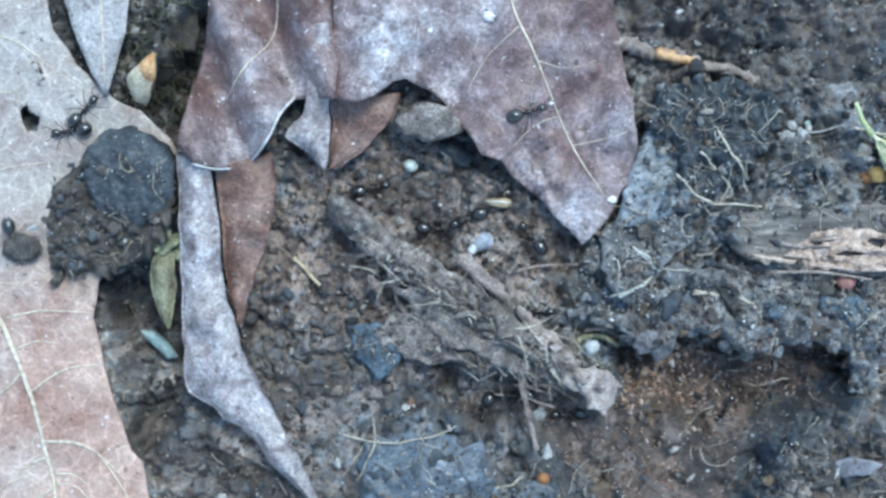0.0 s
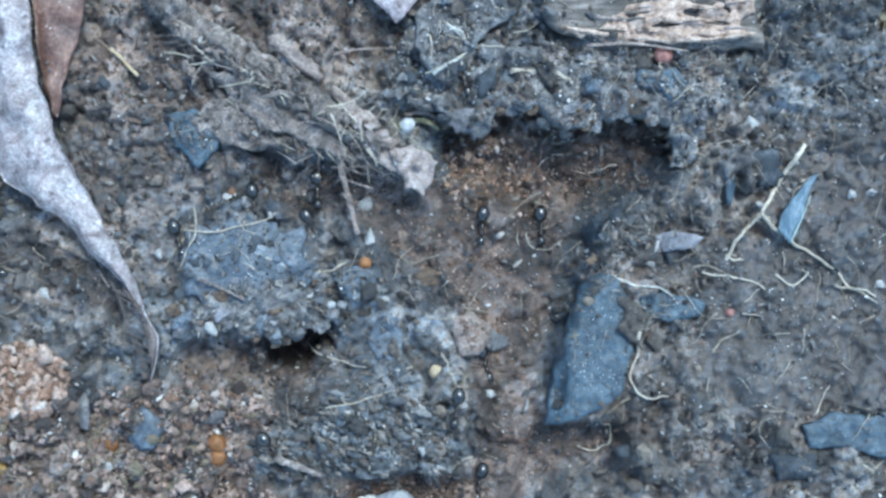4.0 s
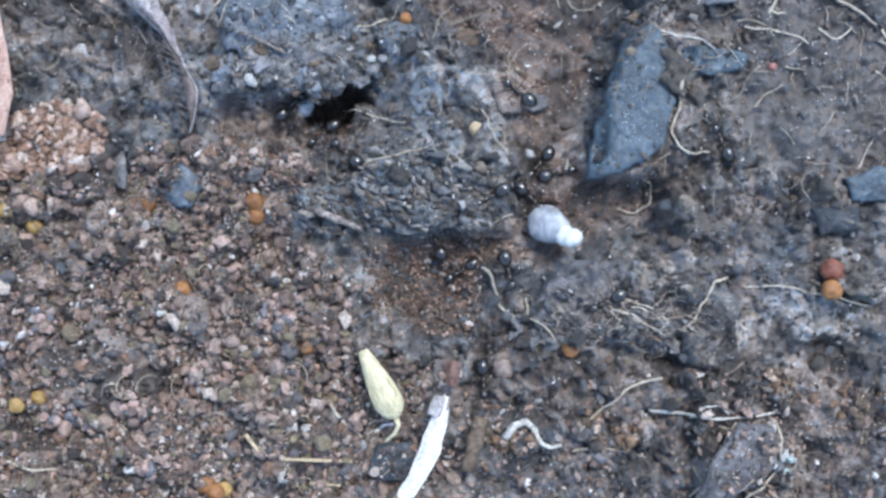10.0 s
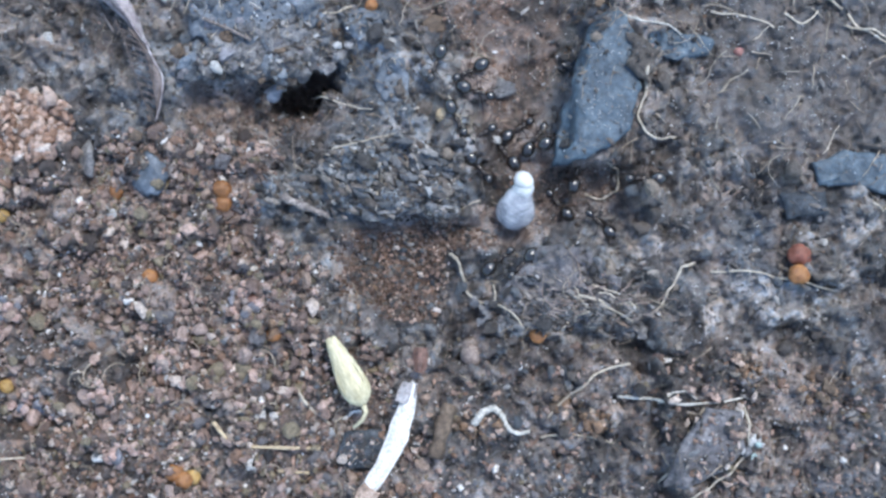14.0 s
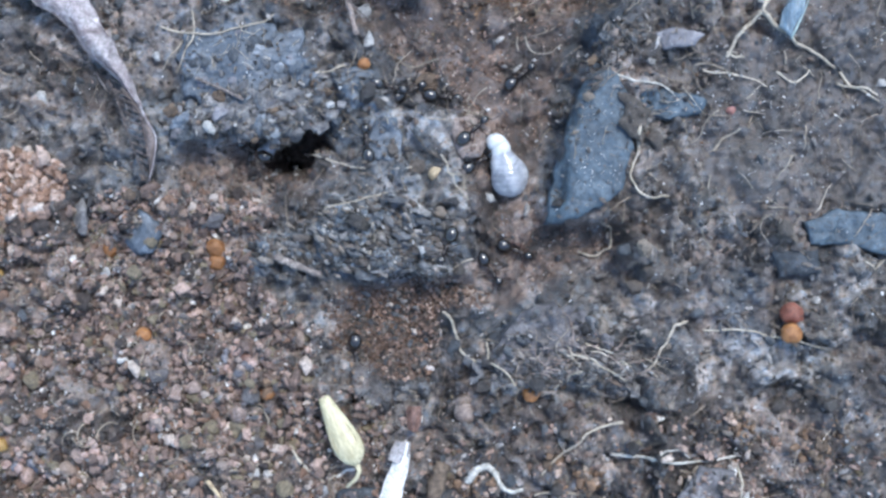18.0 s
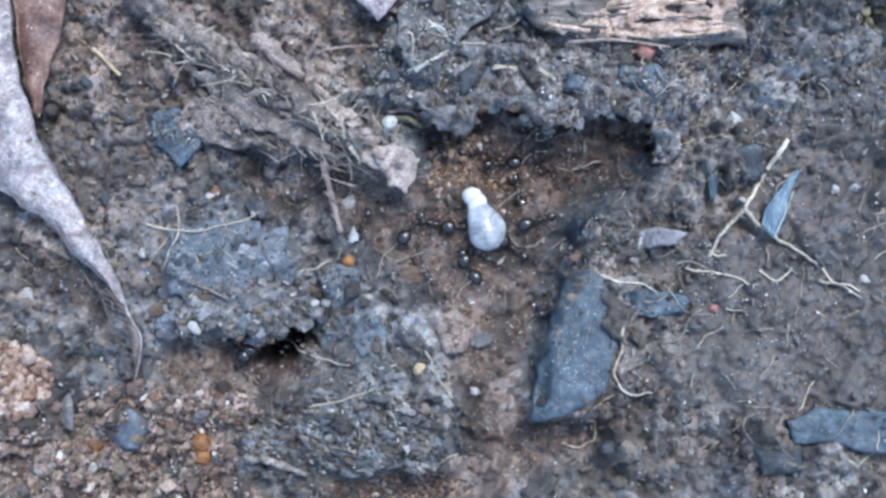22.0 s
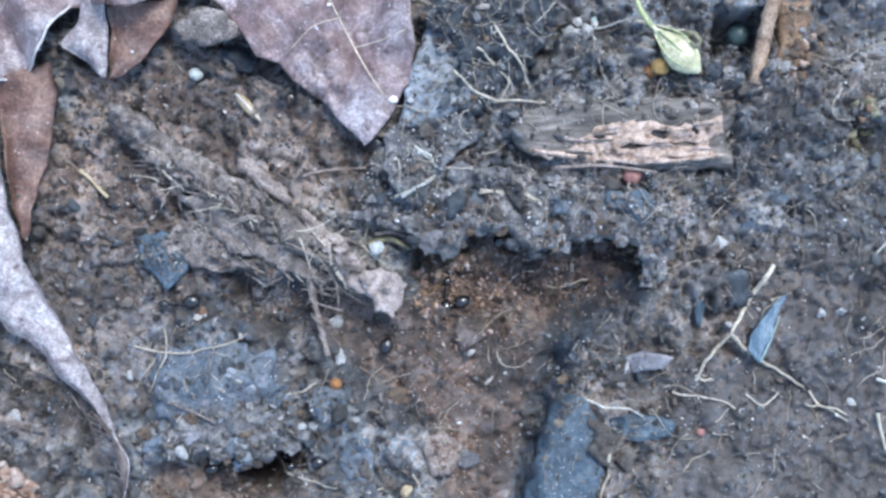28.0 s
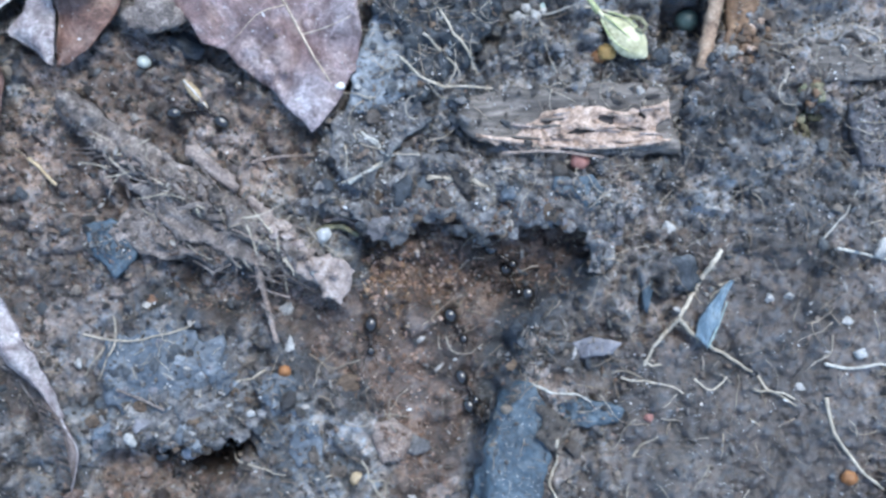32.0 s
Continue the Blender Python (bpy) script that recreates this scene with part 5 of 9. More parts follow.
plate("clay_plate", [(26.19, -12.74), (29.18, -12.54), (29.58, -14.33), (26.79, -14.53)], 0.4, 0.8, DARK_CLOD, "dark flat soil flake", "clay plate", seed=58)
plate("clay_plate", [(28.27, -10.72), (30.66, -10.39), (30.27, -11.90), (28.68, -12.39)], 0.5, 0.8, BLUE_SLAB, "blue-grey clay crumb on soil", "clay plate", seed=59)
plate("soil_mat", [(-13.94, 10.25), (-12.40, 12.56), (-9.60, 12.14), (-6.41, 10.11), (-4.82, 8.49), (-6.43, 7.30), (-8.02, 8.52), (-9.63, 7.93), (-12.43, 8.95)], 0.9, 1.3, BARK, "fibrous grey soil mat beneath the twig", amp=0.4, bumpy=1.0, seed=60)
FILM = plate("clay_film", GREY_FILM, -0.1, 0.6, FILM_CLAY, "smooth blue-grey clay skin crossed by root hairs", "clay skin", amp=0.8, bumpy=0.5, seed=88)
FILM_DICE = random.Random(89)
while len(FILM.children) < 26:
    x, y, r = FILM_DICE.uniform(-14.5, -6), FILM_DICE.uniform(-3.8, 3.2), FILM_DICE.uniform(0.12, 0.42)
    if float(inside(x, y, GREY_FILM)) > 0.5:
        part("crumb", moved(crag(r * 1.4, r, r * 0.5, len(FILM.children) + 30, 6), x, y, surface_at(x, y) + 0.1 * r, FILM_DICE.uniform(0, 180)), FILM_DICE.choice((DARK_CLOD, FILM_CLAY, LILAC_CLAY, PALE_CLAY)), FILM, smooth=False)
plate("clay_plate", [(-3.6, -0.4), (-2.4, 0.2), (-1.2, -0.3), (-1.4, -2.2), (-2.6, -2.9), (-3.7, -1.9)], 0.35, 0.6, FILM_CLAY, "small blue-grey clay flake beside the trail", "clay plate", amp=0.25, bumpy=0.2, seed=89)
plate("clay_plate", [(-1.2, -3.6), (0.3, -3.2), (0.9, -4.6), (0.4, -6.2), (-0.8, -6.5), (-1.6, -5.2)], 0.35, 0.6, FILM_CLAY, "small blue-grey clay flake beside the trail", "clay plate", amp=0.25, bumpy=0.2, seed=90)
plate("clay_plate", [(17.2, 13.6), (19.6, 13.9), (20.9, 12.6), (20.2, 11.2), (18.2, 11.0), (17.0, 12.0)], 1.0, 0.8, BLUE_SLAB, "blue-grey clay flake on the soil ledge", "clay plate", amp=0.3, bumpy=0.3, seed=92)
plate("soil_cake", [(29.3, 27.2), (31.6, 27.0), (31.9, 24.4), (31.2, 21.8), (29.4, 21.2), (28.7, 22.2), (29.4, 24.6)], 0.7, 1.0, RUST_SOIL, "rusty crumbling soil cake beside the broken stick", amp=0.4, bumpy=0.8, seed=94)


def ledge(outline, height, thick, mat, label, seed):
    """A crust that stands out over a hollow at one height, with clods hanging at its rim."""
    outline = ragged(outline, 0.3, 0.4, seed)
    rng = random.Random(seed)

    def top(x, y):
        rel = 1.1 * value_noise(x, y, 2.6, seed) + 1.2 * np.abs(value_noise(x, y, 1.5, seed + 2)) + 0.5 * lumps(x, y, 1.4, seed) + 0.9 * value_noise(x, y, 0.7, seed + 1) + 0.45 * value_noise(x, y, 0.35, seed)
        return height + rel - 0.45
    LEDGES.append((outline, top))
    t = thing("soil_ledge", label, "soil ledge")
    part("crust", sheet(outline, top, thick, 0.18, 0.4), mat, t)
    blend = (mat, DARK_CLOD, BROWN_CLOD, HUMUS, mat, PALE_CLAY, LILAC_CLAY, FILM_CLAY, MAUVE_SOIL)
    for k in range(0, len(outline), 3):
        x, y = outline[k]
        r = rng.uniform(0.2, 0.6)
        part("crumb", moved(crag(r * 1.15, r, r * 0.8, k), x + rng.uniform(-0.25, 0.25), y + rng.uniform(-0.15, 0.3), height - rng.uniform(0.0, thick * 0.8), rng.uniform(0, 180)), rng.choice(blend[:5]), t, smooth=False)
    px, py = [p[0] for p in outline], [p[1] for p in outline]
    for k in range(int(3.4 * (max(px) - min(px)))):
        x, y = rng.uniform(min(px), max(px)), rng.uniform(min(py), max(py))
        if float(inside(x, y, outline)) > 0.2:
            r = rng.uniform(0.2, 0.8)
            part("clod", moved(crag(r * 1.3, r, r * 0.6, k + 60, 8), x, y, float(top(np.array([x]), np.array([y]))[0]), rng.uniform(0, 180)), rng.choice(blend), t, smooth=False)


plate("bark_slab", [(32.9, 22.3), (35.4, 22.7), (38.6, 22.6), (42.0, 22.8), (42.2, 20.4), (38.2, 20.1), (34.6, 20.3), (33.3, 21.0)], 0.5, 0.8, WOOD_GREY, "dark grey weathered slab of bark on soil", "bark", amp=0.2, bumpy=0.2, seed=95)
plate("clay_plate", [(37.6, 18.6), (39.0, 19.4), (42.0, 19.2), (42.0, 14.4), (38.8, 14.2), (37.9, 16.2)], 0.5, 0.8, MAUVE_SOIL, "smooth grey clay slab at the bank's rim", "clay plate", amp=0.25, bumpy=0.2, seed=96)


def root_mat():
    """Mauve crust beside the nest, with a felt of roots on its rim."""
    t = thing("soil_crust", "mauve-grey soil crust felted with tan roots", "soil crust")
    outline = ragged([(7.0, -20.0), (7.6, -18.6), (9.1, -17.1), (11.1, -16.5), (13.8, -16.9), (15.4, -18.6), (15.2, -20.3), (13.8, -21.2), (11.9, -22.2), (9.5, -22.4), (7.6, -22.0)], 0.3, 0.5, 120)

    def top(x, y):
        return np.maximum(1.9 + 1.0 * value_noise(x, y, 2.6, 121) + 0.5 * shards(x, y, 1.3, 122) + 0.4 * shards(x, y, 0.6, 123) + 0.25 * value_noise(x, y, 0.35, 124), near(x, y) + 0.12)
    COVERS.append((outline, top))
    part("crust", sheet(outline, top, 1.0, 0.18, 0.25), MAUVE_SOIL, t)
    rng = random.Random(125)
    for k in range(70):
        x, y = rng.uniform(9.8, 18.4), rng.uniform(-22.2, -19.0)
        a, c, pts = rng.gauss(-0.25, 0.5) + (math.pi if k % 2 else 0), rng.uniform(-0.3, 0.3), []
        for j in range(rng.randint(4, 10)):
            z = max(float(top(np.array([x]), np.array([y]))[0]) if float(inside(x, y, outline)) > 0 else -9.0, g(x, y))
            pts.append((x, y, z + 0.15 + 0.1 * math.sin(j)))
            a += c + rng.uniform(-0.3, 0.3)
            x, y = x + 0.36 * math.cos(a), y + 0.3 * math.sin(a)
        part("root_hair", tube(pts, rng.uniform(0.03, 0.07), 5, 0.6), rng.choice((ROOT, PALE_BARK, BARK, PALE_BARK)), t)


root_mat()

# the overhanging ledge above the cavity
ledge([(0.02, 12.26), (2.45, 14.44), (4.86, 15.54), (8.87, 15.51), (12.87, 14.55), (18.47, 14.10), (22.07, 12.67), (22.0, 9.6), (20.9, 7.2), (19.3, 6.9), (19.9, 8.17), (19.2, 9.66), (18.0, 10.45), (16.5, 10.64), (14.9, 10.25), (13.9, 10.05), (12.95, 9.8), (11.96, 9.65), (10.98, 10.05), (10.2, 10.9), (8.63, 11.25), (7.2, 10.75), (6.4, 9.7), (5.6, 9.15), (4.71, 9.8), (3.4, 10.7), (1.96, 11.15)], 1.9, 1.0, GREY_CLOD, "crumbling dark soil ledge overhanging the brown cavity", 61)
ledge([(-15.26, -3.24), (-12.52, -1.86), (-8.91, -1.09), (-4.90, -1.13), (-3.31, -3.14), (-4.93, -4.2), (-5.93, -4.2), (-6.94, -4.6), (-8.14, -5.2), (-9.14, -5.0), (-9.95, -5.3), (-10.95, -4.6), (-11.95, -4.6), (-12.95, -4.5), (-14.15, -5.1), (-15.15, -4.85)], 1.5, 0.8, GREY_CLOD, "crumbling grey soil lip over a dark hole", 62)
ledge([(5.51, -20.51), (7.66, -20.11), (10.05, -20.51), (12.04, -20.31), (14.04, -20.71), (16.03, -21.71), (17.62, -21.91), (16.83, -22.78), (14.83, -22.30), (12.84, -21.59), (11.25, -22.38), (9.25, -22.70), (6.86, -22.38), (5.91, -21.51)], 1.6, 0.9, GREY_CLOD, "thin root-bound soil crust with an undercut edge", 63)


ledge([(14.97, 3.03), (16.78, 3.98), (19.19, 3.64), (18.77, 1.48), (16.75, 0.29), (15.93, -1.70), (14.65, -1.69), (14.02, -0.65), (14.43, 0.91), (14.60, 2.07)], 1.5, 0.9, DARK_CLOD, "dark broken soil step beside the ant trail", 86)


def clod(x, y, rx, ry, rz, mat, label, seed, name="soil_clod", category="soil clod", turn=0, sink=0.4):
    return single(name, crag(rx * 1.15, ry * 1.15, rz * 1.1, seed), mat, label, category, at=(x, y, g(x, y) + rz * (1 - sink)), rz=turn)


def dark_clump():
    clump = thing("humus_clump", "blackish blue-grey humus clump with crumbly brown skirt on the pale leaf", "humus clump")
    skirt = ragged([(-34.29, 22.20), (-32.90, 23.16), (-29.06, 22.92), (-27.95, 20.52), (-28.21, 17.69), (-29.22, 15.97), (-30.41, 15.13), (-31.62, 14.86), (-32.69, 13.95), (-33.72, 14.73), (-34.92, 14.38), (-35.64, 14.21), (-36.02, 12.99), (-36.46, 14.35), (-36.81, 15.88), (-36.54, 17.90), (-36.19, 20.33)], 0.25, 0.4, 66)
    crown = ragged([(-33.83, 23.14), (-32.92, 24.05), (-31.60, 24.48), (-30.09, 24.11), (-28.74, 23.25), (-27.90, 21.74), (-27.94, 19.92), (-28.75, 18.28), (-30.23, 17.56), (-31.85, 17.69), (-33.40, 18.70), (-34.17, 20.38), (-34.29, 21.99)], 0.25, 0.22, 67)

    def low(x, y):
        return 2.7 + 0.9 * value_noise(x, y, 2.0, 64) + 0.8 * lumps(x, y, 1.0, 65) + 0.5 * lumps(x, y, 0.45, 66) + 0.4 * value_noise(x, y, 0.4, 67)

    def top(x, y):
        cx, cy = (-31.04, 21.18)
        d = np.hypot(x - cx, y - cy)
        return 4.7 - 0.11 * d * d + 0.5 * value_noise(x, y, 1.6, 68) + 0.3 * lumps(x, y, 0.6, 69) + 0.3 * value_noise(x, y, 0.35, 67)
    COVERS.append((skirt, low))
    COVERS.append((crown, top))
    part("skirt", sheet(skirt, low, 1.3, 0.18, 0.4), HUMUS, clump, "ragged brown crumbly soil round the clump")
    part("crust", sheet(crown, top, 1.6, 0.18, 0.4), DARK_CLOD, clump)
    rng = random.Random(3)
    for k in range(60):
        x, y = rng.uniform(min(p[0] for p in skirt), max(p[0] for p in skirt)), rng.uniform(min(p[1] for p in skirt), max(p[1] for p in skirt))
        d = float(inside(x, y, skirt))
        if d > -0.45 and float(inside(x, y, crown)) < 0.4:
            r = rng.uniform(0.1, 0.32)
            z = float(low(np.array([x]), np.array([y]))[0])
            part("crumb", moved(crag(r * 1.3, r, r * 0.7, k, 7), x, y, z + 0.05, rng.uniform(0, 180)), rng.choice((DARK_CLOD, HUMUS, HUMUS, BARK)), clump, smooth=False)
    for k in range(26):
        x, y = rng.uniform(min(p[0] for p in skirt), max(p[0] for p in skirt)), rng.uniform(min(p[1] for p in skirt), max(p[1] for p in skirt))
        if float(inside(x, y, skirt)) > 0.2:
            a, c = rng.uniform(0, 6.28), rng.uniform(-0.3, 0.3)
            z = max(float(f(np.array([x]), np.array([y]))[0]) for f in (low, top))
            part("fibre", tube([(x + 0.3 * j * math.cos(a + c * j), y + 0.3 * j * math.sin(a + c * j), z + 0.15) for j in range(rng.randint(3, 6))], 0.035, 4, 0.5), rng.choice((BARK, ROOT, STRAW)), clump)


dark_clump()
x, y = (-38.59, 15.84)
clod(x, y, 1.2, 0.9, 0.35, HUMUS, "dark soil crumb stuck on the pale leaf", 5, sink=-5.0)
clod(*(-28.53, 31.82), 1.5, 2.4, 0.5, HUMUS, "dark mossy soil clod between leaves", 44)
clod(-10.4, 24.9, 2.3, 1.5, 1.2, BARK, "grey-brown fibrous lump of bark mould under the leaf", 71, sink=0.1)
clod(*(-8.4, 23.4), 1.3, 1.0, 0.9, DARK_CLOD, "dark grey lump under the leaf", 39)
clod(*(25.71, 7.11), 1.6, 1.2, 0.45, DARK_CLOD, "dark blue-grey soil lump", 29)
clod(*(23.41, 5.85), 0.7, 1.5, 0.5, BLUE_SLAB, "blue-grey splinter of clay", 16)
clod(*(-17.54, -11.54), 1.1, 1.4, 0.4, FILM_CLAY, "blue-grey crumb on the damp soil", 5)
clod(*(-22.13, -10.57), 0.7, 1.7, 0.5, GREY_CLOD, "long grey soil crumb", 44)
clod(*(-9.69, 1.32), 1.4, 0.8, 0.5, DARK_CLOD, "dark blue-grey lump on the damp soil", 25)
clod(*(2.72, -0.79), 1.0, 0.7, 0.4, BROWN_CLOD, "brown crumb in the trail", 23)
for k, (x, y, rx, ry, rz, mat, label) in enumerate(((6.4, 13.0, 1.5, 0.8, 0.55, DARK_CLOD, "blue-black block of soil on the ledge"), (8.2, 13.1, 1.0, 0.9, 0.4, FILM_CLAY, "blue-grey clay lump on the ledge"),
                                                    (14.1, 12.8, 1.1, 0.7, 0.4, FILM_CLAY, "blue-grey clay lump on the ledge"), (10.6, 13.6, 1.2, 0.7, 0.5, HUMUS, "dark brown block of soil on the ledge"))):
    single("soil_clod", crag(rx, ry, rz, 61 + k), mat, label, "soil clod", at=(x, y, surface_at(x, y) + 0.25 * rz), rz=50 - 30 * k)
clod(*(7.09, -5.24), 0.9, 0.8, 0.2, GREY_CLOD, "pale crumb in the trail", 10)

# ---- wood, twigs and straws ----
def wood_chip():
    chip = thing("wood_chip", "weathered grey wood chip with a pale broken face", "wood chip")
    outline = ragged([(10.77, 19.18), (12.13, 19.65), (14.64, 19.87), (18.51, 20.07), (22.38, 20.20), (25.94, 20.01), (26.16, 18.64), (25.46, 17.65), (25.90, 15.36), (23.89, 15.22), (19.63, 15.18), (14.61, 15.46), (12.68, 16.12), (11.22, 16.69), (10.38, 17.98)], 0.4, 0.2, 81)

    def top(x, y):
        return 2.35 + 0.6 * value_noise(x * 0.2, y, 0.9, 82) + 0.4 * value_noise(x * 0.2, y, 0.4, 83) + 0.5 * value_noise(x, y, 4, 84)
    COVERS.append((outline, lambda x, y: top(x, y) - 0.2))
    part("bark_side", sheet(outline, top, 1.6, 0.2, 0.4), WOOD_GREY, chip)
    rng = random.Random(85)
    face = [(12.0, 16.35), (14.3, 16.4), (15.1, 17.3), (16.7, 18.2), (18.4, 18.45), (20.2, 18.6), (22.1, 18.2), (23.5, 18.5), (24.9, 18.7), (25.1, 17.7), (24.1, 16.9), (24.8, 15.9), (22.6, 15.75), (20.2, 15.6), (17.6, 15.65), (15.1, 15.6)]

    def raw(x, y):
        return top(x, y) + 0.32 + 0.5 * np.abs(value_noise(x * 0.35, y, 0.45, 89)) + 0.5 * value_noise(x, y, 0.9, 91) + 0.3 * value_noise(x, y, 0.35, 90)
    pits = []
    for x, y, a, c in ((16.7, 17.4, 0.5, 0.2), (18.9, 16.8, 1.1, 0.16), (20.7, 17.6, 0.55, 0.36), (22.3, 16.9, 1.0, 0.13), (17.2, 16.4, 0.8, 0.1), (23.2, 17.8, 0.4, 0.22)):
        pits.append(ragged([(x + a * math.cos(q * 0.628) * rng.uniform(0.35, 1.3), y + c * math.sin(q * 0.628) * rng.uniform(0.35, 1.5)) for q in range(10)], 0.2, 0.08, 100 + len(pits)))
    part("broken_face", sheet(ragged(face, 0.25, 0.24, 101), raw, 0.5, 0.16, 0.15, pits), PALE_WOOD, chip, "pale raw splintered wood")
    for k in range(26):
        x, y = rng.uniform(12.6, 24.4), rng.uniform(15.7, 18.4)
        if float(inside(x, y, face)) < 0.1:
            continue
        ln, a = rng.uniform(0.7, 2.2), rng.gauss(0.02, 0.12)
        pts = [(x + (q - 0.5) * ln * math.cos(a), y + (q - 0.5) * ln * math.sin(a)) for q in np.linspace(0, 1, 7)]
        part("splinter", tube([(u, v, float(raw(np.array([u]), np.array([v]))[0]) + 0.08) for u, v in pts], rng.uniform(0.07, 0.16), 5, 0.5, 0.3, k, 0.7), rng.choice((PALE_WOOD, PALE_WOOD, FLAKE, WOOD_GREY)), chip)
    edge = [(11.68, 16.53), (14.88, 16.10), (19.29, 15.66), (21.69, 15.72), (24.98, 16.09)]
    part("splinter", tube([(x, y, float(top(np.array([x]), np.array([y]))[0]) + 0.45) for x, y in resample(edge, 30)], 0.17, 6, 0.8, 0.4, 3), PALE_WOOD, chip, "pale raw edge splinter")


wood_chip()


def twig(name, pts, r0, r1, mat, label, lift=0.0, rough=0.2, group="", seed=1, category="twig", hug=0.5, sides=8, per=6):
    p = spline(pts, per)
    n = len(p)
    z = surface_many(np.array([q[0] for q in p]), np.array([q[1] for q in p]))
    top = np.array([z[max(0, i - 2):i + 3].max() for i in range(n)])
    z = np.array([top[max(0, i - 2):i + 3].mean() for i in range(n)])
    z = z * hug + z.max() * (1 - hug) * 0.5 + z.mean() * (1 - hug) * 0.5
    rad = [r0 + (r1 - r0) * i / (n - 1) for i in range(n)]
    rng = random.Random(seed)
    rad = [r * (1 + rng.uniform(-rough, rough) * 0.6) for r in rad]
    return single(name, tube([(q[0], q[1], float(h) + r * 0.5 + lift) for q, h, r in zip(p, z, rad)], rad, sides, 1, rough, seed), mat, label, category, group)


def rotten_twig():
    t = thing("rotten_twig", "rotten grey twig with fraying bark and a pale end", "twig")

    def rod(name, pts, r0, r1, z0, z1, mat, label, rough=0.3, seed=2):
        p = spline(pts, 6)
        n = len(p)
        rng = random.Random(seed)
        rad = [(r0 + (r1 - r0) * i / (n - 1)) * (1 + rng.uniform(-0.25, 0.25)) for i in range(n)]
        part(name, tube([(q[0], q[1], z0 + (z1 - z0) * i / (n - 1)) for i, q in enumerate(p)], rad, 9, 1, rough, seed, 0.7), mat, t, label)
    stem = ragged([(-17.42, 20.22), (-16.26, 19.97), (-13.55, 17.98), (-10.37, 15.95), (-7.57, 14.28), (-4.78, 12.50), (-1.60, 10.23), (0.19, 8.45), (-1.62, 7.98), (-4.01, 9.12), (-6.80, 10.75), (-10.39, 12.94), (-13.58, 14.98), (-15.97, 16.92), (-17.24, 18.61)], 0.35, 0.22, 91)
    (ax, ay), (bx, by) = (-17.35, 19.62), (-0.81, 8.46)

    def ridge(x, y):
        d = np.abs((x - ax) * (by - ay) - (y - ay) * (bx - ax)) / math.hypot(bx - ax, by - ay)
        u, v = x * 0.83 - y * 0.55, x * 0.55 + y * 0.83
        return 1.9 - 0.35 * d * d + 0.9 * value_noise(u * 0.3, v, 0.7, 92) + 1.0 * lumps(x, y, 1.1, 93) + 0.7 * lumps(x, y, 0.5, 94)
    COVERS.append((stem, ridge))
    part("stem", sheet(stem, ridge, 1.6, 0.2, 0.5), BARK, t, "thick dark rotten stem")
    for k, (strip, z, mat, label) in enumerate((
            ([(-8.44, 16.21), (-7.72, 16.13), (-5.57, 14.35), (-4.54, 13.38), (-4.94, 12.90), (-6.77, 14.20), (-8.37, 15.57)], 2.45, PALE_BARK, "pale brown split stem strip"),
            ([(-4.38, 12.57), (-3.34, 12.24), (-1.59, 10.71), (-0.72, 9.90), (-1.36, 9.58), (-2.96, 10.88), (-3.99, 11.85)], 2.3, PALE_BARK, "pale brown split stem strip"),
            ([(-2.00, 9.87), (-0.72, 9.74), (0.47, 8.69), (-0.01, 8.13), (-1.13, 8.78)], 2.3, PALE_BARK, "pale brown split stem strip"),
            ([(-5.39, 12.02), (-4.39, 11.69), (-3.12, 10.40), (-2.09, 9.27), (-2.81, 9.11), (-4.00, 10.09)], 2.2, BARK, "dark split stem strip"),
            ([(-12.39, 13.84), (-10.39, 13.27), (-7.59, 12.04), (-4.81, 10.09), (-2.98, 8.47), (-3.22, 7.59), (-5.62, 8.50), (-8.81, 10.45), (-11.52, 12.15)], 1.9, BARK, "frayed dark bark strip"),
            ([(-10.39, 12.54), (-8.40, 12.05), (-6.81, 10.43), (-7.54, 9.31), (-9.22, 9.73), (-10.73, 11.26)], 1.9, BARK, "frayed dark bark strip"))):
        part("strip", sheet(ragged(strip, 0.25, 0.22, 95 + k), lambda x, y: z + 0.5 * value_noise((x * 0.83 - y * 0.55) * 0.3, x * 0.55 + y * 0.83, 0.4, 96) + 0.5 * value_noise(x, y, 1.2, 97 + k), 0.35, 0.16, 0.12), mat, t, label)
    flake = ragged([(-2.09, 8.87), (-0.81, 9.02), (0.39, 8.53), (1.43, 8.44), (2.47, 8.19), (3.11, 7.30), (2.85, 6.02), (2.05, 5.07), (1.09, 5.55), (0.69, 6.36), (-0.02, 6.85), (-0.74, 7.33)], 0.22, 0.2, 68)
    part("flake", sheet(flake, lambda x, y: 2.2 + 0.5 * value_noise(x, y, 1.5, 69) + 0.35 * value_noise(x, y, 0.5, 70), 0.3, 0.15, 0.1), FLAKE, t, "pale crusty bark flake")
    pick = random.Random(61)
    for k in range(20):
        q = pick.random()
        x, y, r = -2.6 + 4.2 * q + pick.gauss(0, 0.35), 10.4 - 3.6 * q + pick.gauss(0, 0.35), pick.uniform(0.16, 0.42)
        part("flake", moved(crag(r * 1.4, r, r * 0.5, k + 900, 6), x, y, 2.55 + pick.uniform(-0.1, 0.25), pick.uniform(0, 180)), pick.choice((FLAKE, FLAKE, PALE_BARK, WHITE_STONE)), t, "pale crusty bark flake")
    x, y = (1.12, 9.84)
    part("white_crumb", moved(blob(0.5, 0.55, 0.35, 0.2, 8), x, y, 2.6), WHITE_STONE, t, "chalky white crumb")
    rng = random.Random(8)
    (ax, ay), (bx, by) = (-15.57, 16.80), (-0.01, 8.25)
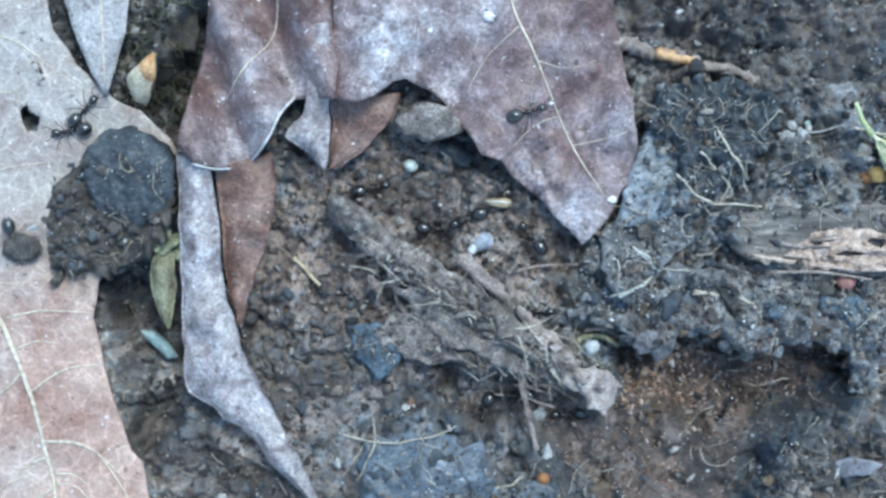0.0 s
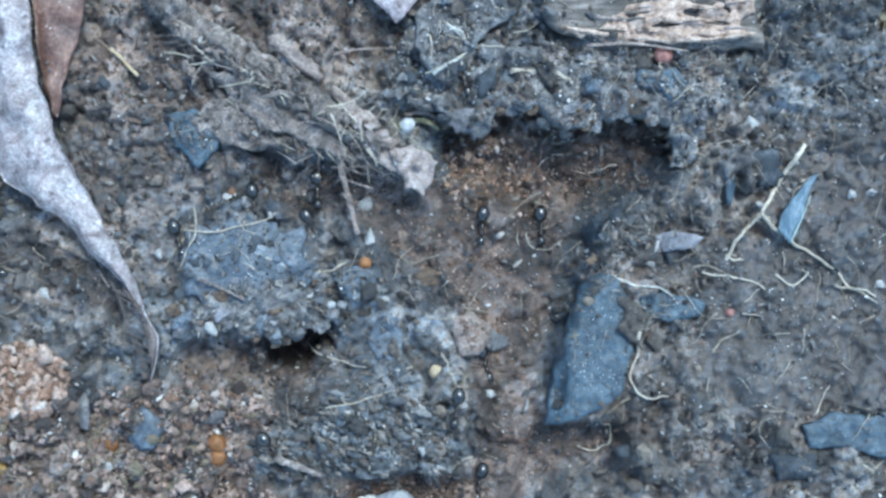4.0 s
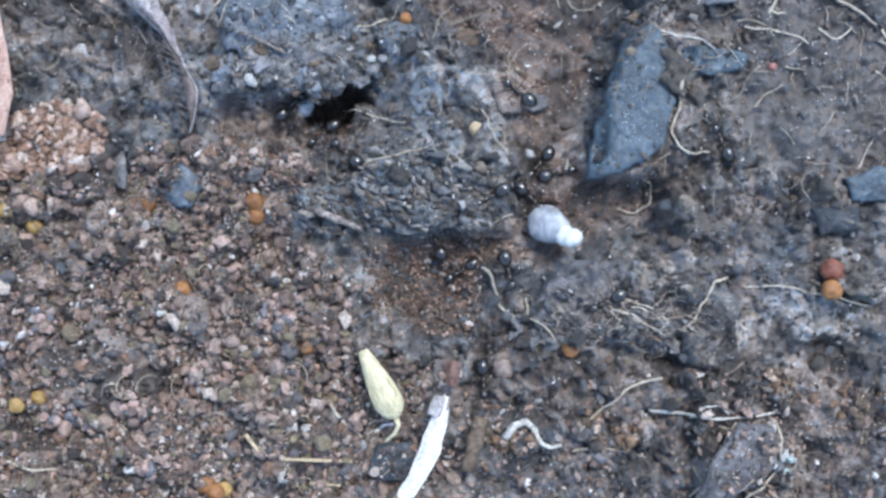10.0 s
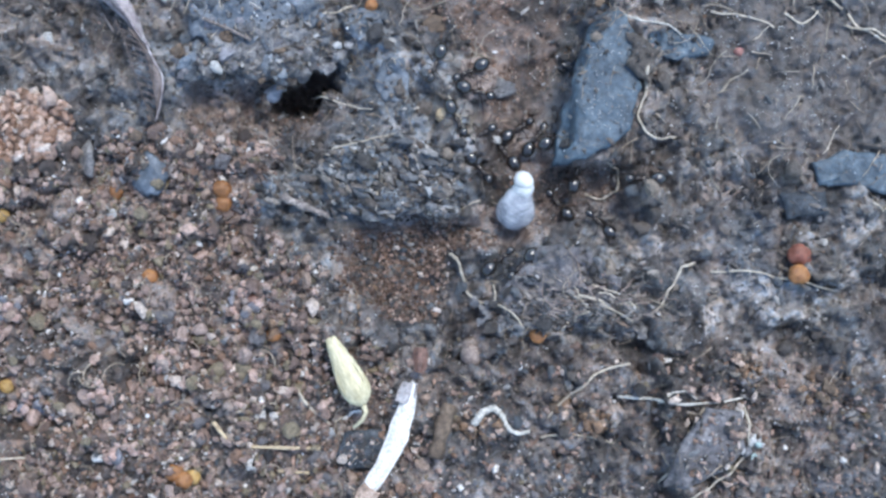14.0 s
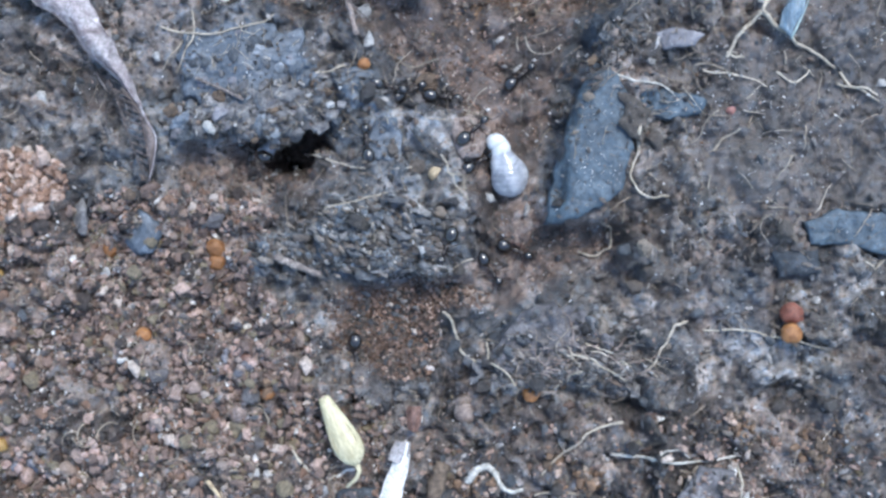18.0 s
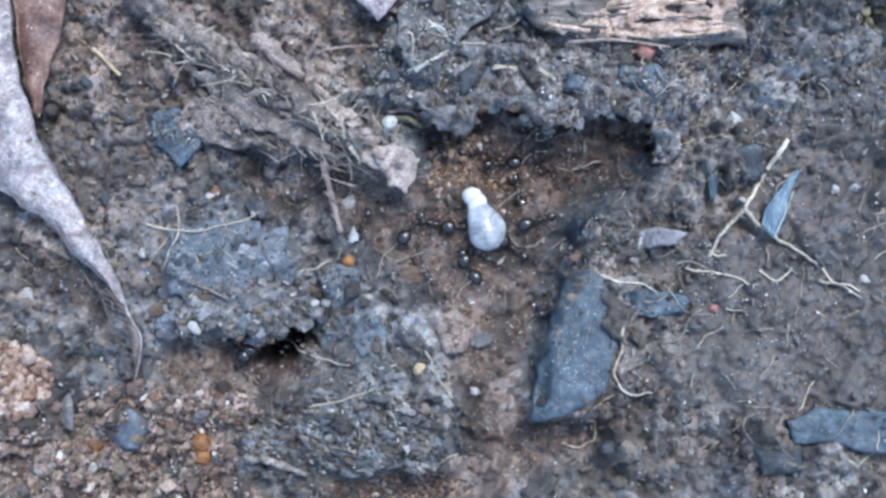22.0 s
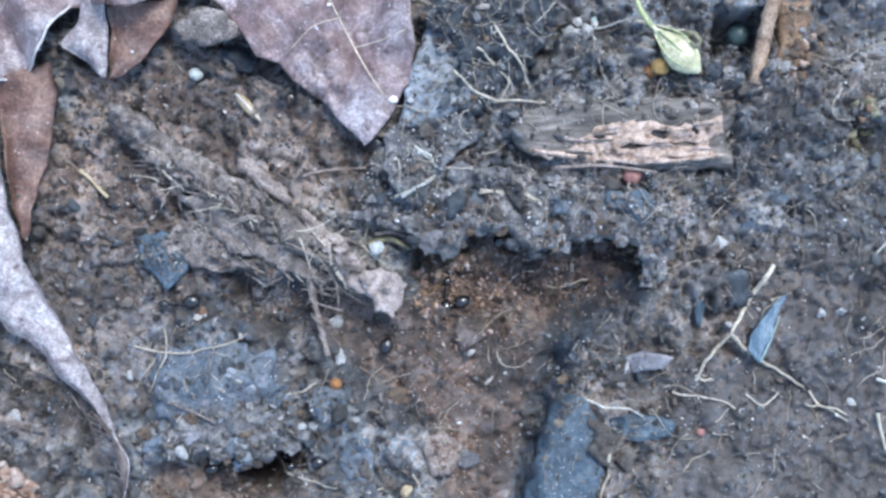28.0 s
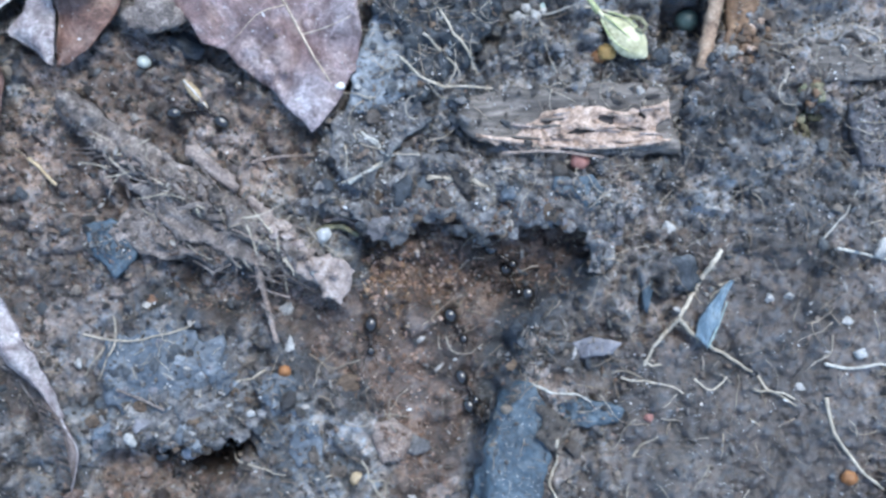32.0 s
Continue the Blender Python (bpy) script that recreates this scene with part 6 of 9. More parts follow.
    for i in range(210):
        k = rng.random() ** 0.7
        off = rng.gauss(0, 1.6) * (0.4 + 0.6 * k)
        x, y = ax + (bx - ax) * k + 0.5 * off + rng.uniform(-1, 1), ay + (by - ay) * k + 0.85 * off - 0.6
        a = rng.gauss(-0.55, 0.7) + (3.14 if i % 2 else 0)
        bend, n = rng.uniform(-0.06, 0.06), rng.randint(3, 9)
        z = float(surface_many(np.array([x]), np.array([y]))[0])
        z = max(z, 1.2 + 0.4 * k) + rng.uniform(0.05, 0.4)
        pts = [(x + 0.36 * j * math.cos(a + bend * j), y + 0.36 * j * math.sin(a + bend * j), z + rng.uniform(-0.06, 0.1)) for j in range(n)]
        part("bark_fibre", tube(pts, rng.uniform(0.03, 0.085), 4, 0.4, 0.25, i, 0.6), rng.choice((PALE_BARK, BARK, ROOT, BARK)), t)
    for i in range(34):
        k = rng.random() ** 0.7
        x, y = ax + (bx - ax) * k + rng.uniform(-1.6, 1.6), ay + (by - ay) * k - 0.6 + rng.uniform(-1.4, 1.4)
        a, s, w = rng.gauss(-0.6, 0.5), rng.uniform(0.4, 1.2), rng.uniform(0.15, 0.35)
        c, q = math.cos(a), math.sin(a)
        z = max(float(surface_many(np.array([x]), np.array([y]))[0]), 1.3) + rng.uniform(0.05, 0.25)
        box = [(x + u * s * c - v * w * q, y + u * s * q + v * w * c) for u, v in ((-1, -0.6), (0, -1), (1, -0.5), (0.8, 0.5), (-0.1, 1), (-0.9, 0.5))]
        part("bark_flake", sheet(ragged(box, 0.25, 0.12, i), lambda u, v: z + 0.4 * value_noise(u, v, 0.6, i), 0.14, 0.2), rng.choice((PALE_BARK, BARK, BARK, WOOD_GREY)), t)


rotten_twig()
twig("straw", [(-20.07, 15.59), (-19.39, 15.02), (-18.87, 14.42), (-18.08, 13.65)], 0.16, 0.13, STRAW, "short yellow straw lying on soil", 0.05, 0.1, category="straw")
twig("thin_stem", [(-4.01, 8.88), (-3.43, 6.47), (-2.93, 4.47), (-2.39, 2.38)], 0.24, 0.2, PALE_BARK, "thin upright grey-brown plant stem", 0.9, 0.2, hug=0.1)
twig("thin_stem", [(-4.16, 14.98), (-2.76, 15.36), (-1.15, 15.51), (0.25, 15.58)], 0.11, 0.07, PALE_BARK, "thin pale twig beside the leaf tip", 0.1, 0.1)
twig("broken_stick", [(2.26, 31.39), (3.48, 31.18), (5.11, 30.65), (7.14, 30.37), (8.76, 29.84), (10.79, 29.56), (12.63, 28.80)], 0.6, 0.28, PALE_BARK, "thin tan stick with an orange peeled patch", 0.2, 0.4, hug=0.2, sides=10)
twig("peeled_patch", [(5.31, 30.57), (6.94, 30.29), (8.56, 29.84)], 0.46, 0.36, BUD_ORANGE, "orange peeled bark strip on the stick", 0.45, 0.2, category="bark strip", hug=0.0)
twig("broken_stick", [(29.0, 28.24), (28.45, 25.84), (27.95, 23.44), (27.3, 21.0)], 0.62, 0.5, TAN_STICK, "upright reddish-tan broken stick", 0.2, 0.2, hug=0.2, seed=9)
twig("thin_stem", [(13.47, 15.35), (16.88, 15.44), (20.48, 15.01)], 0.13, 0.08, PALE_BARK, "thin tan splinter below the wood chip", 0.15, 0.1)
twig("bent_straw", [(0.89, 10.85), (2.02, 11.08), (3.21, 10.63), (3.81, 9.94)], 0.2, 0.12, PALE_BARK, "bent tan straw on the soil ledge", 0.1, 0.3, category="straw")
twig("straw", [(-12.95, -28.77), (-11.79, -30.24), ], 0.17, 0.14, STRAW, "short tan straw on gravel", 0.05, 0.1, category="straw")
twig("straw", [(-10.48, -30.51), (-7.89, -30.57), (-5.50, -30.64)], 0.14, 0.12, STRAW, "thin tan straw on gravel", 0.05, 0.1, category="straw")
twig("straw", [(-8.48, -32.25), (-6.28, -32.40)], 0.14, 0.1, STRAW, "thin tan straw on gravel", 0.05, 0.1, category="straw")
twig("bark_strip", [(3.57, -27.49), (3.06, -29.17), (2.55, -31.16)], 0.62, 0.55, BROWN_CLOD, "brown strip of bark lying on gravel", 0.1, 0.2, category="bark")
twig("bark_strip", [(-13.51, -0.73), (-11.72, -1.47), (-10.20, -2.21)], 0.14, 0.1, BARK, "thin dark plant fibre", 0.3, 0.1, category="fibre")
twig("bark_strip", [(-7.97, -13.09), (-6.38, -13.76), (-4.78, -14.39)], 0.3, 0.2, BARK, "grey fibrous bark strip", 0.4, 0.25, category="bark")

# ---- roots ----
def rootlet(pts, r0, r1, mat=ROOT):
    lab = "fine tan rootlet curving over the soil" if mat in (ROOT, BARK, RUST_LEAF) else "thin white rootlet curving over the soil"
    lab = "stout olive-brown root at the cavity's rim" if mat is OLIVE else lab
    wob = 0.06 if mat is WHITE_ROOT else 0.28
    pts = [(x + wob * float(value_noise(x, y, 0.6, 7)), y + wob * float(value_noise(x, y, 0.6, 8))) for x, y in resample(pts, 2 * len(pts) + 1).tolist()]
    r0, r1 = (r0 * 0.65, r1 * 0.6) if mat is WHITE_ROOT else (r0 * 0.78, r1 * 0.72)
    return twig("rootlet", pts, r0, r1, mat, lab, 0.02, 0.15, "rootlets", int(r0 * 1000) + len(pts), "rootlet", 0.85, 6, 4)


rootlet([(28.52, 8.53), (27.63, 7.21), (26.82, 5.82), (26.21, 4.62), (25.60, 3.74)], 0.24, 0.2)
rootlet([(25.60, 3.74), (24.59, 2.83), (23.78, 1.64), (23.09, 0.56)], 0.2, 0.15)
rootlet([(25.60, 3.74), (26.79, 2.61), (28.39, 1.60), (29.78, 0.66), (30.86, -0.03)], 0.22, 0.14)
rootlet([(23.09, 0.96), (23.77, 0.43), (24.45, 0.63)], 0.13, 0.1)
rootlet([(27.62, 5.81), (28.62, 6.12), (29.63, 6.60)], 0.12, 0.08)
rootlet([(31.17, -0.43), (31.97, -1.44), (32.85, -1.53), (33.73, -1.94)], 0.15, 0.1)
rootlet([(28.01, 4.20), (27.82, 5.41), (29.23, 6.20)], 0.1, 0.07)
rootlet([(15.14, -0.50), (16.74, -1.15), (18.54, -1.33), (19.46, -1.89)], 0.16, 0.1, WHITE_ROOT)
rootlet([(2.9, 13.4), (3.7, 13.9), (4.6, 14.35), (6.0, 15.3)], 0.2, 0.13, WHITE_ROOT)
rootlet([(3.8, 16.9), (4.3, 16.5), (4.9, 16.25), (5.3, 15.4)], 0.2, 0.13, WHITE_ROOT)
rootlet([(0.5, 9.9), (1.1, 10.45), (2.1, 10.5), (3.2, 9.8)], 0.36, 0.24, OLIVE)
rootlet([(16.95, -4.20), (17.02, -6.12), (16.49, -7.52), (16.88, -8.61), (18.08, -9.10), (19.28, -8.87)], 0.15, 0.1)
rootlet([(35.81, -1.87), (36.15, -3.88), (37.06, -5.49), (38.33, -7.10), (39.92, -8.32)], 0.18, 0.14)
rootlet([(21.56, -0.35), (23.96, -0.57), (25.96, -1.39)], 0.1, 0.07)
rootlet([(26.56, -0.51), (27.76, -1.20), (28.97, -0.21)], 0.1, 0.07)
rootlet([(3.60, -16.89), (4.24, -17.69), (4.57, -18.80), (4.81, -19.80), (5.61, -20.39), (7.00, -20.46), (7.92, -21.17), (8.49, -22.05)], 0.17, 0.1)
rootlet([(6.72, -19.11), (6.80, -19.79), (6.80, -20.38)], 0.11, 0.09)
rootlet([(20.53, -17.61), (19.54, -17.93), (18.95, -19.13), (18.28, -20.33), (17.36, -21.05)], 0.14, 0.1)
rootlet([(21.53, -18.32), (23.52, -17.99), (25.52, -18.50), (27.91, -18.88), (30.30, -19.67)], 0.1, 0.08)
rootlet([(5.25, -28.84), (5.85, -28.04), (6.64, -27.75), (7.24, -28.27), (7.64, -29.14), (8.24, -29.46), (9.16, -29.38)], 0.5, 0.24, WHITE_ROOT)
rootlet([(15.30, -26.95), (17.4, -27.0), (19.7, -27.3), (22.0, -27.35), (23.85, -26.95)], 0.19, 0.14, WHITE_ROOT)
rootlet([(17.99, -27.30), (18.79, -26.50), (19.78, -26.37), (20.58, -27.01)], 0.12, 0.08, WHITE_ROOT)
rootlet([(18.22, -33.08), (19.60, -30.28), (21.18, -27.68)], 0.09, 0.08)
rootlet([(23.97, -27.67), (24.06, -30.66), (22.80, -32.06), (21.21, -33.06), (20.02, -33.86)], 0.13, 0.1)
rootlet([(10.04, -29.85), (12.03, -29.60), (14.02, -29.91), (15.22, -30.38)], 0.13, 0.08)
rootlet([(15.99, -24.52), (14.00, -25.13), (12.01, -26.73), (10.43, -28.33)], 0.12, 0.08)
rootlet([(-7.31, -26.63), (-6.31, -27.82), (-4.71, -29.01), (-3.91, -28.48)], 0.16, 0.1)
rootlet([(-3.91, -28.72), (-3.12, -28.08), (-2.64, -28.08)], 0.16, 0.12, CREAM)
rootlet([(-4.60, -9.68), (-2.41, -9.27), (-0.23, -8.67)], 0.09, 0.06)
rootlet([(-1.21, -10.86), (-1.28, -12.46), (-1.51, -14.05)], 0.08, 0.06)
rootlet([(3.55, -5.86), (4.03, -7.05), (4.35, -8.05), (5.35, -9.16)], 0.09, 0.06)
rootlet([(3.95, -7.25), (4.95, -7.45), (5.23, -8.52)], 0.07, 0.05)
rootlet([(7.76, -12.01), (8.95, -12.21), (9.48, -12.80), (9.16, -14.00)], 0.1, 0.07, RUST_LEAF)
rootlet([(13.14, -12.78), (14.34, -13.18), (15.53, -12.37), (15.52, -11.18), (14.52, -10.70)], 0.1, 0.08)
rootlet([(12.38, -19.76), (13.97, -20.15), (14.77, -20.94), (16.17, -21.53)], 0.14, 0.1)
rootlet([(12.77, -18.76), (14.77, -19.55)], 0.09, 0.07)
rootlet([(-16.09, 2.97), (-14.09, 2.64), (-12.48, 2.54), (-10.48, 2.93), (-8.06, 3.91)], 0.11, 0.09)
rootlet([(-14.07, 4.36), (-13.84, 2.96), (-14.30, 1.36), (-15.23, -0.24)], 0.1, 0.07)
rootlet([(-14.57, 2.56), (-15.50, 1.17), (-16.11, 0.17)], 0.07, 0.06)
rootlet([(-25.71, 2.05), (-23.31, 1.43), (-20.92, 0.21), (-20.13, -1.40)], 0.1, 0.08, BARK)
rootlet([(8.25, 13.67), (9.25, 13.82), (10.05, 13.65), (11.65, 13.48), (12.65, 12.95)], 0.15, 0.09)
rootlet([(4.27, 16.43), (5.06, 15.82), (5.66, 15.21), (6.46, 15.53)], 0.1, 0.08, WHITE_ROOT)
rootlet([(2.44, 13.44), (4.04, 14.03), (5.86, 15.53)], 0.09, 0.07)
rootlet([(8.13, 23.61), (9.33, 22.60), (10.32, 21.19), (9.71, 19.99), (8.51, 20.40)], 0.12, 0.08)
rootlet([(9.35, 25.20), (10.14, 23.59), (11.13, 22.38), (11.92, 20.77)], 0.12, 0.09)
rootlet([(6.52, 22.02), (7.71, 20.81), (9.30, 19.99), (12.91, 19.96)], 0.12, 0.09)
rootlet([(14.16, 25.16), (16.96, 25.34), (18.97, 25.92)], 0.12, 0.1, WHITE_ROOT)
rootlet([(19.37, 25.72), (20.97, 25.18), (22.97, 25.09)], 0.16, 0.12)
rootlet([(35.26, 8.95), (36.27, 9.95), (37.28, 10.94), (38.10, 12.54)], 0.12, 0.08, WHITE_ROOT)
rootlet([(36.44, 8.55), (38.44, 8.13), (40.76, 7.62)], 0.18, 0.14, WHITE_ROOT)
rootlet([(35.75, 0.54), (37.55, 0.12), (39.56, 0.49), (41.95, -0.13)], 0.2, 0.14, WHITE_ROOT)
rootlet([(-16.23, 9.48), (-14.99, 8.29), (-14.34, 6.69)], 0.07, 0.05)
rootlet([(8.32, 13.87), (10.34, 13.80), (12.58, 12.96)], 0.14, 0.08)
rootlet([(-6.54, -5.52), (-3.94, -6.55), (-1.74, -6.97)], 0.09, 0.06)
rootlet([(-29.40, -30.52), (-27.80, -31.31), (-26.41, -31.38)], 0.14, 0.1)
rootlet([(-3.28, 0.46), (-4.49, -0.13), (-5.29, -0.32)], 0.12, 0.08)
rootlet([(22.31, -5.77), (22.92, -4.97), (24.13, -4.38)], 0.1, 0.08)
rootlet([(32.37, -13.54), (33.37, -14.13), (34.29, -13.14), (34.57, -11.54)], 0.1, 0.07)
rootlet([(30.78, -1.18), (32.37, -1.58), (33.77, -2.38)], 0.14, 0.1)


# ---- seeds, beads, pebbles ----
def hull(length, width, height, n=14, sides=12, tip=0.12, belly=0.55):
    """A seed body along x from its base at 0, widest at belly."""
    pts, rad = [], []
    for i in range(n + 1):
        s = i / n
        r = max(math.sin(math.pi * min(1, s ** (math.log(0.5) / math.log(belly)))), 0.02) ** 0.8
        pts.append((s * length, 0, height * 0.5))
        rad.append(max(width * 0.5 * r, tip * width * 0.5))
    return tube(pts, rad, sides, 1, 0.0, 0, height / width)


def grain_seed():
    (ax, ay), (bx, by) = (-4.66, -22.75), (-2.32, -27.40)
    s = thing("grass_seed", "pale yellow ribbed grass seed with its stalk", "seed", ax, ay, max(surface_at(ax, ay), surface_at(bx, by), surface_at((ax + bx) / 2, (ay + by) / 2)) + 0.3, rz=math.degrees(math.atan2(by - ay, bx - ax)))
    ln = math.hypot(bx - ax, by - ay)
    prof = [(0, 0.3), (0.05, 0.42), (0.2, 0.58), (0.4, 0.78), (0.6, 0.94), (0.74, 1.0), (0.85, 0.9), (0.93, 0.66), (0.98, 0.36), (1.0, 0.2)]
    at = np.linspace(0, 1, 24)
    part("husk", tube([(ln * q, 0, 0.8) for q in at], [1.05 * float(r) for r in np.interp(at, *zip(*prof))], 14, 1, 0.03, 4, 0.72), SEED, s)
    for k in (-0.5, -0.18, 0.15, 0.48):
        pts = [(ln * q, k * 1.7 * math.sin(math.pi * q ** 1.5), 0.75 + 0.72 * math.sin(math.pi * q ** 1.6) * math.sqrt(1 - k * k * 1.2)) for q in np.linspace(0.08, 0.92, 12)]
        part("rib", tube(pts, 0.05, 5, 0.8), SEED, s)
    part("stalk", tube([(ln * 0.97, 0, 0.8), (ln + 0.5, -0.1, 0.7), (ln + 0.9, -0.6, 0.6), (ln + 1.1, -1.4, 0.5)], 0.2, 6, 0.6), SEED, s)


grain_seed()


def cream_husk():
    h = thing("empty_husk", "curved cream-white empty seed husk with a rusty end", "husk")
    part("shell", ribbon([(0.96, -25.81), (0.01, -27.29), (-0.63, -29.08), (-1.59, -31.47), (-3.02, -33.86), (-4.10, -35.66)], [(1.28, -25.97), (1.08, -28.08), (0.44, -30.28), (-0.67, -32.27), (-1.95, -34.06), (-3.02, -35.86)], lambda s: 2.1 - 0.5 * s, 0.5, 0.3, 40, 9, 0.06), CREAM, h)
    part("rusty_end", ribbon([(-2.31, -32.75), (-3.30, -34.26), (-4.46, -36.05)], [(-1.27, -33.54), (-1.91, -34.66), (-3.02, -36.25)], lambda s: 1.98 - 0.2 * s, 0.55, 0.34, 16, 7, 0.08), PALE_WOOD, h, "tan rusty end of the husk")
    part("tip", ribbon([(0.32, -25.73), (0.01, -26.29), (-0.23, -27.01)], [(1.36, -25.89), (1.20, -26.69), (0.80, -27.33)], lambda s: 2.3, 0.35, 0.3, 10, 6, 0.05), GREY_LEAF, h, "grey-white husk tip")
    plate("leaf_scrap", [(-3.82, -29.48), (-1.91, -29.28), (-0.11, -29.48), (-0.71, -30.67), (-1.59, -32.07), (-3.50, -31.95), (-4.30, -31.15)], 0.5, 0.3, DARK_CLOD, "dark grey fibrous leaf scrap under the husk", "leaf scrap", 0.1, 0.2, 70)


cream_husk()


def green_seed():
    (ax, ay), (bx, by) = (20.17, 25.03), (23.43, 21.80)
    s = thing("sprouting_seed", "pale green and cream sprouting seed", "seed", ax, ay, max(surface_at(ax, ay), surface_at(bx, by)) + 0.3, rz=math.degrees(math.atan2(by - ay, bx - ax)))
    ln = math.hypot(bx - ax, by - ay)
    part("husk", hull(ln, 2.3, 1.5, belly=0.62), SPROUT_SKIN, s)
    for k in (-0.45, 0.0, 0.45):
        part("rib", tube([(ln * q, k * 2.0 * math.sin(math.pi * q), 0.75 + 0.76 * math.sin(math.pi * q) * math.sqrt(1 - k * k)) for q in np.linspace(0.12, 0.9, 10)], 0.07, 5, 0.7), GREEN, s)
    part("sprout", tube([(1.9, 1.2, 0.9), (2.5, 1.5, 1.3), (3.1, 1.4, 1.4), (3.2, 0.9, 1.5), (2.7, 0.8, 1.55)], 0.2, 7, 0.5), OLIVE, s, "curled olive sprout")
    part("stalk", tube([(0.1, 0, 0.5), (-1.2, 0.2, 0.6), (-2.4, 0.8, 0.5)], 0.24, 6, 0.6), GREEN, s)


green_seed()


def bud():
    s = thing("leaf_bud", "torn cream and orange bud scale standing between leaves", "bud")
    part("base", ribbon([(-31.32, 26.34), (-31.58, 27.31), (-31.19, 28.12), (-30.48, 28.87), (-29.86, 29.77)], [(-30.42, 26.12), (-29.87, 26.70), (-29.57, 27.76), (-29.51, 28.65), (-29.70, 29.77)], lambda s: 1.6 + 1.4 * math.sin(3.1 * s), 0.7, 0.3, 26, 11, 0.4), BUD_CREAM, s)
    part("scale", ribbon([(-30.69, 27.33), (-30.71, 28.06), (-30.32, 28.71), (-29.85, 29.61)], [(-29.80, 27.03), (-29.49, 27.84), (-29.43, 28.65), (-29.61, 29.70)], lambda s: 2.3 + 1.1 * math.sin(3.1 * s), 0.5, 0.25, 20, 9, 0.4), BUD_ORANGE, s, "orange bud scale")


def moss_tuft():
    """Dark moss and rotten litter in the gap between the leaves."""
    rng = random.Random(31)
    parts = []
    gap = [(-32.97, 26.27), (-31.99, 31.34), (-31.38, 36.20), (-23.71, 36.38), (-25.45, 33.10), (-26.77, 29.03), (-27.50, 25.78), (-27.84, 22.95), (-29.07, 23.73)]
    px, py = [p[0] for p in gap], [p[1] for p in gap]
    while len(parts) < 330:
        x, y = rng.uniform(min(px), max(px)), rng.uniform(min(py), max(py))
        if float(inside(x, y, gap)) < -0.3:
            continue
        a, z, r, n = rng.uniform(0, 6.28), g(x, y) + rng.uniform(0.1, 0.9), rng.uniform(0.05, 0.16), rng.randint(3, 5)
        c = rng.uniform(-0.4, 0.4)
        parts.append(tube([(x + 0.28 * j * math.cos(a + c * j), y + 0.28 * j * math.sin(a + c * j), z + 0.08 * j) for j in range(n)], r, 4, 0.3, 0.3, len(parts), 0.4))
    single("moss_tuft", joined(parts), DARK_MOSS, "dark olive moss and rotting litter between leaves", "moss", kind="stuff")


moss_tuft()
bud()


def moss_sprig():
    s = thing("moss_sprig", "pale green moss frond with an olive leaf scrap", "moss")
    rng = random.Random(12)
    cx, cy = (-29.06, 15.85)
    for i, a in enumerate((-12, 18, 42, 66, 92, 118, 30, 80)):
        a, ln = radians(a), rng.uniform(1.5, 2.6)
        c, q = math.cos(a), math.sin(a)
        edge = [(0, -0.2), (0.35, -0.34), (0.8, -0.2), (1, 0), (0.75, 0.24), (0.3, 0.32), (0, 0.2)]
        part("leaflet", sheet(ragged([(cx + u * ln * c - v * q, cy + u * ln * q + v * c) for u, v in edge], 0.2, 0.12, i), lambda x, y: 1.6 + 0.12 * i + 0.6 * value_noise(x, y, 0.9, i), 0.15, 0.2), MOSS, s)
    part("scrap", ribbon([(-29.54, 15.80), (-29.75, 14.42), (-29.63, 12.81), (-29.20, 11.52), (-28.53, 10.57)], [(-28.17, 15.83), (-28.05, 14.46), (-28.02, 13.05), (-28.08, 11.83), (-28.37, 10.49)], lambda u: 1.9 - 0.5 * u, 0.5, 0.2, 34, 11, 0.5), OLIVE, s, "olive-tan decaying leaf scrap")


moss_sprig()
plate("teal_scrap", [(-31.39, 10.02), (-30.30, 9.96), (-29.15, 9.10), (-28.52, 8.15), (-29.32, 7.97), (-30.27, 8.83)], 1.6, 0.3, TEAL, "pale teal scrap of wing or petal", "scrap", 0.06, 0.06, 73, False)


def blue_splinter():
    s = thing("husk_splinter", "dark blue-grey shiny husk splinter with a white edge", "splinter")
    part("body", ribbon([(26.60, 2.61), (27.18, 4.21), (28.39, 5.80), (29.12, 6.51)], [(27.40, 1.80), (28.13, 3.40), (28.71, 4.99), (29.28, 6.43)], lambda s: 2.6 + 0.5 * s, 0.35, 0.25, 24, 8, 0.12), BLUE_BARK, s)
    p = spline([(27.48, 1.80), (28.21, 3.40), (28.79, 4.99)], 6)
    part("edge", tube([(q[0], q[1], 2.62 + 0.3 * i / len(p)) for i, q in enumerate(p)], 0.08, 5, 0.6, 0.3, 4), TEAL, s, "pale worn edge")


blue_splinter()


def bead(x, y, r, mat):
    r *= 0.85
    lab = {ORANGE: "round orange-brown bead of soil", AMBER: "round amber-yellow bead of soil", RED: "small red fleck lying on soil", BRICK: "round brick-red bead of soil"}.get(mat, "round brown seed-like bead on soil")
    single("bead", blob(r * 1.12, r * 1.04, r * 0.95, 0.1, int(r * 100 + abs(x) * 3), ICO3), mat, lab, "bead", "beads", at=(x, y, surface_at(x, y) + r * 0.55))


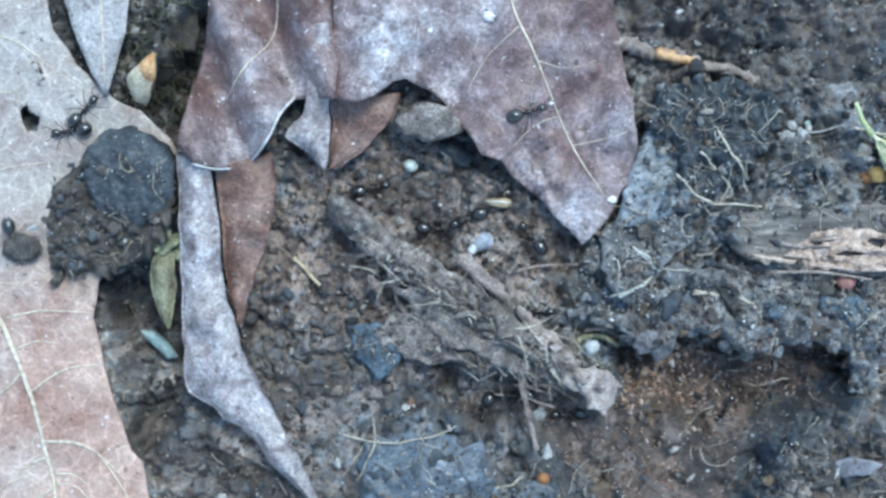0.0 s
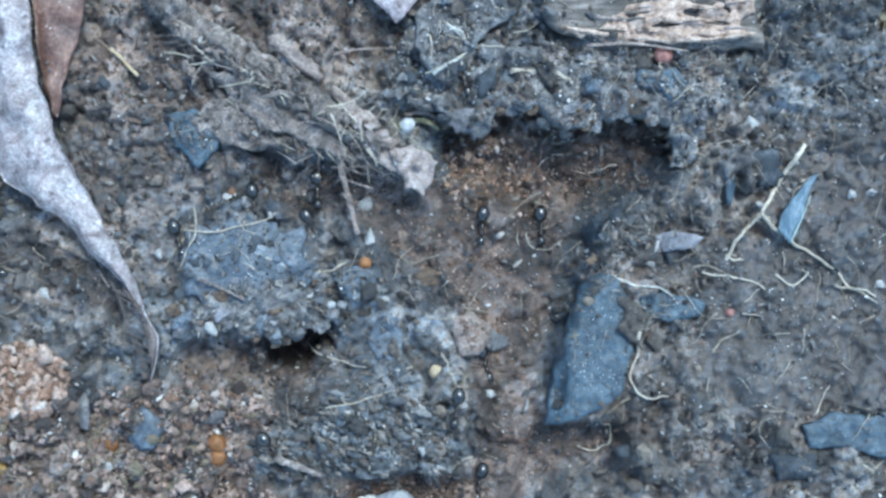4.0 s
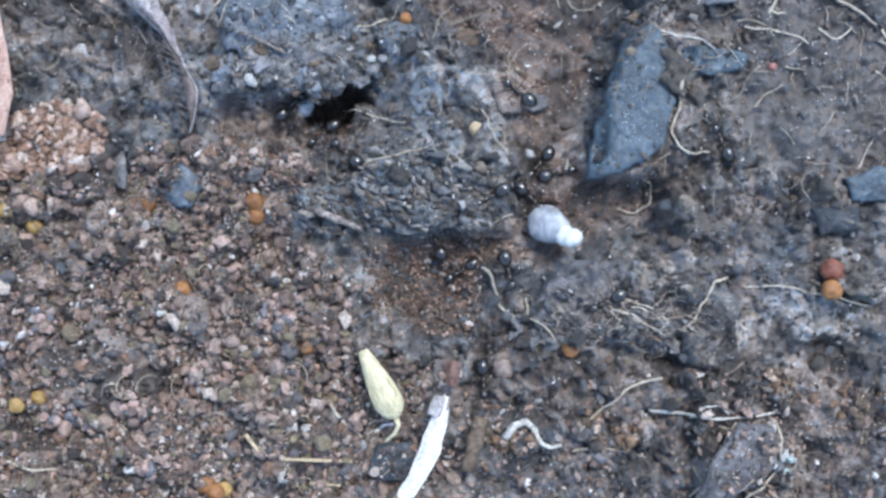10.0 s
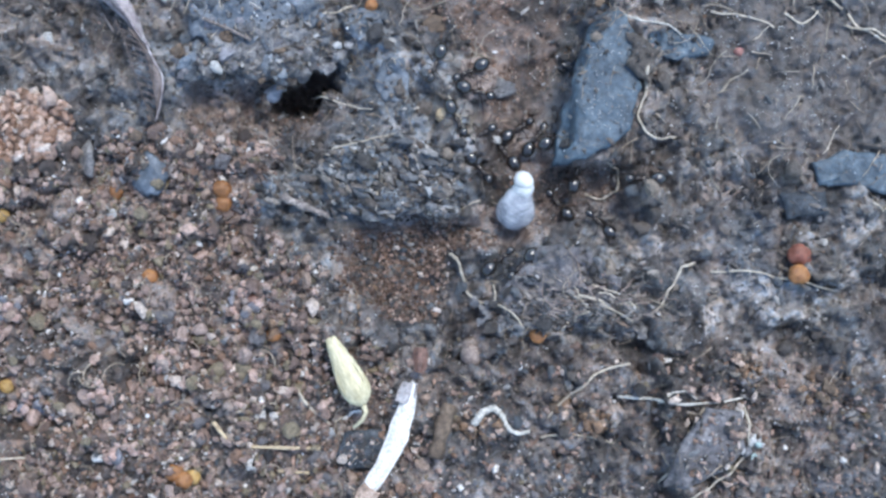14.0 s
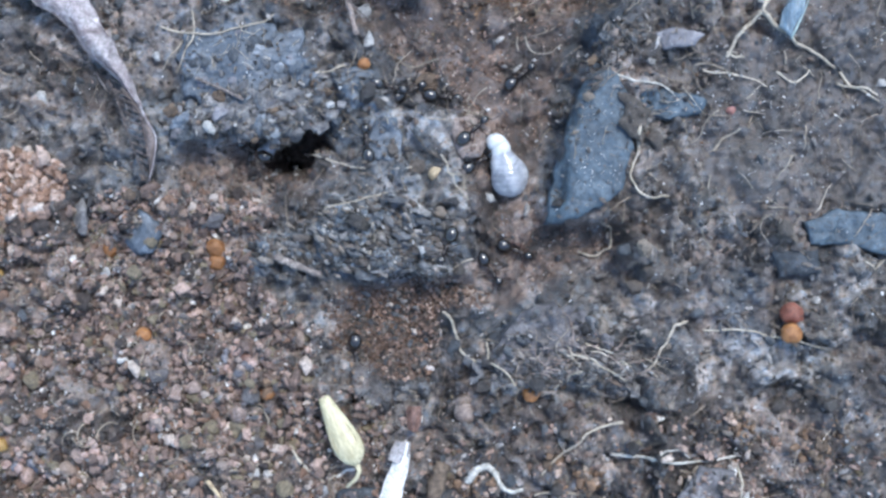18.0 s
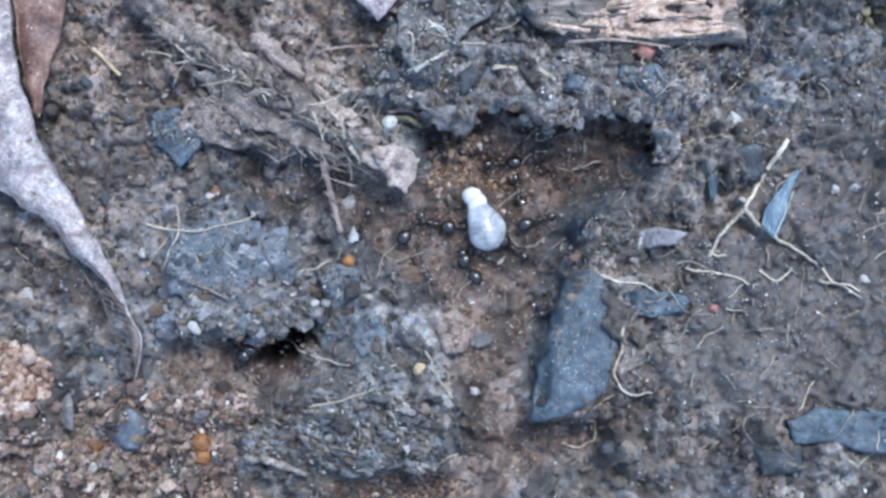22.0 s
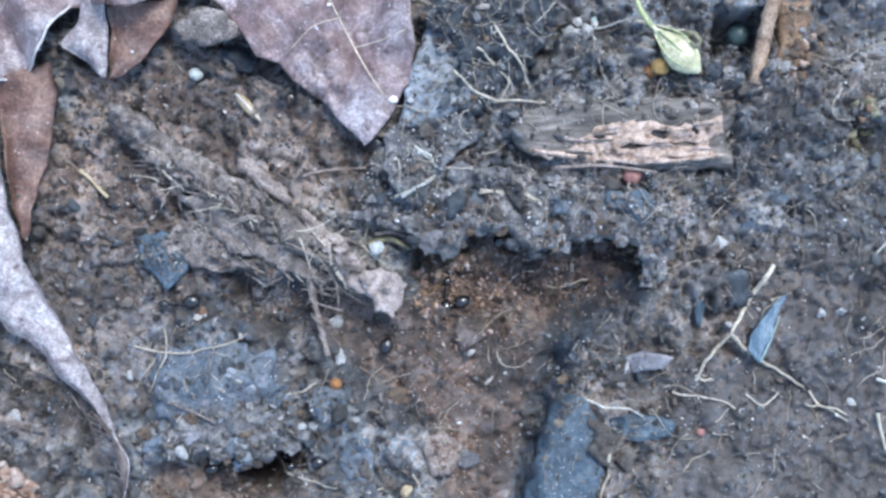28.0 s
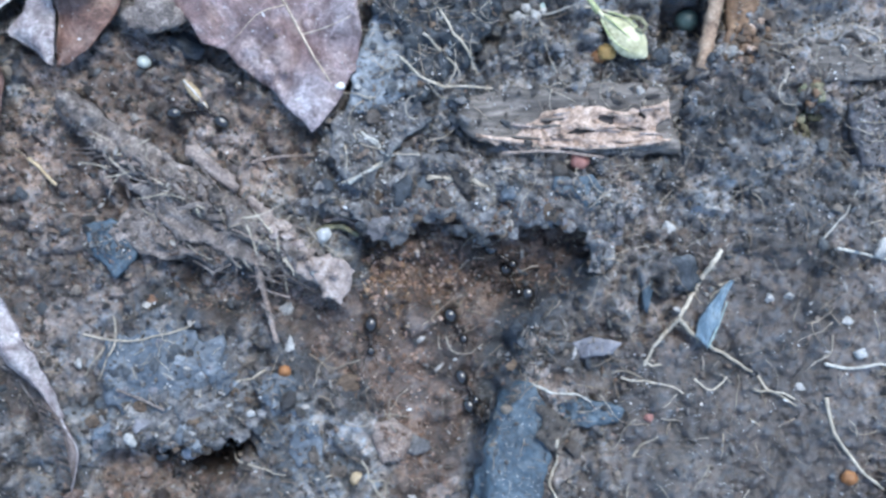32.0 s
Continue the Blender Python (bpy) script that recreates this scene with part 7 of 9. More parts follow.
bead(*(-12.44, -12.43), 0.72, ORANGE)
bead(*(-12.43, -13.47), 0.66, ORANGE)
bead(*(-20.24, -12.67), 0.58, ORANGE)
bead(*(-17.59, -18.63), 0.6, ORANGE)
bead(*(-28.20, -14.26), 0.62, AMBER)
bead(*(-28.78, -26.77), 0.62, AMBER)
bead(*(-27.67, -26.37), 0.58, AMBER)
bead(*(-15.76, -32.37), 0.72, ORANGE)
bead(*(-14.57, -32.76), 0.62, AMBER)
bead(*(-8.80, -22.69), 0.6, ORANGE)
bead(*(27.55, -17.05), 0.85, BRICK)
bead(*(27.35, -18.4), 0.8, ORANGE)
bead(*(-1.90, 0.37), 0.48, ORANGE)
bead(*(9.60, -22.60), 0.6, ORANGE)
bead(*(-10.13, -20.39), 0.6, RUST_LEAF)
bead(*(20.87, 22.38), 0.7, AMBER)
bead(*(20.33, 22.11), 0.55, ORANGE)
bead(*(37.38, -7.42), 0.6, ORANGE)
bead(*(18.88, 14.78), 0.7, RED)
bead(*(23.46, -3.05), 0.34, RED)
bead(*(-11.61, 5.46), 0.5, TAN_SAND)
bead(*(3.15, -7.33), 0.6, STRAW)
bead(*(-30.00, -13.13), 0.6, AMBER)
bead(*(-28.20, -14.32), 0.55, AMBER)
bead(*(-15.06, -32.86), 0.7, ORANGE)
bead(*(-24.02, -7.19), 0.6, BROWN_CLOD)
bead(*(-18.35, -8.76), 0.5, BROWN_CLOD)


def crumb_clump(x, y, r, count, seed, mats, label, name="soil_clump"):
    """A loose clump of crumbs stuck together, on the soil."""
    clump = thing(name, label, "soil clump", x, y, surface_at(x, y), group="crumb clumps")
    rng = random.Random(seed)
    for k in range(count):
        a, d = rng.uniform(0, 6.28), r * math.sqrt(rng.random())
        q = rng.uniform(0.18, 0.42) * (1.15 - 0.4 * d / r)
        u, v = d * math.cos(a), 0.8 * d * math.sin(a)
        z = surface_at(x + u, y + v) - surface_at(x, y) + q * 0.5 + 0.35 * max(0.0, 1 - d / r)
        part("crumb", moved(crag(q * 1.2, q, q * 0.85, seed * 40 + k, 4), u, v, max(z, -0.8), rng.uniform(0, 180), rng.uniform(-25, 25)), rng.choice(mats), clump)


RUSTY = "rusty orange-brown clump of soil crumbs"
for x, y, r, n in ((4.7, -29.3, 1.2, 16), (6.4, -29.2, 0.9, 10), (11.5, -27.4, 1.0, 13), (13.7, -28.7, 1.1, 14), (23.8, -24.6, 1.2, 15), (29.0, -26.4, 1.3, 15), (30.4, 22.3, 1.1, 12), (30.9, 23.4, 1.4, 20), (-8.9, -22.4, 0.8, 9)):
    crumb_clump(x, y, r, n, int(abs(x) * 3), (RUST_SOIL, RUST_SOIL, BROWN_CLOD, PALE_WOOD), RUSTY)
for x, y, r, n in ((-10.6, -20.6, 1.5, 22), (-11.2, -19.6, 0.9, 10), (-25.6, -27.8, 1.8, 24), (-20.7, -26.8, 1.2, 14), (-27.5, -21.0, 1.3, 14), (-16.4, -24.4, 1.1, 12), (-19.5, -31.0, 1.4, 16)):
    crumb_clump(x, y, r, n, int(abs(x) * 5), (PINK_CRUMB, PINK_CRUMB, PALE_BARK, LILAC_CLAY), "pale pinkish clump of crumbs among gravel")
for x, y, r, n in ((24.4, 22.0, 1.1, 16), (27.4, 21.8, 1.2, 18), (23.6, 23.6, 0.9, 12), (28.3, 26.6, 1.0, 12), (10.4, 17.7, 0.9, 14), (10.7, 19.1, 0.7, 9), (26.0, 19.6, 1.0, 14)):
    crumb_clump(x, y, r, n, int(abs(x) * 11), (DARK_CLOD, HUMUS, GREY_CLOD, BROWN_CLOD), "dark crumbly clump of mould on the bank")
single("berry", moved(blob(0.86, 0.84, 0.8, 0.02, 33, ICO3), 27.0, 25.0, float(near(27.0, 25.0)) + 0.7), TEAL_BERRY, "dark blue-green round berry in a dark gap of the soil", "berry")
crumb_clump(34.9, 19.4, 1.1, 14, 9, (OLIVE, MOSS, DARK_MOSS, RUST_SOIL), "olive mossy crumbs beside a small dark hole")
crumb_clump(35.1, 17.5, 1.3, 18, 5, (OLIVE, HUMUS, DARK_MOSS, RUST_SOIL), "olive mossy crumbs in a small dark hole")
for x, y, r, n in ((15.9, 25.4, 1.1, 13), (17.3, 22.8, 0.7, 7), (24.3, -30.3, 0.8, 8), (36.6, -19.4, 1.1, 12), (36.9, -15.7, 0.9, 9)):
    crumb_clump(x, y, r, n, int(abs(x) * 7), (WHITE_STONE, WHITE_STONE, TEAL, GREY_CLOD), "bluish-white mineral crumbs on dark soil")


def pebble(x, y, r, lift=0.0):
    r *= 0.9
    single("pebble", crag(r * 1.2, r, r * 0.75, int(r * 100 + abs(x) * 7), 8), WHITE_STONE, "small rounded whitish mineral pebble", "pebble", "white pebbles",
           at=(x, y, surface_at(x, y) + r * 0.45 + lift), rz=x * 47)


pebble(*(-12.40, -4.14), 0.5)
pebble(*(-2.13, 4.54), 0.65)
pebble(*(-1.59, 2.05), 0.7)
single("round_egg", blob(0.52, 0.48, 0.46, 0.05, 5, ICO3), EGG, "small round greenish-white egg on dark soil", "egg", at=(*(-11.79, 22.37), surface_at(*(-11.79, 22.37)) + 0.4))
pebble(*(24.93, 10.16), 0.6)
pebble(*(-24.76, -1.90), 0.5)
pebble(*(-16.20, -25.88), 0.4)
pebble(*(-20.32, -14.14), 0.42)
pebble(*(-16.49, 1.01), 0.35)
pebble(*(-11.86, 5.14), 0.45)
pebble(*(34.29, -1.14), 0.42)
pebble(*(2.18, -12.64), 0.5)
pebble(*(6.95, -8.91), 0.4)
pebble(*(-4.24, -2.59), 0.35)
pebble(*(24.38, -29.86), 0.5)
pebble(*(-21.05, -26.97), 0.55)
pebble(*(32.02, 5.17), 0.4)
pebble(*(33.31, 5.28), 0.42)
pebble(*(-37.61, 17.27), 0.4, 2.0)
pebble(*(-33.06, 14.27), 0.45, 2.0)
pebble(*(-24.54, -1.92), 0.5)
pebble(*(-16.50, 1.05), 0.4)
pebble(*(39.85, 8.51), 0.7)
pebble(*(37.38, 3.53), 0.5)
pebble(*(38.16, 1.31), 0.5)
pebble(*(29.49, -16.29), 0.55)
pebble(*(-5.64, -1.92), 0.3)
pebble(*(-4.70, -29.40), 0.3)
pebble(*(-4.72, -25.62), 0.3)
pebble(*(-29.92, -22.56), 0.4)
pebble(*(14.96, 24.95), 0.6)
pebble(*(9.93, 22.39), 0.4)
pebble(*(3.49, 20.04), 0.3)
x, y = (5.23, -24.18)
single("snail_shell", blob(0.9, 0.8, 0.6, 0.1, 77), PALE_BARK, "pale grey-brown rounded shell fragment", "shell", at=(x, y, g(x, y) + 0.4))
x, y = (1.64, -24.39)
single("curved_flake", ribbon([(-0.4, 0.9), (-0.7, 0.2), (-0.5, -0.8)], [(0.4, 0.8), (0.5, 0.0), (0.2, -0.9)], lambda s: 0.5, 0.5, 0.2, 14, 7), RUST_LEAF, "pinkish curved husk flake on gravel", "husk flake", at=(x, y, g(x, y)))
plate("leaf_scrap", [(4.20, -3.49), (5.60, -3.17), (6.99, -4.05), (6.87, -5.17), (6.19, -6.05), (4.87, -6.28), (4.32, -5.16)], 0.45, 0.3, PALE_BARK, "pale brown leaf scrap beside the trail", "leaf scrap", 0.1, 0.2, 75)
plate("leaf_scrap", [(19.40, -29.88), (21.18, -27.48), (23.57, -27.87), (23.78, -30.26), (22.40, -31.86), (19.61, -33.07), (18.22, -33.15)], 0.9, 0.3, MAUVE_SOIL, "dull brown papery leaf scrap on soil", "leaf scrap", 0.1, 0.2, 76)


# ---- loose grains over all ----
CLUMP_SPOT = [(-34.06, 22.81), (-32.92, 24.05), (-31.60, 24.48), (-30.09, 24.11), (-28.74, 23.25), (-27.90, 21.74), (-27.92, 19.31), (-28.73, 17.68), (-30.46, 17.15), (-32.37, 17.51), (-33.81, 18.69), (-34.45, 20.37)]
SEED_SPOT = [(-5.34, -22.04), (-3.55, -22.03), (-1.13, -27.20), (-1.52, -29.19), (-4.70, -29.60), (-4.32, -26.81)]
HUSK_SPOT = [(-0.31, -25.29), (1.88, -25.29), (1.68, -29.08), (-0.71, -33.94), (-2.71, -37.05), (-5.10, -37.05), (-1.11, -29.88)]
xs, ys = np.arange(-45, 44, 0.2), np.arange(-37, 37, 0.2)
FULL = surface_many(*np.meshgrid(xs, ys))
LEAFED = surface_many(*np.meshgrid(xs, ys), True)


def surface_quick(x, y, leaves=False):
    """The finished surface, from a grid, without or with the leaves."""
    z = LEAFED if leaves else FULL
    fx, fy = np.clip((np.asarray(x, float) + 45) / 0.2, 0, len(xs) - 1.001), np.clip((np.asarray(y, float) + 37) / 0.2, 0, len(ys) - 1.001)
    i, j = fx.astype(int), fy.astype(int)
    u, v = fx - i, fy - j
    return (z[j, i] * (1 - u) + z[j, i + 1] * u) * (1 - v) + (z[j + 1, i] * (1 - u) + z[j + 1, i + 1] * u) * v


def ring(x, y, r):
    return [(x + r * math.cos(k * 0.785), y + r * math.sin(k * 0.785)) for k in range(8)]


scatter("gravel", "mixed brown, grey and tan grit grains lying loose on soil",
        [(GRAVEL_ZONE, 7000, 0.16, 0.7), (LOW_RIGHT_ZONE, 550, 0.2, 0.7)], GRAVEL, 11, 0.28, ICO2, 0.08, 2.7, [(SEED_SPOT, 1), (HUSK_SPOT, 1), (BROWN_AREA, 0.7)], cuts=2)
scatter("fine_gravel", "fine grey and brown grit between larger grains", [(GRAVEL_ZONE, 7500, 0.1, 0.34), (LOW_RIGHT_ZONE, 1900, 0.1, 0.34), (None, 4200, 0.08, 0.28)], GRAVEL, 16, 0.2, shun=[(CLUMP_SPOT, 0.95)])
scatter("soil_crumbs", "dark grey crumbs of damp soil strewn over the ground", [(None, 9000, 0.13, 0.6), (MID_MOUND, 500, 0.12, 0.42), (GREY_MOUND, 420, 0.12, 0.42), (NEST_FLOOR, 380, 0.15, 0.55), (STEP_TRENCH, 150, 0.12, 0.42), (NEST_HOLLOW, 170, 0.12, 0.42), (LEFT_HOLE, 90, 0.1, 0.35)], CRUMB, 12, 0.1, ICO2, 0.6, 2.2, [(BROWN_AREA, 0.6), (SEED_SPOT, 1), (HUSK_SPOT, 1), (CLUMP_SPOT, 0.9)])
scatter("reddish_sand", "reddish-brown sand grains in the ant trail", [(CHANNEL, 4200, 0.07, 0.3), (CAVITY, 2200, 0.08, 0.36), (NEST_HOLLOW, 1800, 0.08, 0.4), (NEST_FLOOR, 1000, 0.1, 0.5), (TRAIL_RED, 1200, 0.07, 0.34), (TWIG_HOLLOW, 900, 0.08, 0.3), (TWIG_BROWN, 2600, 0.07, 0.28), (LEFT_HOLE, 600, 0.08, 0.3)], RED_SAND, 13)
scatter("rust_sand", "patches of rusty orange sand grains", [(ring(*(5.85, -29.35), 1.8), 60, 0.1, 0.4), (ring(*(11.82, -28.33), 1.3), 40, 0.1, 0.35), (ring(*(13.82, -28.79), 1.2), 40, 0.1, 0.35), (ring(*(24.16, -24.88), 1.3), 40, 0.1, 0.35), (ring(*(30.18, -26.29), 1.8), 60, 0.1, 0.45), (ring(*(-2.76, -20.43), 1.8), 60, 0.1, 0.4), (ring(*(30.34, -26.44), 2.0), 60, 0.1, 0.45), (ring(*(6.4, 5.4), 3.0), 300, 0.1, 0.36), (CAVITY_HEAP, 170, 0.16, 0.46), (ring(*(8.69, 0.14), 1.2), 40, 0.08, 0.28), (ring(*(30.56, 22.22), 2.0), 50, 0.1, 0.35), (ring(*(35.13, 16.77), 1.3), 30, 0.1, 0.35), (None, 160, 0.08, 0.26)], RUST_SAND, 18, 0.05, shun=[(CLUMP_SPOT, 1)])
scatter("tan_sand", "heap of coarse tan and orange sand grains", [(TAN_PILE, 620, 0.25, 0.95), (LOW_RIGHT_ZONE, 160, 0.12, 0.42), (GRAVEL_ZONE, 500, 0.12, 0.45), (CAVITY_TAN, 280, 0.08, 0.32), (CAVITY_HEAP, 110, 0.16, 0.42), (NEST_FLOOR, 220, 0.1, 0.38), (TRAIL_RED, 160, 0.08, 0.3)], TAN_SAND, 14, 0.0, ICO2, 0.1, cuts=3)
scatter("fine_crumbs", "fine dark crumbs and dust over the soil", [(None, 21000, 0.07, 0.25), (DRY[0], 1100, 0.06, 0.2), (DRY[2], 1500, 0.06, 0.22), (HUMP_A, 500, 0.08, 0.28), (HUMP_B, 500, 0.08, 0.28)], CRUMB, 17, 0.1, shun=[(BROWN_AREA, 0.5), (CLUMP_SPOT, 0.8)], even=0.45)
# mineral grains, whose white colour also stands in for glints on wet crumbs
scatter("quartz_specks", "tiny white mineral specks and painted glints in the soil", [(None, 6500, 0.05, 0.14), (None, 1300, 0.1, 0.27), (ring(*(3.66, 16.03), 4.5), 320, 0.06, 0.22), (LEDGES[0][0], 210, 0.07, 0.3), (ring(13.8, -5.8, 3.2), 160, 0.06, 0.15), (ring(26.0, -4.0, 7.0), 300, 0.05, 0.14), (GRAVEL_ZONE, 700, 0.07, 0.22), (UPPER_BANK, 1900, 0.06, 0.2), (LEAVES[1][0], 160, 0.04, 0.13, 1), (LEAVES[2][0], 260, 0.04, 0.14, 1), (LEAVES[0][0], 120, 0.04, 0.1, 1)], GRAIN_GLINTS, 15, -0.9, shun=[(HUMP_A, 0.8), (HUMP_B, 0.6)], even=0.3)


def build_litter(zones):
    """Flat crumbs of rotted plant matter; zones: (polygon or None, number, shortest, longest, heading or None)."""
    rng = np.random.default_rng(41)
    rows = []
    for poly, count, lo, hi, head in zones:
        if poly is None:
            x, y = rng.uniform(-44, 43, count), rng.uniform(-36, 36, count)
            keep = rng.random(count) < np.where(inside(x, y, CHANNEL) > 0, 0.3, 1.0) * np.where(inside(x, y, SEED_SPOT) > 0, 0, 1) * np.where(inside(x, y, HUSK_SPOT) > 0, 0, 1) * np.where(inside(x, y, CLUMP_SPOT) > 0, 0.2, 1)
        else:
            px, py = [p[0] for p in poly], [p[1] for p in poly]
            x, y = rng.uniform(min(px), max(px), count), rng.uniform(min(py), max(py), count)
            keep = inside(x, y, poly) + 1.5 * value_noise(x, y, 2, 5) > 0
        keep &= rng.random(count) > 0.92 * smoothness(x, y)
        x, y = x[keep], y[keep]
        ln = lo * (hi / lo) ** rng.beta(1.1, 2.2, len(x))
        yaw = rng.uniform(0, 6.28, len(x)) if head is None else radians(head) + 0.35 * rng.standard_normal(len(x))
        rows.append(np.stack([x, y, surface_quick(x, y), ln, ln * rng.uniform(0.12, 0.55, len(x)), yaw], 1))
    q = np.concatenate(rows)
    n = len(q)
    box = np.array([(-0.5, -0.35, 0), (0.0, -0.5, 0.06), (0.5, -0.25, 0), (0.45, 0.3, 0), (-0.05, 0.5, 0.06), (-0.5, 0.3, 0)])
    box = np.concatenate([box + [0, 0, 0.04], box - [0, 0, 0.04]])
    v = box[None] * (1 + 0.2 * rng.standard_normal((n, 12, 1)).clip(-1, 1)) * np.stack([q[:, 3], q[:, 4], np.maximum(q[:, 3], 0.35)], 1)[:, None]
    rx, ry = rng.normal(0, 0.35, (n, 1)), rng.normal(0, 0.25, (n, 1))
    vx, vy, vz = v[..., 0], v[..., 1], v[..., 2]
    vy, vz = vy * np.cos(rx) - vz * np.sin(rx), vy * np.sin(rx) + vz * np.cos(rx)
    vx, vz = vx * np.cos(ry) + vz * np.sin(ry), vz * np.cos(ry) - vx * np.sin(ry)
    c, s = np.cos(q[:, 5])[:, None], np.sin(q[:, 5])[:, None]
    co = np.stack([q[:, :1] + vx * c - vy * s, q[:, 1:2] + vx * s + vy * c, q[:, 2:3] + vz + 0.1], -1)
    side = [(k, k + 6, (k + 1) % 6 + 6, (k + 1) % 6) for k in range(6)]
    quads = np.array([(0, 1, 4, 5), (1, 2, 3, 4), (11, 10, 7, 6), (10, 9, 8, 7)] + side)
    idx = (quads[None] + (np.arange(n) * 12)[:, None, None]).reshape(-1, 4)
    me = bpy.data.meshes.new("plant_litter")
    me.vertices.add(n * 12)
    me.vertices.foreach_set("co", (co * MM).ravel())
    me.loops.add(idx.size)
    me.loops.foreach_set("vertex_index", idx.ravel())
    me.polygons.add(len(idx))
    me.polygons.foreach_set("loop_start", np.arange(0, idx.size, 4))
    me.update(calc_edges=True)
    me.materials.append(LITTER)
    return tagged(new("plant_litter", me), "flat grey and brown crumbs of rotted plant litter", "plant litter", kind="stuff")


build_litter([(None, 9000, 0.2, 1.0, None), (MID_MOUND, 500, 0.5, 2.2, -25), (GREY_MOUND, 260, 0.25, 0.9, None), (UPPER_BANK, 2200, 0.2, 1.0, None), *((p, 420, 0.2, 1.1, None) for p, _ in LEDGES), (LOW_CLUMP, 300, 0.4, 1.8, -15), (STEP_TRENCH, 110, 0.2, 0.9, 70), (NEST_HOLLOW, 170, 0.25, 1.2, -20), (TWIG_BROWN, 900, 0.2, 1.0, -35), (GRAVEL_ZONE, 1500, 0.2, 0.9, None)])


def build_tangle():
    """Paler, longer root threads on the bank above the cavity."""
    rng = random.Random(22)
    parts = []
    while len(parts) < 190:
        x, y = rng.uniform(0, 42), rng.uniform(-14, 27)
        if float(inside(x, y, UPPER_BANK)) < 0 and rng.random() < 0.75:
            continue
        if max(float(inside(x, y, HUMP_A)), float(inside(x, y, HUMP_B))) > 0 and rng.random() < 0.85:
            continue
        a, n, bend = rng.uniform(0, 6.28), rng.randint(3, 8), rng.uniform(-0.25, 0.25)
        pts = []
        for k in range(n):
            pts.append((x, y))
            a += bend + rng.uniform(-0.5, 0.5)
            x, y = x + 0.5 * math.cos(a), y + 0.5 * math.sin(a)
        z = surface_quick(np.array([p[0] for p in pts]), np.array([p[1] for p in pts]))
        z = np.maximum(z, z.mean()) + rng.uniform(0.1, 0.3)
        parts.append(tube([(p[0], p[1], q) for p, q in zip(pts, z)], rng.choice((0.03, 0.04, 0.06)), 4, 0.5))
    for _ in range(60):
        x, y, a, r = rng.uniform(-14.5, -6), rng.uniform(-4, 3.2), rng.gauss(1.57, 0.7), rng.uniform(0.4, 1.3)
        pts = [(x + r * q * math.cos(a), y + r * q * math.sin(a)) for q in (0, 0.35, 0.7, 1.0)]
        z = surface_quick(np.array([p[0] for p in pts]), np.array([p[1] for p in pts]))
        parts.append(tube([(p[0], p[1], q + 0.06) for p, q in zip(pts, np.maximum(z, z.mean()))], 0.028, 4, 0.6))
    single("root_tangle", joined(parts), THREAD, "pale tangled root threads on the dark bank", "root threads", kind="stuff")


build_tangle()


def build_fibres():
    rng = random.Random(21)
    parts = []
    for i in range(2800):
        x, y = (rng.uniform(-43, 42), rng.uniform(-35, 35)) if i % 3 else (rng.uniform(-5, 42), rng.uniform(-8, 30))
        if rng.random() < 0.72 and max(float(inside(x, y, p)) for p in (CHANNEL, NEST_FLOOR, GRAVEL_ZONE)) > 0:
            continue
        if rng.random() < 0.9 * float(smoothness(x, y)):
            continue
        a, n = rng.uniform(0, 6.28), rng.randint(2, 6)
        pts, bend, lift = [], rng.uniform(-0.3, 0.3), rng.uniform(0.05, 0.25)
        for k in range(n):
            pts.append((x, y))
            a += bend + rng.uniform(-0.25, 0.25)
            x, y = x + 0.45 * math.cos(a), y + 0.45 * math.sin(a)
        z = surface_quick(np.array([p[0] for p in pts]), np.array([p[1] for p in pts]))
        z = np.maximum(z, z.mean()) + lift
        parts.append(tube([(p[0], p[1], q) for p, q in zip(pts, z)], rng.choice((0.02, 0.025, 0.03, 0.045)), 4, 0.5))
    for i in range(270):
        x, y, a, r = rng.uniform(-31, 6), rng.uniform(-34, -11), rng.uniform(0, 6.28), rng.uniform(0.35, 1.0)
        if float(inside(x, y, GRAVEL_ZONE)) < 0:
            continue
        arc = [(x + r * math.cos(a + 0.28 * k), y + r * math.sin(a + 0.28 * k)) for k in range(rng.randint(5, 10))]
        z = surface_quick(np.array([p[0] for p in arc]), np.array([p[1] for p in arc]))
        parts.append(tube([(p[0], p[1], q) for p, q in zip(arc, np.maximum(z, z.mean()) + rng.uniform(0.3, 0.55))], rng.choice((0.035, 0.045, 0.06)), 4, 0.6))
    geo = joined(parts)
    return single("root_hairs", geo, FIBRE, "fine tan root hairs and plant fibres tangled in the soil", "root hairs", kind="stuff")


build_fibres()


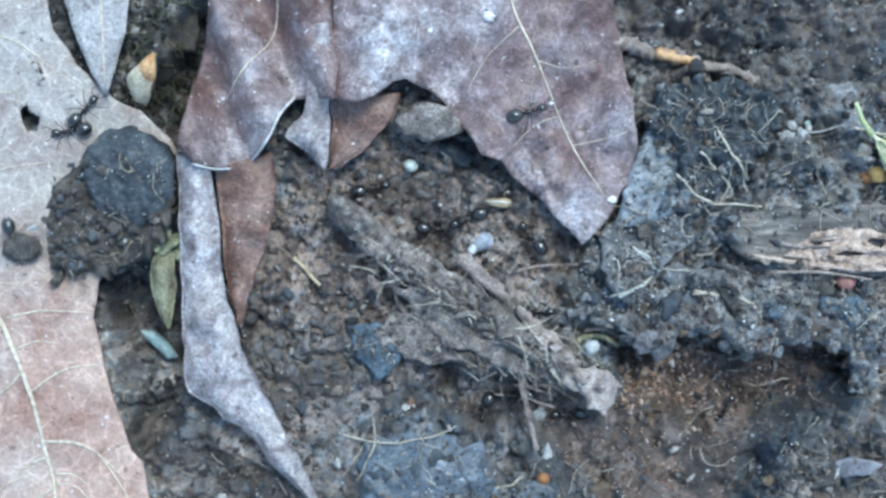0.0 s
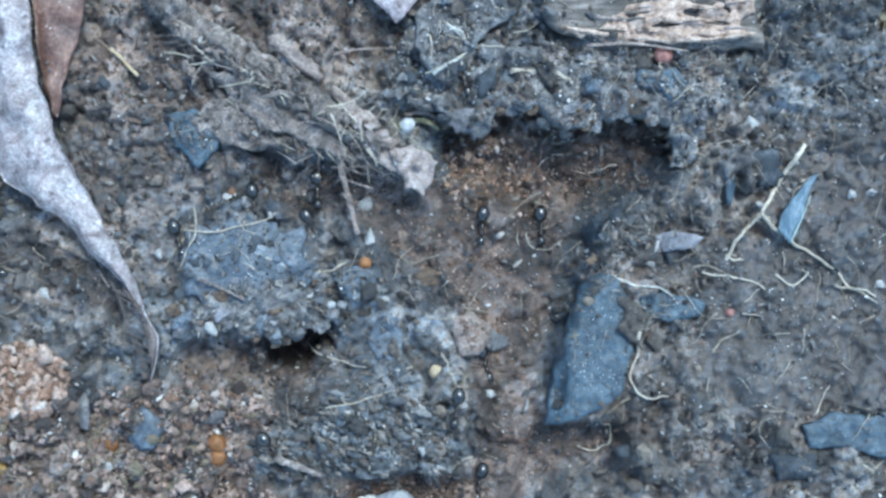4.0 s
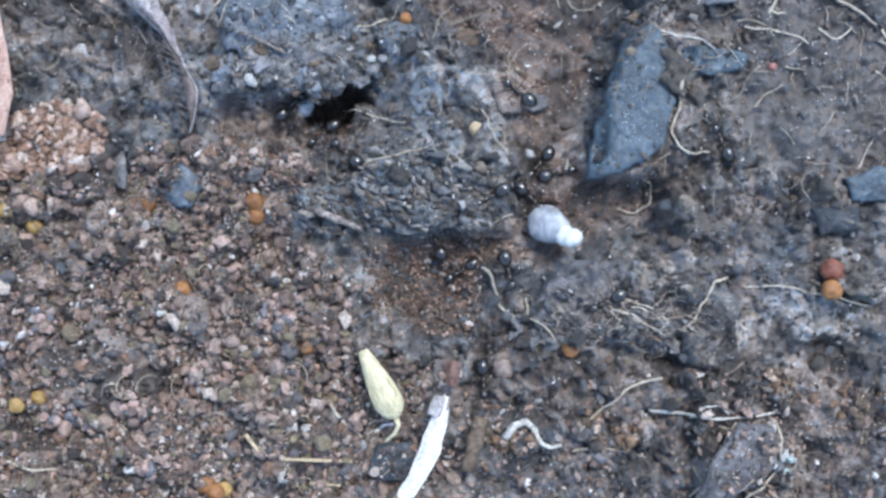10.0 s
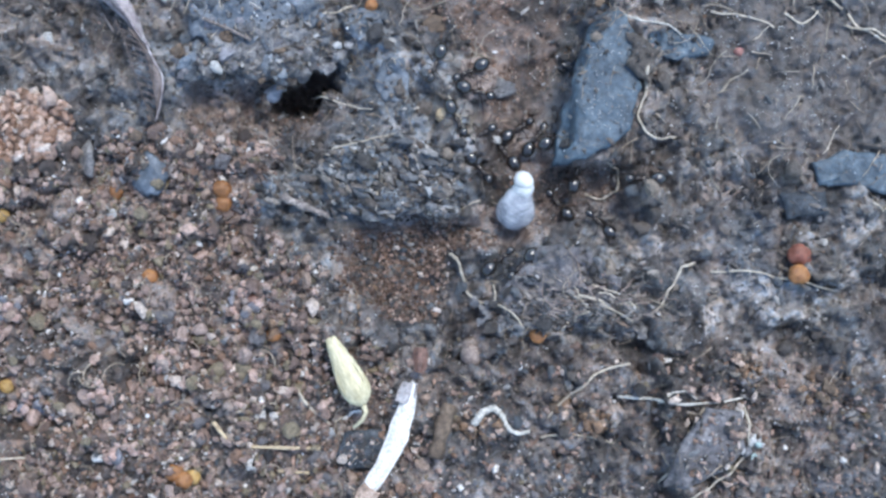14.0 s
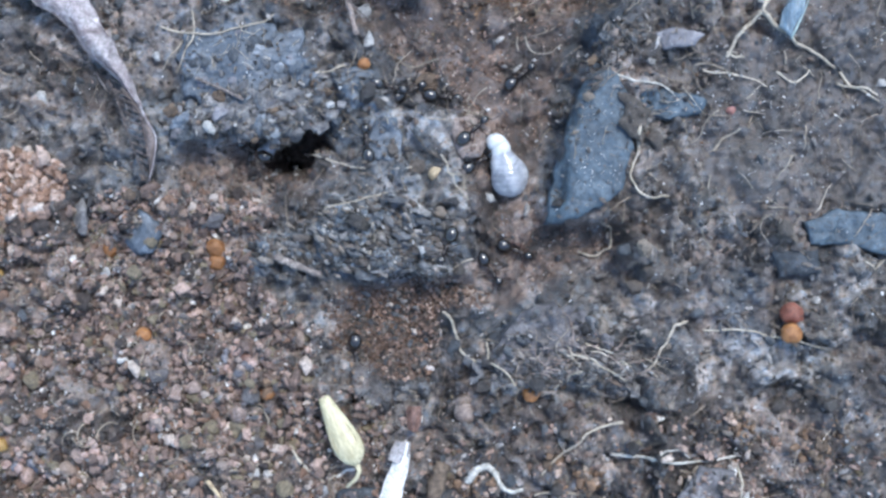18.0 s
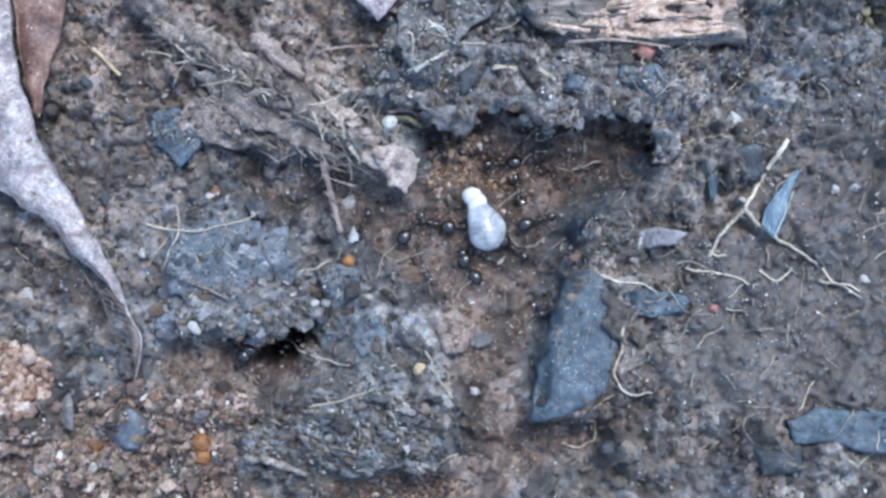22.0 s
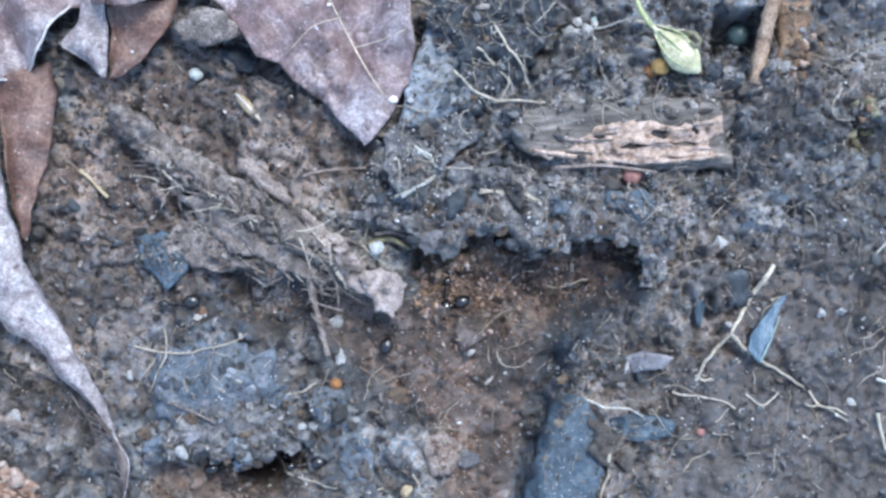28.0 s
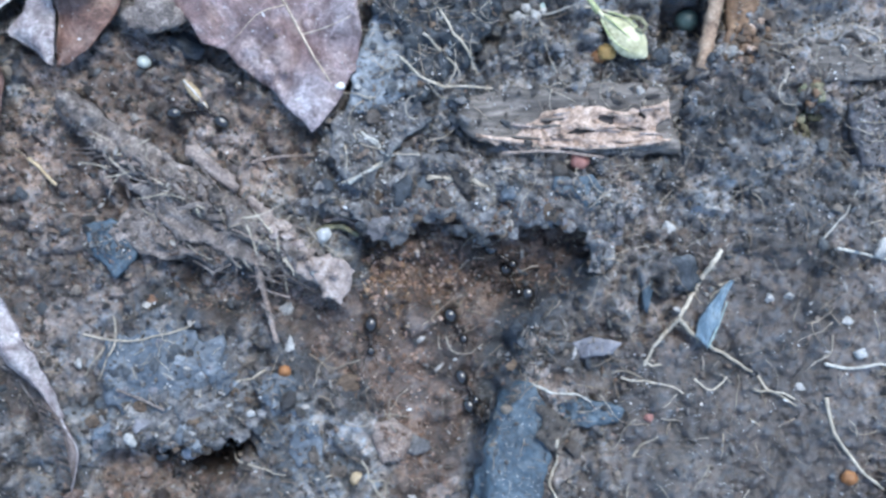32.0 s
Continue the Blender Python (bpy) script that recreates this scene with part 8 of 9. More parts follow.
def loose_stones(name, mat, count, zone, lo, hi, seed, base):
    """Larger grains that lie on top, each an object under the ground."""
    rng = random.Random(seed)
    soil = bpy.data.objects["ground"]
    shapes = []
    for k in range(10):
        v = np.array(base[0]) * np.array([1, rng.uniform(0.65, 0.95), rng.uniform(0.55, 0.8)])
        for _ in range(8):
            n = np.array([rng.gauss(0, 1) for _ in range(3)])
            n /= np.linalg.norm(n)
            v = v - np.maximum(0, v @ n - rng.uniform(0.28, 0.72))[:, None] * n
        v = v * (1 + 0.12 * np.array([[rng.uniform(-1, 1)] for _ in v]))
        shapes.append(mesh(name, v.tolist(), base[1], mat, k % 3 == 0))
    px, py = [p[0] for p in zone], [p[1] for p in zone]
    made = 0
    while made < count:
        x, y = rng.uniform(max(-44, min(px)), min(43, max(px))), rng.uniform(max(-36, min(py)), min(36, max(py)))
        if float(inside(x, y, zone)) < 0 or value_noise(x, y, 3.5, seed) < -0.2 or max(float(inside(x, y, p)) for p in (SEED_SPOT, HUSK_SPOT, BROWN_AREA)) > -0.2 or float(smoothness(x, y)) > 0.35:
            continue
        r = lo + (hi - lo) * rng.betavariate(1.3, 2.5)
        ob = new(name, shapes[made % 10])
        ob.parent = soil
        ob.matrix_basis = pose(x * MM, y * MM, (float(surface_quick(x, y)) + r * 0.4) * MM, rng.uniform(-30, 30), rng.uniform(-30, 30), rng.uniform(0, 360)) @ Matrix.Diagonal((r, r, r, 1))
        made += 1


loose_stones("stone", STONE_ONE, 300, GRAVEL_ZONE, 0.35, 0.95, 31, ICO2)
loose_stones("soil_lump", LUMP_ONE, 260, [(-42, 30), (41, 30), (41, -34), (-10, -34), (-10, -5), (-42, 0)], 0.35, 0.95, 32, ICO2)


# ---- what moves: ants, the grub, a small larva, a husk ----
def build_ant():
    ant = thing("ant", "small glossy black ant walking over the soil", "ant", group="ants of the trail")
    part("gaster", moved(blob(0.62, 0.49, 0.46, 0.03, 1), -1.0, 0, 0.47), BLACK_ANT, ant, "glossy round black abdomen")
    part("petiole", moved(blob(0.12, 0.09, 0.15, 0.03, 2, ICO1), -0.36, 0, 0.36), ANT_BROWN, ant)
    part("thorax", joined([moved(blob(0.4, 0.15, 0.16, 0.04, 3), 0.0, 0, 0.42), moved(blob(0.27, 0.17, 0.18, 0.04, 4), 0.4, 0, 0.45)]), ANT_BROWN, ant, "slim brown-black thorax")
    head = part("head", moved(blob(0.34, 0.3, 0.25, 0.04, 5), 0.95, 0, 0.44), BLACK_ANT, ant)
    legs = []
    for side in (-1, 1):
        for k, (x0, dx) in enumerate(((0.35, 0.75), (0.15, 0.0), (-0.05, -0.75))):
            pts = [(x0, 0.15 * side, 0.4), (x0 + dx * 0.45, 0.55 * side, 0.75), (x0 + dx * 0.9, 0.95 * side, 0.3), (x0 + dx * 1.15, 1.15 * side, 0.0)]
            legs.append(part("leg", tube(pts, 0.034, 5, 0.5), ANT_BROWN, ant))
        part("antenna", tube([(1.1, 0.12 * side, 0.5), (1.4, 0.42 * side, 0.75), (1.85, 0.5 * side, 0.4)], 0.034, 5, 0.7), ANT_BROWN, head)
        part("mandible", tube([(1.15, 0.1 * side, 0.36), (1.32, 0.13 * side, 0.33), (1.42, 0.03 * side, 0.33)], 0.045, 5, 0.4), ANT_BROWN, head)
    return ant


ANTS = [build_ant()]
for k in range(15):
    ANTS.append(copy_thing(ANTS[0], pose(0, 0, 0)))


def build_grub(name, label, scale):
    """A teardrop body with ring grooves that narrows to a neck, and a chalky knob of a front end, bent aside."""
    grub = thing(name, label, "larva")
    n, sides = 72, 28
    verts, faces = [], []
    prof = [(0, 0.0), (0.02, 0.42), (0.06, 0.74), (0.14, 1.06), (0.26, 1.28), (0.4, 1.37), (0.55, 1.33), (0.68, 1.19), (0.78, 1.0), (0.86, 0.83), (0.93, 0.74), (1.0, 0.6)]
    at = np.linspace(0, 1, n + 1)
    rad = np.interp(at, *zip(*prof))
    rad = np.convolve(np.pad(rad, 3, mode="edge"), np.ones(7) / 7, "valid")
    rad[0] = 0.05
    for i, u in enumerate(at):
        x, bend = -2.5 + 3.6 * u, 0.62 * max(0.0, u - 0.45) ** 1.6 / 0.55 ** 1.6
        groove = 1 - 0.024 * (1 - abs(math.sin(math.pi * u * 9)) ** 0.6)
        for k in range(sides):
            a = 2 * math.pi * k / sides
            r = rad[i] * groove * (1 + 0.025 * math.sin(3 * a + 9 * u))
            verts.append((x * scale, (bend + r * math.cos(a)) * scale, 0.88 * r * math.sin(a) * scale))
        if i:
            b = (i - 1) * sides
            faces += [(b + k, b + (k + 1) % sides, b + sides + (k + 1) % sides, b + sides + k)[::-1] for k in range(sides)]
    faces += [tuple(range(sides)), tuple(range(n * sides, (n + 1) * sides))[::-1]]
    part("body", (verts, faces), GRUB_BODY, grub, "greyish translucent ringed body")
    part("head", joined([moved(blob(0.64 * scale, 0.72 * scale, 0.66 * scale, 0.03, 20, ICO3), 1.5 * scale, 0.86 * scale, 0.05),
                         moved(blob(0.78 * scale, 0.74 * scale, 0.7 * scale, 0.04, 21, ICO3), 0.95 * scale, 0.56 * scale, 0.02)]), GRUB_HEAD, grub, "milky white rounded front end")
    for x, y in ((0.85, 1.1), (0.42, 1.12), (0.0, 1.22)):
        part("leg", tube([(x * scale, (y - 0.25) * scale, 0.1 * scale), (x * scale, (y + 0.12) * scale, 0.16 * scale), ((x + 0.1) * scale, (y + 0.4) * scale, -0.05 * scale)], 0.1 * scale, 6, 0.35), BUD_CREAM if scale < 0.5 else GRUB_LEG, grub, "short brownish stubby leg")
    return grub


GRUB = build_grub("grub", "fat milky-white ringed beetle grub dragged by black ants", 1.0)
LARVA = build_grub("larva", "small pale greenish-white larva carried by ants", 0.44)


def build_husk():
    h = thing("seed_husk", "small pointed straw-yellow seed husk lying on soil", "husk")
    part("shell", moved(hull(2.7, 0.75, 0.5, belly=0.45), -1.35, 0, 0.1), STRAW, h)
    part("ridge", tube([(-1.2, 0, 0.55), (-0.3, 0.05, 0.66), (0.6, 0.03, 0.6), (1.3, 0, 0.4)], 0.07, 5, 0.6), CREAM, h)
    return h


HUSK = build_husk()


def steady(x, y):
    """Height at which a small body rests: a little smoothed ground."""
    q = np.array([-0.5, 0, 0.5])
    a, b = np.meshgrid(x + q, y + q)
    z = surface_quick(a.ravel(), b.ravel(), True)
    return float(max(z.mean(), z[4] - 0.15))


def ant_walk(ant, stops):
    """Rows for an ant along its stops (seconds, x, y): it heads where it goes and follows the ground."""
    rows, last = [], None
    fine = []
    for (t0, x0, y0), (t1, x1, y1) in zip(stops, stops[1:]):
        n = 4 if t1 - t0 < 1.5 else 10
        far = math.hypot(x1 - x0, y1 - y0)
        side = 0.12 * far * math.sin(t0 * 7 + x0)
        for k in range(n):
            s = k / n
            w = math.sin(math.pi * s) * side / max(far, 0.01)
            fine.append((t0 + (t1 - t0) * s, x0 + (x1 - x0) * s - (y1 - y0) * w, y0 + (y1 - y0) * s + (x1 - x0) * w))
    fine.append(stops[-1])
    turn = 0.0
    for i, (t, x, y) in enumerate(fine):
        nx, ny = fine[min(i + 1, len(fine) - 1)][1:]
        if math.hypot(nx - x, ny - y) > 0.12:
            want = math.degrees(math.atan2(ny - y, nx - x))
            d = (want - (last if last is not None else want) + 180) % 360 - 180
            turn = (last if last is not None else want) + max(-75, min(75, d))
        last = turn
        rows.append((t, pose(x * MM, y * MM, (steady(x, y) + 0.02) * MM, 0, 0, turn)))
    walk(ant, rows)


def leg_walk(ant, phase):
    """The six legs swing by turns, three and three."""
    legs = [c for c in ant.children if c.name.startswith("leg")]
    for i, leg in enumerate(legs):
        sign = 1 if (i + (i > 2)) % 2 else -1
        walk(leg, [(0.5 * k, pose(0, 0, 0, 0, 0, sign * (13 if (k + phase) % 2 else -13))) for k in range(65)])


def floor_at(x, y):
    q = np.array([-1.4, -0.7, 0, 0.7, 1.4])
    a, b = np.meshgrid(x + q, y + q)
    return float(np.percentile(near(a.ravel(), b.ravel()), 65))


def grub_rows(stops, lift):
    """Rows from seconds, x, y, heading and how far the front is raised."""
    return [(t, pose(x * MM, y * MM, (floor_at(x, y) + lift + 0.9 * lift * math.sin(radians(up))) * MM, 0, -up, turn)) for t, x, y, turn, up in stops]


def motions():
    ant_walk(ANTS[0], [(0, 1.2, 7.7), (1, 6.0, 10.8), (2, 6.0, 10.8), (3, 4.9, -3.0), (6, 7.4, -15.1), (7, 7.1, -13.5), (8, 11.1, -15.6), (9, 21.5, -17.1), (10, 20.0, -8.2), (11, 18.6, 0.6), (12, 17.1, 9.5), (13, 16.8, 10.9), (14, 16.9, -11.8), (17, 16.8, 10.9), (18, 16.8, 10.9), (19, 16.8, 10.9), (20, 10.4, 2.9), (21, 9.9, 1.7), (22, 9.8, 1.2), (23, 15.4, -4.4), (24, 12.3, -4.0), (25, 12.6, 5.0), (26, 12.8, 10.9), (29, 12.8, 10.9), (30, 19.0, 6.2), (31, 15.2, 6.8), (32, 15.7, 4.6)])
    ant_walk(ANTS[1], [(0, 0.0, 4.7), (1, -5.8, 4.2), (2, -4.6, 5.0), (3, 4.8, -4.1), (6, 0.8, -20.6), (7, 3.3, -16.9), (8, 7.5, -17.5), (9, 9.6, -15.6), (10, 5.4, -17.3), (11, 12.6, -17.7), (12, 12.7, -16.0), (13, 13.2, -16.1), (14, 14.1, -14.8), (17, -6.8, -4.9), (18, -0.1, -1.2), (19, 5.0, -2.8), (20, 2.6, -2.8), (21, -6.2, -4.8), (22, -1.0, 2.9), (23, 5.0, 9.6), (24, 3.8, 4.4), (25, 1.2, 3.4), (26, 0.5, -0.2), (29, -8.0, -5.7), (30, -8.0, -5.7), (31, -8.0, -5.7), (32, -8.0, -5.7)])
    ant_walk(ANTS[2], [(0, -4.0, 6.0), (1, -15.7, 8.9), (2, -18.4, -0.2), (3, -16.8, 13.7), (6, -3.2, -17.8), (7, -1.7, -15.9), (8, 0.2, -15.6), (9, 0.8, -15.2), (10, 0.3, -15.1), (11, 0.2, -14.0), (12, 1.9, -14.8), (13, 1.1, -15.1), (14, 7.5, -9.8), (17, -8.0, -5.7), (18, -1.7, -5.1), (19, -6.8, -4.9), (20, 0.2, -1.0), (21, -0.3, 3.2), (22, 2.6, 2.8), (23, 6.0, 10.8), (24, 7.2, 3.2), (25, 4.2, 4.4), (26, 6.0, 10.8), (29, 6.0, 10.8), (30, 6.0, 10.8), (31, 3.4, 7.5), (32, 4.1, 2.5)])
    ant_walk(ANTS[3], [(0, -6.1, 4.7), (1, -10.9, -7.8), (2, -10.0, -5.5), (3, -13.9, -7.8), (6, -0.8, -25.2), (7, -7.2, -24.7), (8, -7.4, -23.5), (9, -1.2, -16.6), (10, -6.0, -9.0), (11, -8.0, -5.7), (12, -7.3, -6.4), (13, -8.0, -5.7), (14, 5.5, -5.7), (17, 5.5, -6.1), (18, 5.8, -4.2), (19, 8.4, -1.6), (20, 8.6, -0.3), (21, 6.6, 8.5), (22, 6.2, 2.8), (23, 6.3, 5.2), (24, 8.0, 0.6), (25, 3.3, 1.2), (26, 1.9, 0.4), (29, 2.9, 5.4), (30, 1.5, 2.3), (31, 5.7, 10.2), (32, -6.8, 18.5)])
    ant_walk(ANTS[4], [(0, 11.7, 5.1), (1, 12.8, 10.9), (2, 13.3, 7.5), (3, 6.5, -11.5), (6, 3.1, -22.4), (7, 5.7, -22.0), (8, 4.6, -21.2), (9, 10.8, -25.1), (10, 3.7, -25.0), (11, 11.0, -24.1), (12, 7.3, -19.0), (13, 3.8, -15.9), (14, 7.1, -17.4), (17, 4.3, -14.4), (18, 7.0, -14.1), (19, 5.0, -15.3), (20, -1.8, -9.4), (21, -6.8, -4.9), (22, -6.8, -4.9), (23, -6.8, -4.9), (24, 4.3, -13.0), (25, -3.0, -7.7), (26, -6.8, -4.9), (29, -6.8, -4.9), (30, -6.8, -4.9), (31, -6.8, -4.9), (32, -6.8, -4.9)])
    ant_walk(ANTS[5], [(0, -14.5, 20.7), (1, -11.9, 22.4), (2, -13.9, 20.2), (3, -12.7, 13.3), (6, -1.4, -21.4), (7, 0.7, -21.3), (8, 0.4, -23.1), (9, 3.6, -19.4), (10, 2.1, -17.3), (11, 2.6, -19.8), (12, -0.1, -19.6), (13, -3.9, -11.4), (14, 5.7, -8.7), (17, 6.7, -8.3), (18, 6.2, -6.4), (19, 8.6, -7.6), (20, 7.8, -5.5), (21, 7.1, -2.8), (22, 6.8, 1.2), (23, 9.9, 9.7), (24, 8.6, 4.4), (25, 8.0, 5.2), (26, 10.4, 11.2), (29, 10.4, 11.2), (30, 10.4, 11.2), (31, 7.2, 6.5), (32, 11.8, -3.2)])
    ant_walk(ANTS[6], [(0, -3.7, 26.0), (1, -0.9, 26.4), (2, -0.9, 26.4), (3, -0.9, 26.4), (6, 4.7, -15.0), (7, 6.3, -14.9), (8, 5.9, -14.5), (9, 9.1, -13.5), (10, 9.0, -10.3), (11, 10.8, -12.0), (12, 8.9, -9.4), (13, 9.7, -7.6), (14, 11.1, -8.8), (17, 12.3, -5.1), (18, 8.1, -7.2), (19, 9.4, -7.2), (20, 11.0, -3.3), (21, 12.2, 5.6), (22, 10.3, 5.4), (23, 10.4, 11.2), (24, 10.4, 11.2), (25, 10.2, 8.4), (26, 8.8, 7.6), (29, 4.5, 5.2), (30, 11.9, 10.3), (31, 12.8, 10.9), (32, 14.4, 6.4)])
    ant_walk(ANTS[7], [(0, -3.1, 17.5), (1, -5.0, 19.6), (2, -4.6, 17.1), (3, -9.5, 17.1), (6, -0.8, -18.3), (7, 0.3, -14.3), (8, 3.3, -16.3), (9, 7.0, -13.8), (10, 4.1, -12.1), (11, 3.6, -13.4), (12, 4.7, -12.6), (13, 5.7, -14.9), (14, 8.5, -17.8), (17, -10.0, -5.5), (18, -10.0, -5.5), (19, -10.0, -5.5), (20, -10.0, -5.5), (21, -10.0, -5.5), (22, -10.0, -5.5), (23, -10.0, -5.5), (24, -10.0, -5.5), (25, -10.0, -5.5), (26, -9.3, -5.5), (29, -10.0, -5.5), (30, -10.0, -5.5), (31, -10.0, -5.5), (32, -10.0, -5.5)])
    ant_walk(ANTS[8], [(0, -34.6, 25.6), (0.4, -34.0, 26.3), (1, -37.3, 31.2), (2, -37.3, 31.2), (3, -37.3, 31.2), (6, -37.3, 31.2), (7, -37.3, 31.2), (8, -37.3, 31.2), (9, -37.3, 31.2), (10, -37.3, 31.2), (11, -37.3, 31.2), (12, -37.3, 31.2), (13, -37.3, 31.2), (14, 2.6, -3.9), (17, -6.8, -8.9), (18, -8.0, -5.7), (19, -8.0, -5.7), (20, -8.0, -5.7), (21, -8.0, -5.7), (22, -8.0, -5.7), (23, -8.0, -5.7), (24, -8.0, -5.7), (25, -3.6, 4.5), (26, -11.6, 6.7), (29, -13.8, 6.1), (30, -11.0, -2.4), (31, -10.0, -5.5), (32, -10.0, -5.5)])
    ant_walk(ANTS[9], [(0, -35.6, 24.1), (0.5, -37.2, 24.3), (1, -37.3, 31.2), (2, -37.3, 31.2), (3, -37.3, 31.2), (6, -37.3, 31.2), (7, -37.3, 31.2), (8, -37.3, 31.2), (9, -14.8, -8.1), (10, -10.0, -5.5), (11, -10.0, -5.5), (12, -10.0, -5.5), (13, -9.9, -8.2), (14, 4.1, -7.7), (17, -0.0, -14.2), (18, -2.6, -20.1), (19, -1.0, -25.7), (20, -3.5, -17.0), (21, -6.8, -8.7), (22, -10.0, -5.5), (23, -10.0, -5.5), (24, -12.9, -6.3), (25, -11.5, -6.1), (26, -10.0, -5.5), (29, -10.0, -5.5), (30, -10.0, -5.5), (31, -10.0, -5.5), (32, -10.0, -5.5)])
    ant_walk(ANTS[10], [(0, -39.4, 16.4), (1, -28.4, -3.1), (2, -35.3, 2.7), (3, -38.4, 5.3), (6, -15.0, -17.2), (7, -4.5, -16.9), (8, -10.8, -8.6), (9, -7.2, -6.5), (10, -7.8, -7.6), (11, -12.1, -12.6), (12, -0.9, -21.1), (13, -4.0, -12.7), (14, 5.7, -11.0), (17, 3.9, -12.5), (18, 3.8, -12.5), (19, 3.2, -17.9), (20, -2.3, -10.8), (21, -6.8, -4.9), (22, -6.8, -4.9), (23, -6.8, -4.9), (24, 7.1, -4.2), (25, 6.5, -5.2), (26, -2.5, -5.5), (29, -6.8, -4.9), (30, -6.8, -4.9), (31, -6.8, -4.9), (32, -6.8, -4.9)])
    ant_walk(ANTS[11], [(0, -7.7, 18.6), (1, -9.7, 16.8), (2, -8.6, 25.8), (3, -8.2, 29.5), (6, -8.2, 29.5), (7, -8.2, 29.5), (8, -8.2, 29.5), (9, 6.1, -1.7), (10, 6.0, 7.3), (11, 6.0, 10.8), (12, 6.0, 10.8), (13, 6.0, 10.8), (14, 4.9, -4.3), (17, 1.3, -5.1), (18, 3.7, -1.8), (19, 7.2, -1.2), (20, 4.2, -3.0), (21, 4.3, -3.0), (22, 6.6, 0.0), (23, 1.8, -2.7), (24, 6.7, -1.4), (25, 5.9, -1.2), (26, 3.9, -1.6), (29, 6.0, 10.8), (30, 6.0, 10.8), (31, 5.0, 8.5), (32, 10.3, 3.2)])
    ant_walk(ANTS[12], [(0, -9.8, 17.9), (1, -9.8, 17.9), (2, -8.6, 26.8), (3, -5.0, 30.3), (6, 3.7, -1.6), (7, 6.8, -4.9), (8, 6.3, -4.7), (9, 6.5, -5.0), (10, 6.0, -4.7), (11, 6.2, -4.6), (12, 2.5, -2.8), (13, 6.3, -6.2), (14, 8.5, -8.1), (17, 10.3, -4.1), (18, 9.2, -0.2), (19, 10.2, -0.6), (20, 10.4, -0.9), (21, 12.5, -0.2), (22, 11.6, 3.2), (23, 13.5, 0.8), (24, 10.0, 1.0), (25, 5.3, -0.0), (26, 2.3, -2.0), (29, -8.0, -5.7), (30, -8.0, -5.7), (31, -8.0, -5.7), (32, -8.0, -5.7)])
    ant_walk(ANTS[13], [(0, -2.6, 12.2), (1, -2.5, 12.2), (2, -2.5, 12.1), (3, -4.2, 16.2), (6, 0.7, -14.6), (7, 0.2, -12.3), (8, 2.3, -14.5), (9, 7.2, -11.2), (10, 7.0, -12.1), (11, 7.8, -11.6), (12, 8.5, -9.8), (13, 7.3, -11.1), (14, 12.5, -11.2), (17, 12.8, 10.9), (18, 12.8, 10.9), (19, 12.8, 10.9), (20, 7.4, 6.1), (21, 9.9, 7.4), (22, 9.0, 7.4), (23, 9.1, 7.4), (24, 9.4, 3.2), (25, 6.6, 2.8), (26, 8.6, 11.5), (29, 8.8, 12.4), (30, 8.8, 12.4), (31, 6.2, 7.7), (32, 11.1, -1.2)])
    ant_walk(ANTS[14], [(0, 6.0, 10.8), (1, 2.1, 13.6), (2, 8.8, 12.4), (3, 8.8, 12.4), (6, 10.3, -15.7), (7, 7.7, -15.9), (8, 12.9, -19.8), (9, 19.2, -24.8), (10, 12.0, -19.3), (11, 14.6, -23.7), (12, 7.8, -17.8), (13, 10.1, -16.1), (14, 11.3, -13.4), (17, -6.8, -4.9), (18, 1.3, -1.4), (19, 5.9, -0.8), (20, 4.3, 5.3), (21, 6.0, 10.8), (22, 4.2, 3.0), (23, 8.2, 11.1), (24, 8.8, 12.4), (25, 6.6, 5.2), (26, 8.8, 12.4), (29, 8.8, 12.4), (30, 8.8, 12.4), (31, 8.8, 12.4), (32, 13.6, 8.2)])
    ant_walk(ANTS[15], [(0, 10.4, 11.2), (1, 10.4, 11.2), (2, 10.4, 11.2), (3, 10.4, 11.2), (6, 11.1, -13.7), (7, 7.5, -11.1), (8, 7.7, -13.9), (9, 9.1, -7.7), (10, 7.6, -9.7), (11, 7.8, -10.0), (12, 5.9, -5.2), (13, 6.7, -8.4), (14, 9.7, -8.8), (17, 11.5, -7.3), (18, 8.8, -12.7), (19, 9.4, -10.4), (20, 0.8, -7.5), (21, -8.0, -5.7), (22, -8.0, -5.7), (23, -8.0, -5.7), (24, -6.8, -4.9), (25, -1.8, 5.4), (26, 5.6, 10.5), (29, 6.0, 10.8), (30, 3.4, 9.5), (31, -10.7, 19.0), (32, -8.4, 18.7)])
    for k in range(8):
        leg_walk(ANTS[k], k)
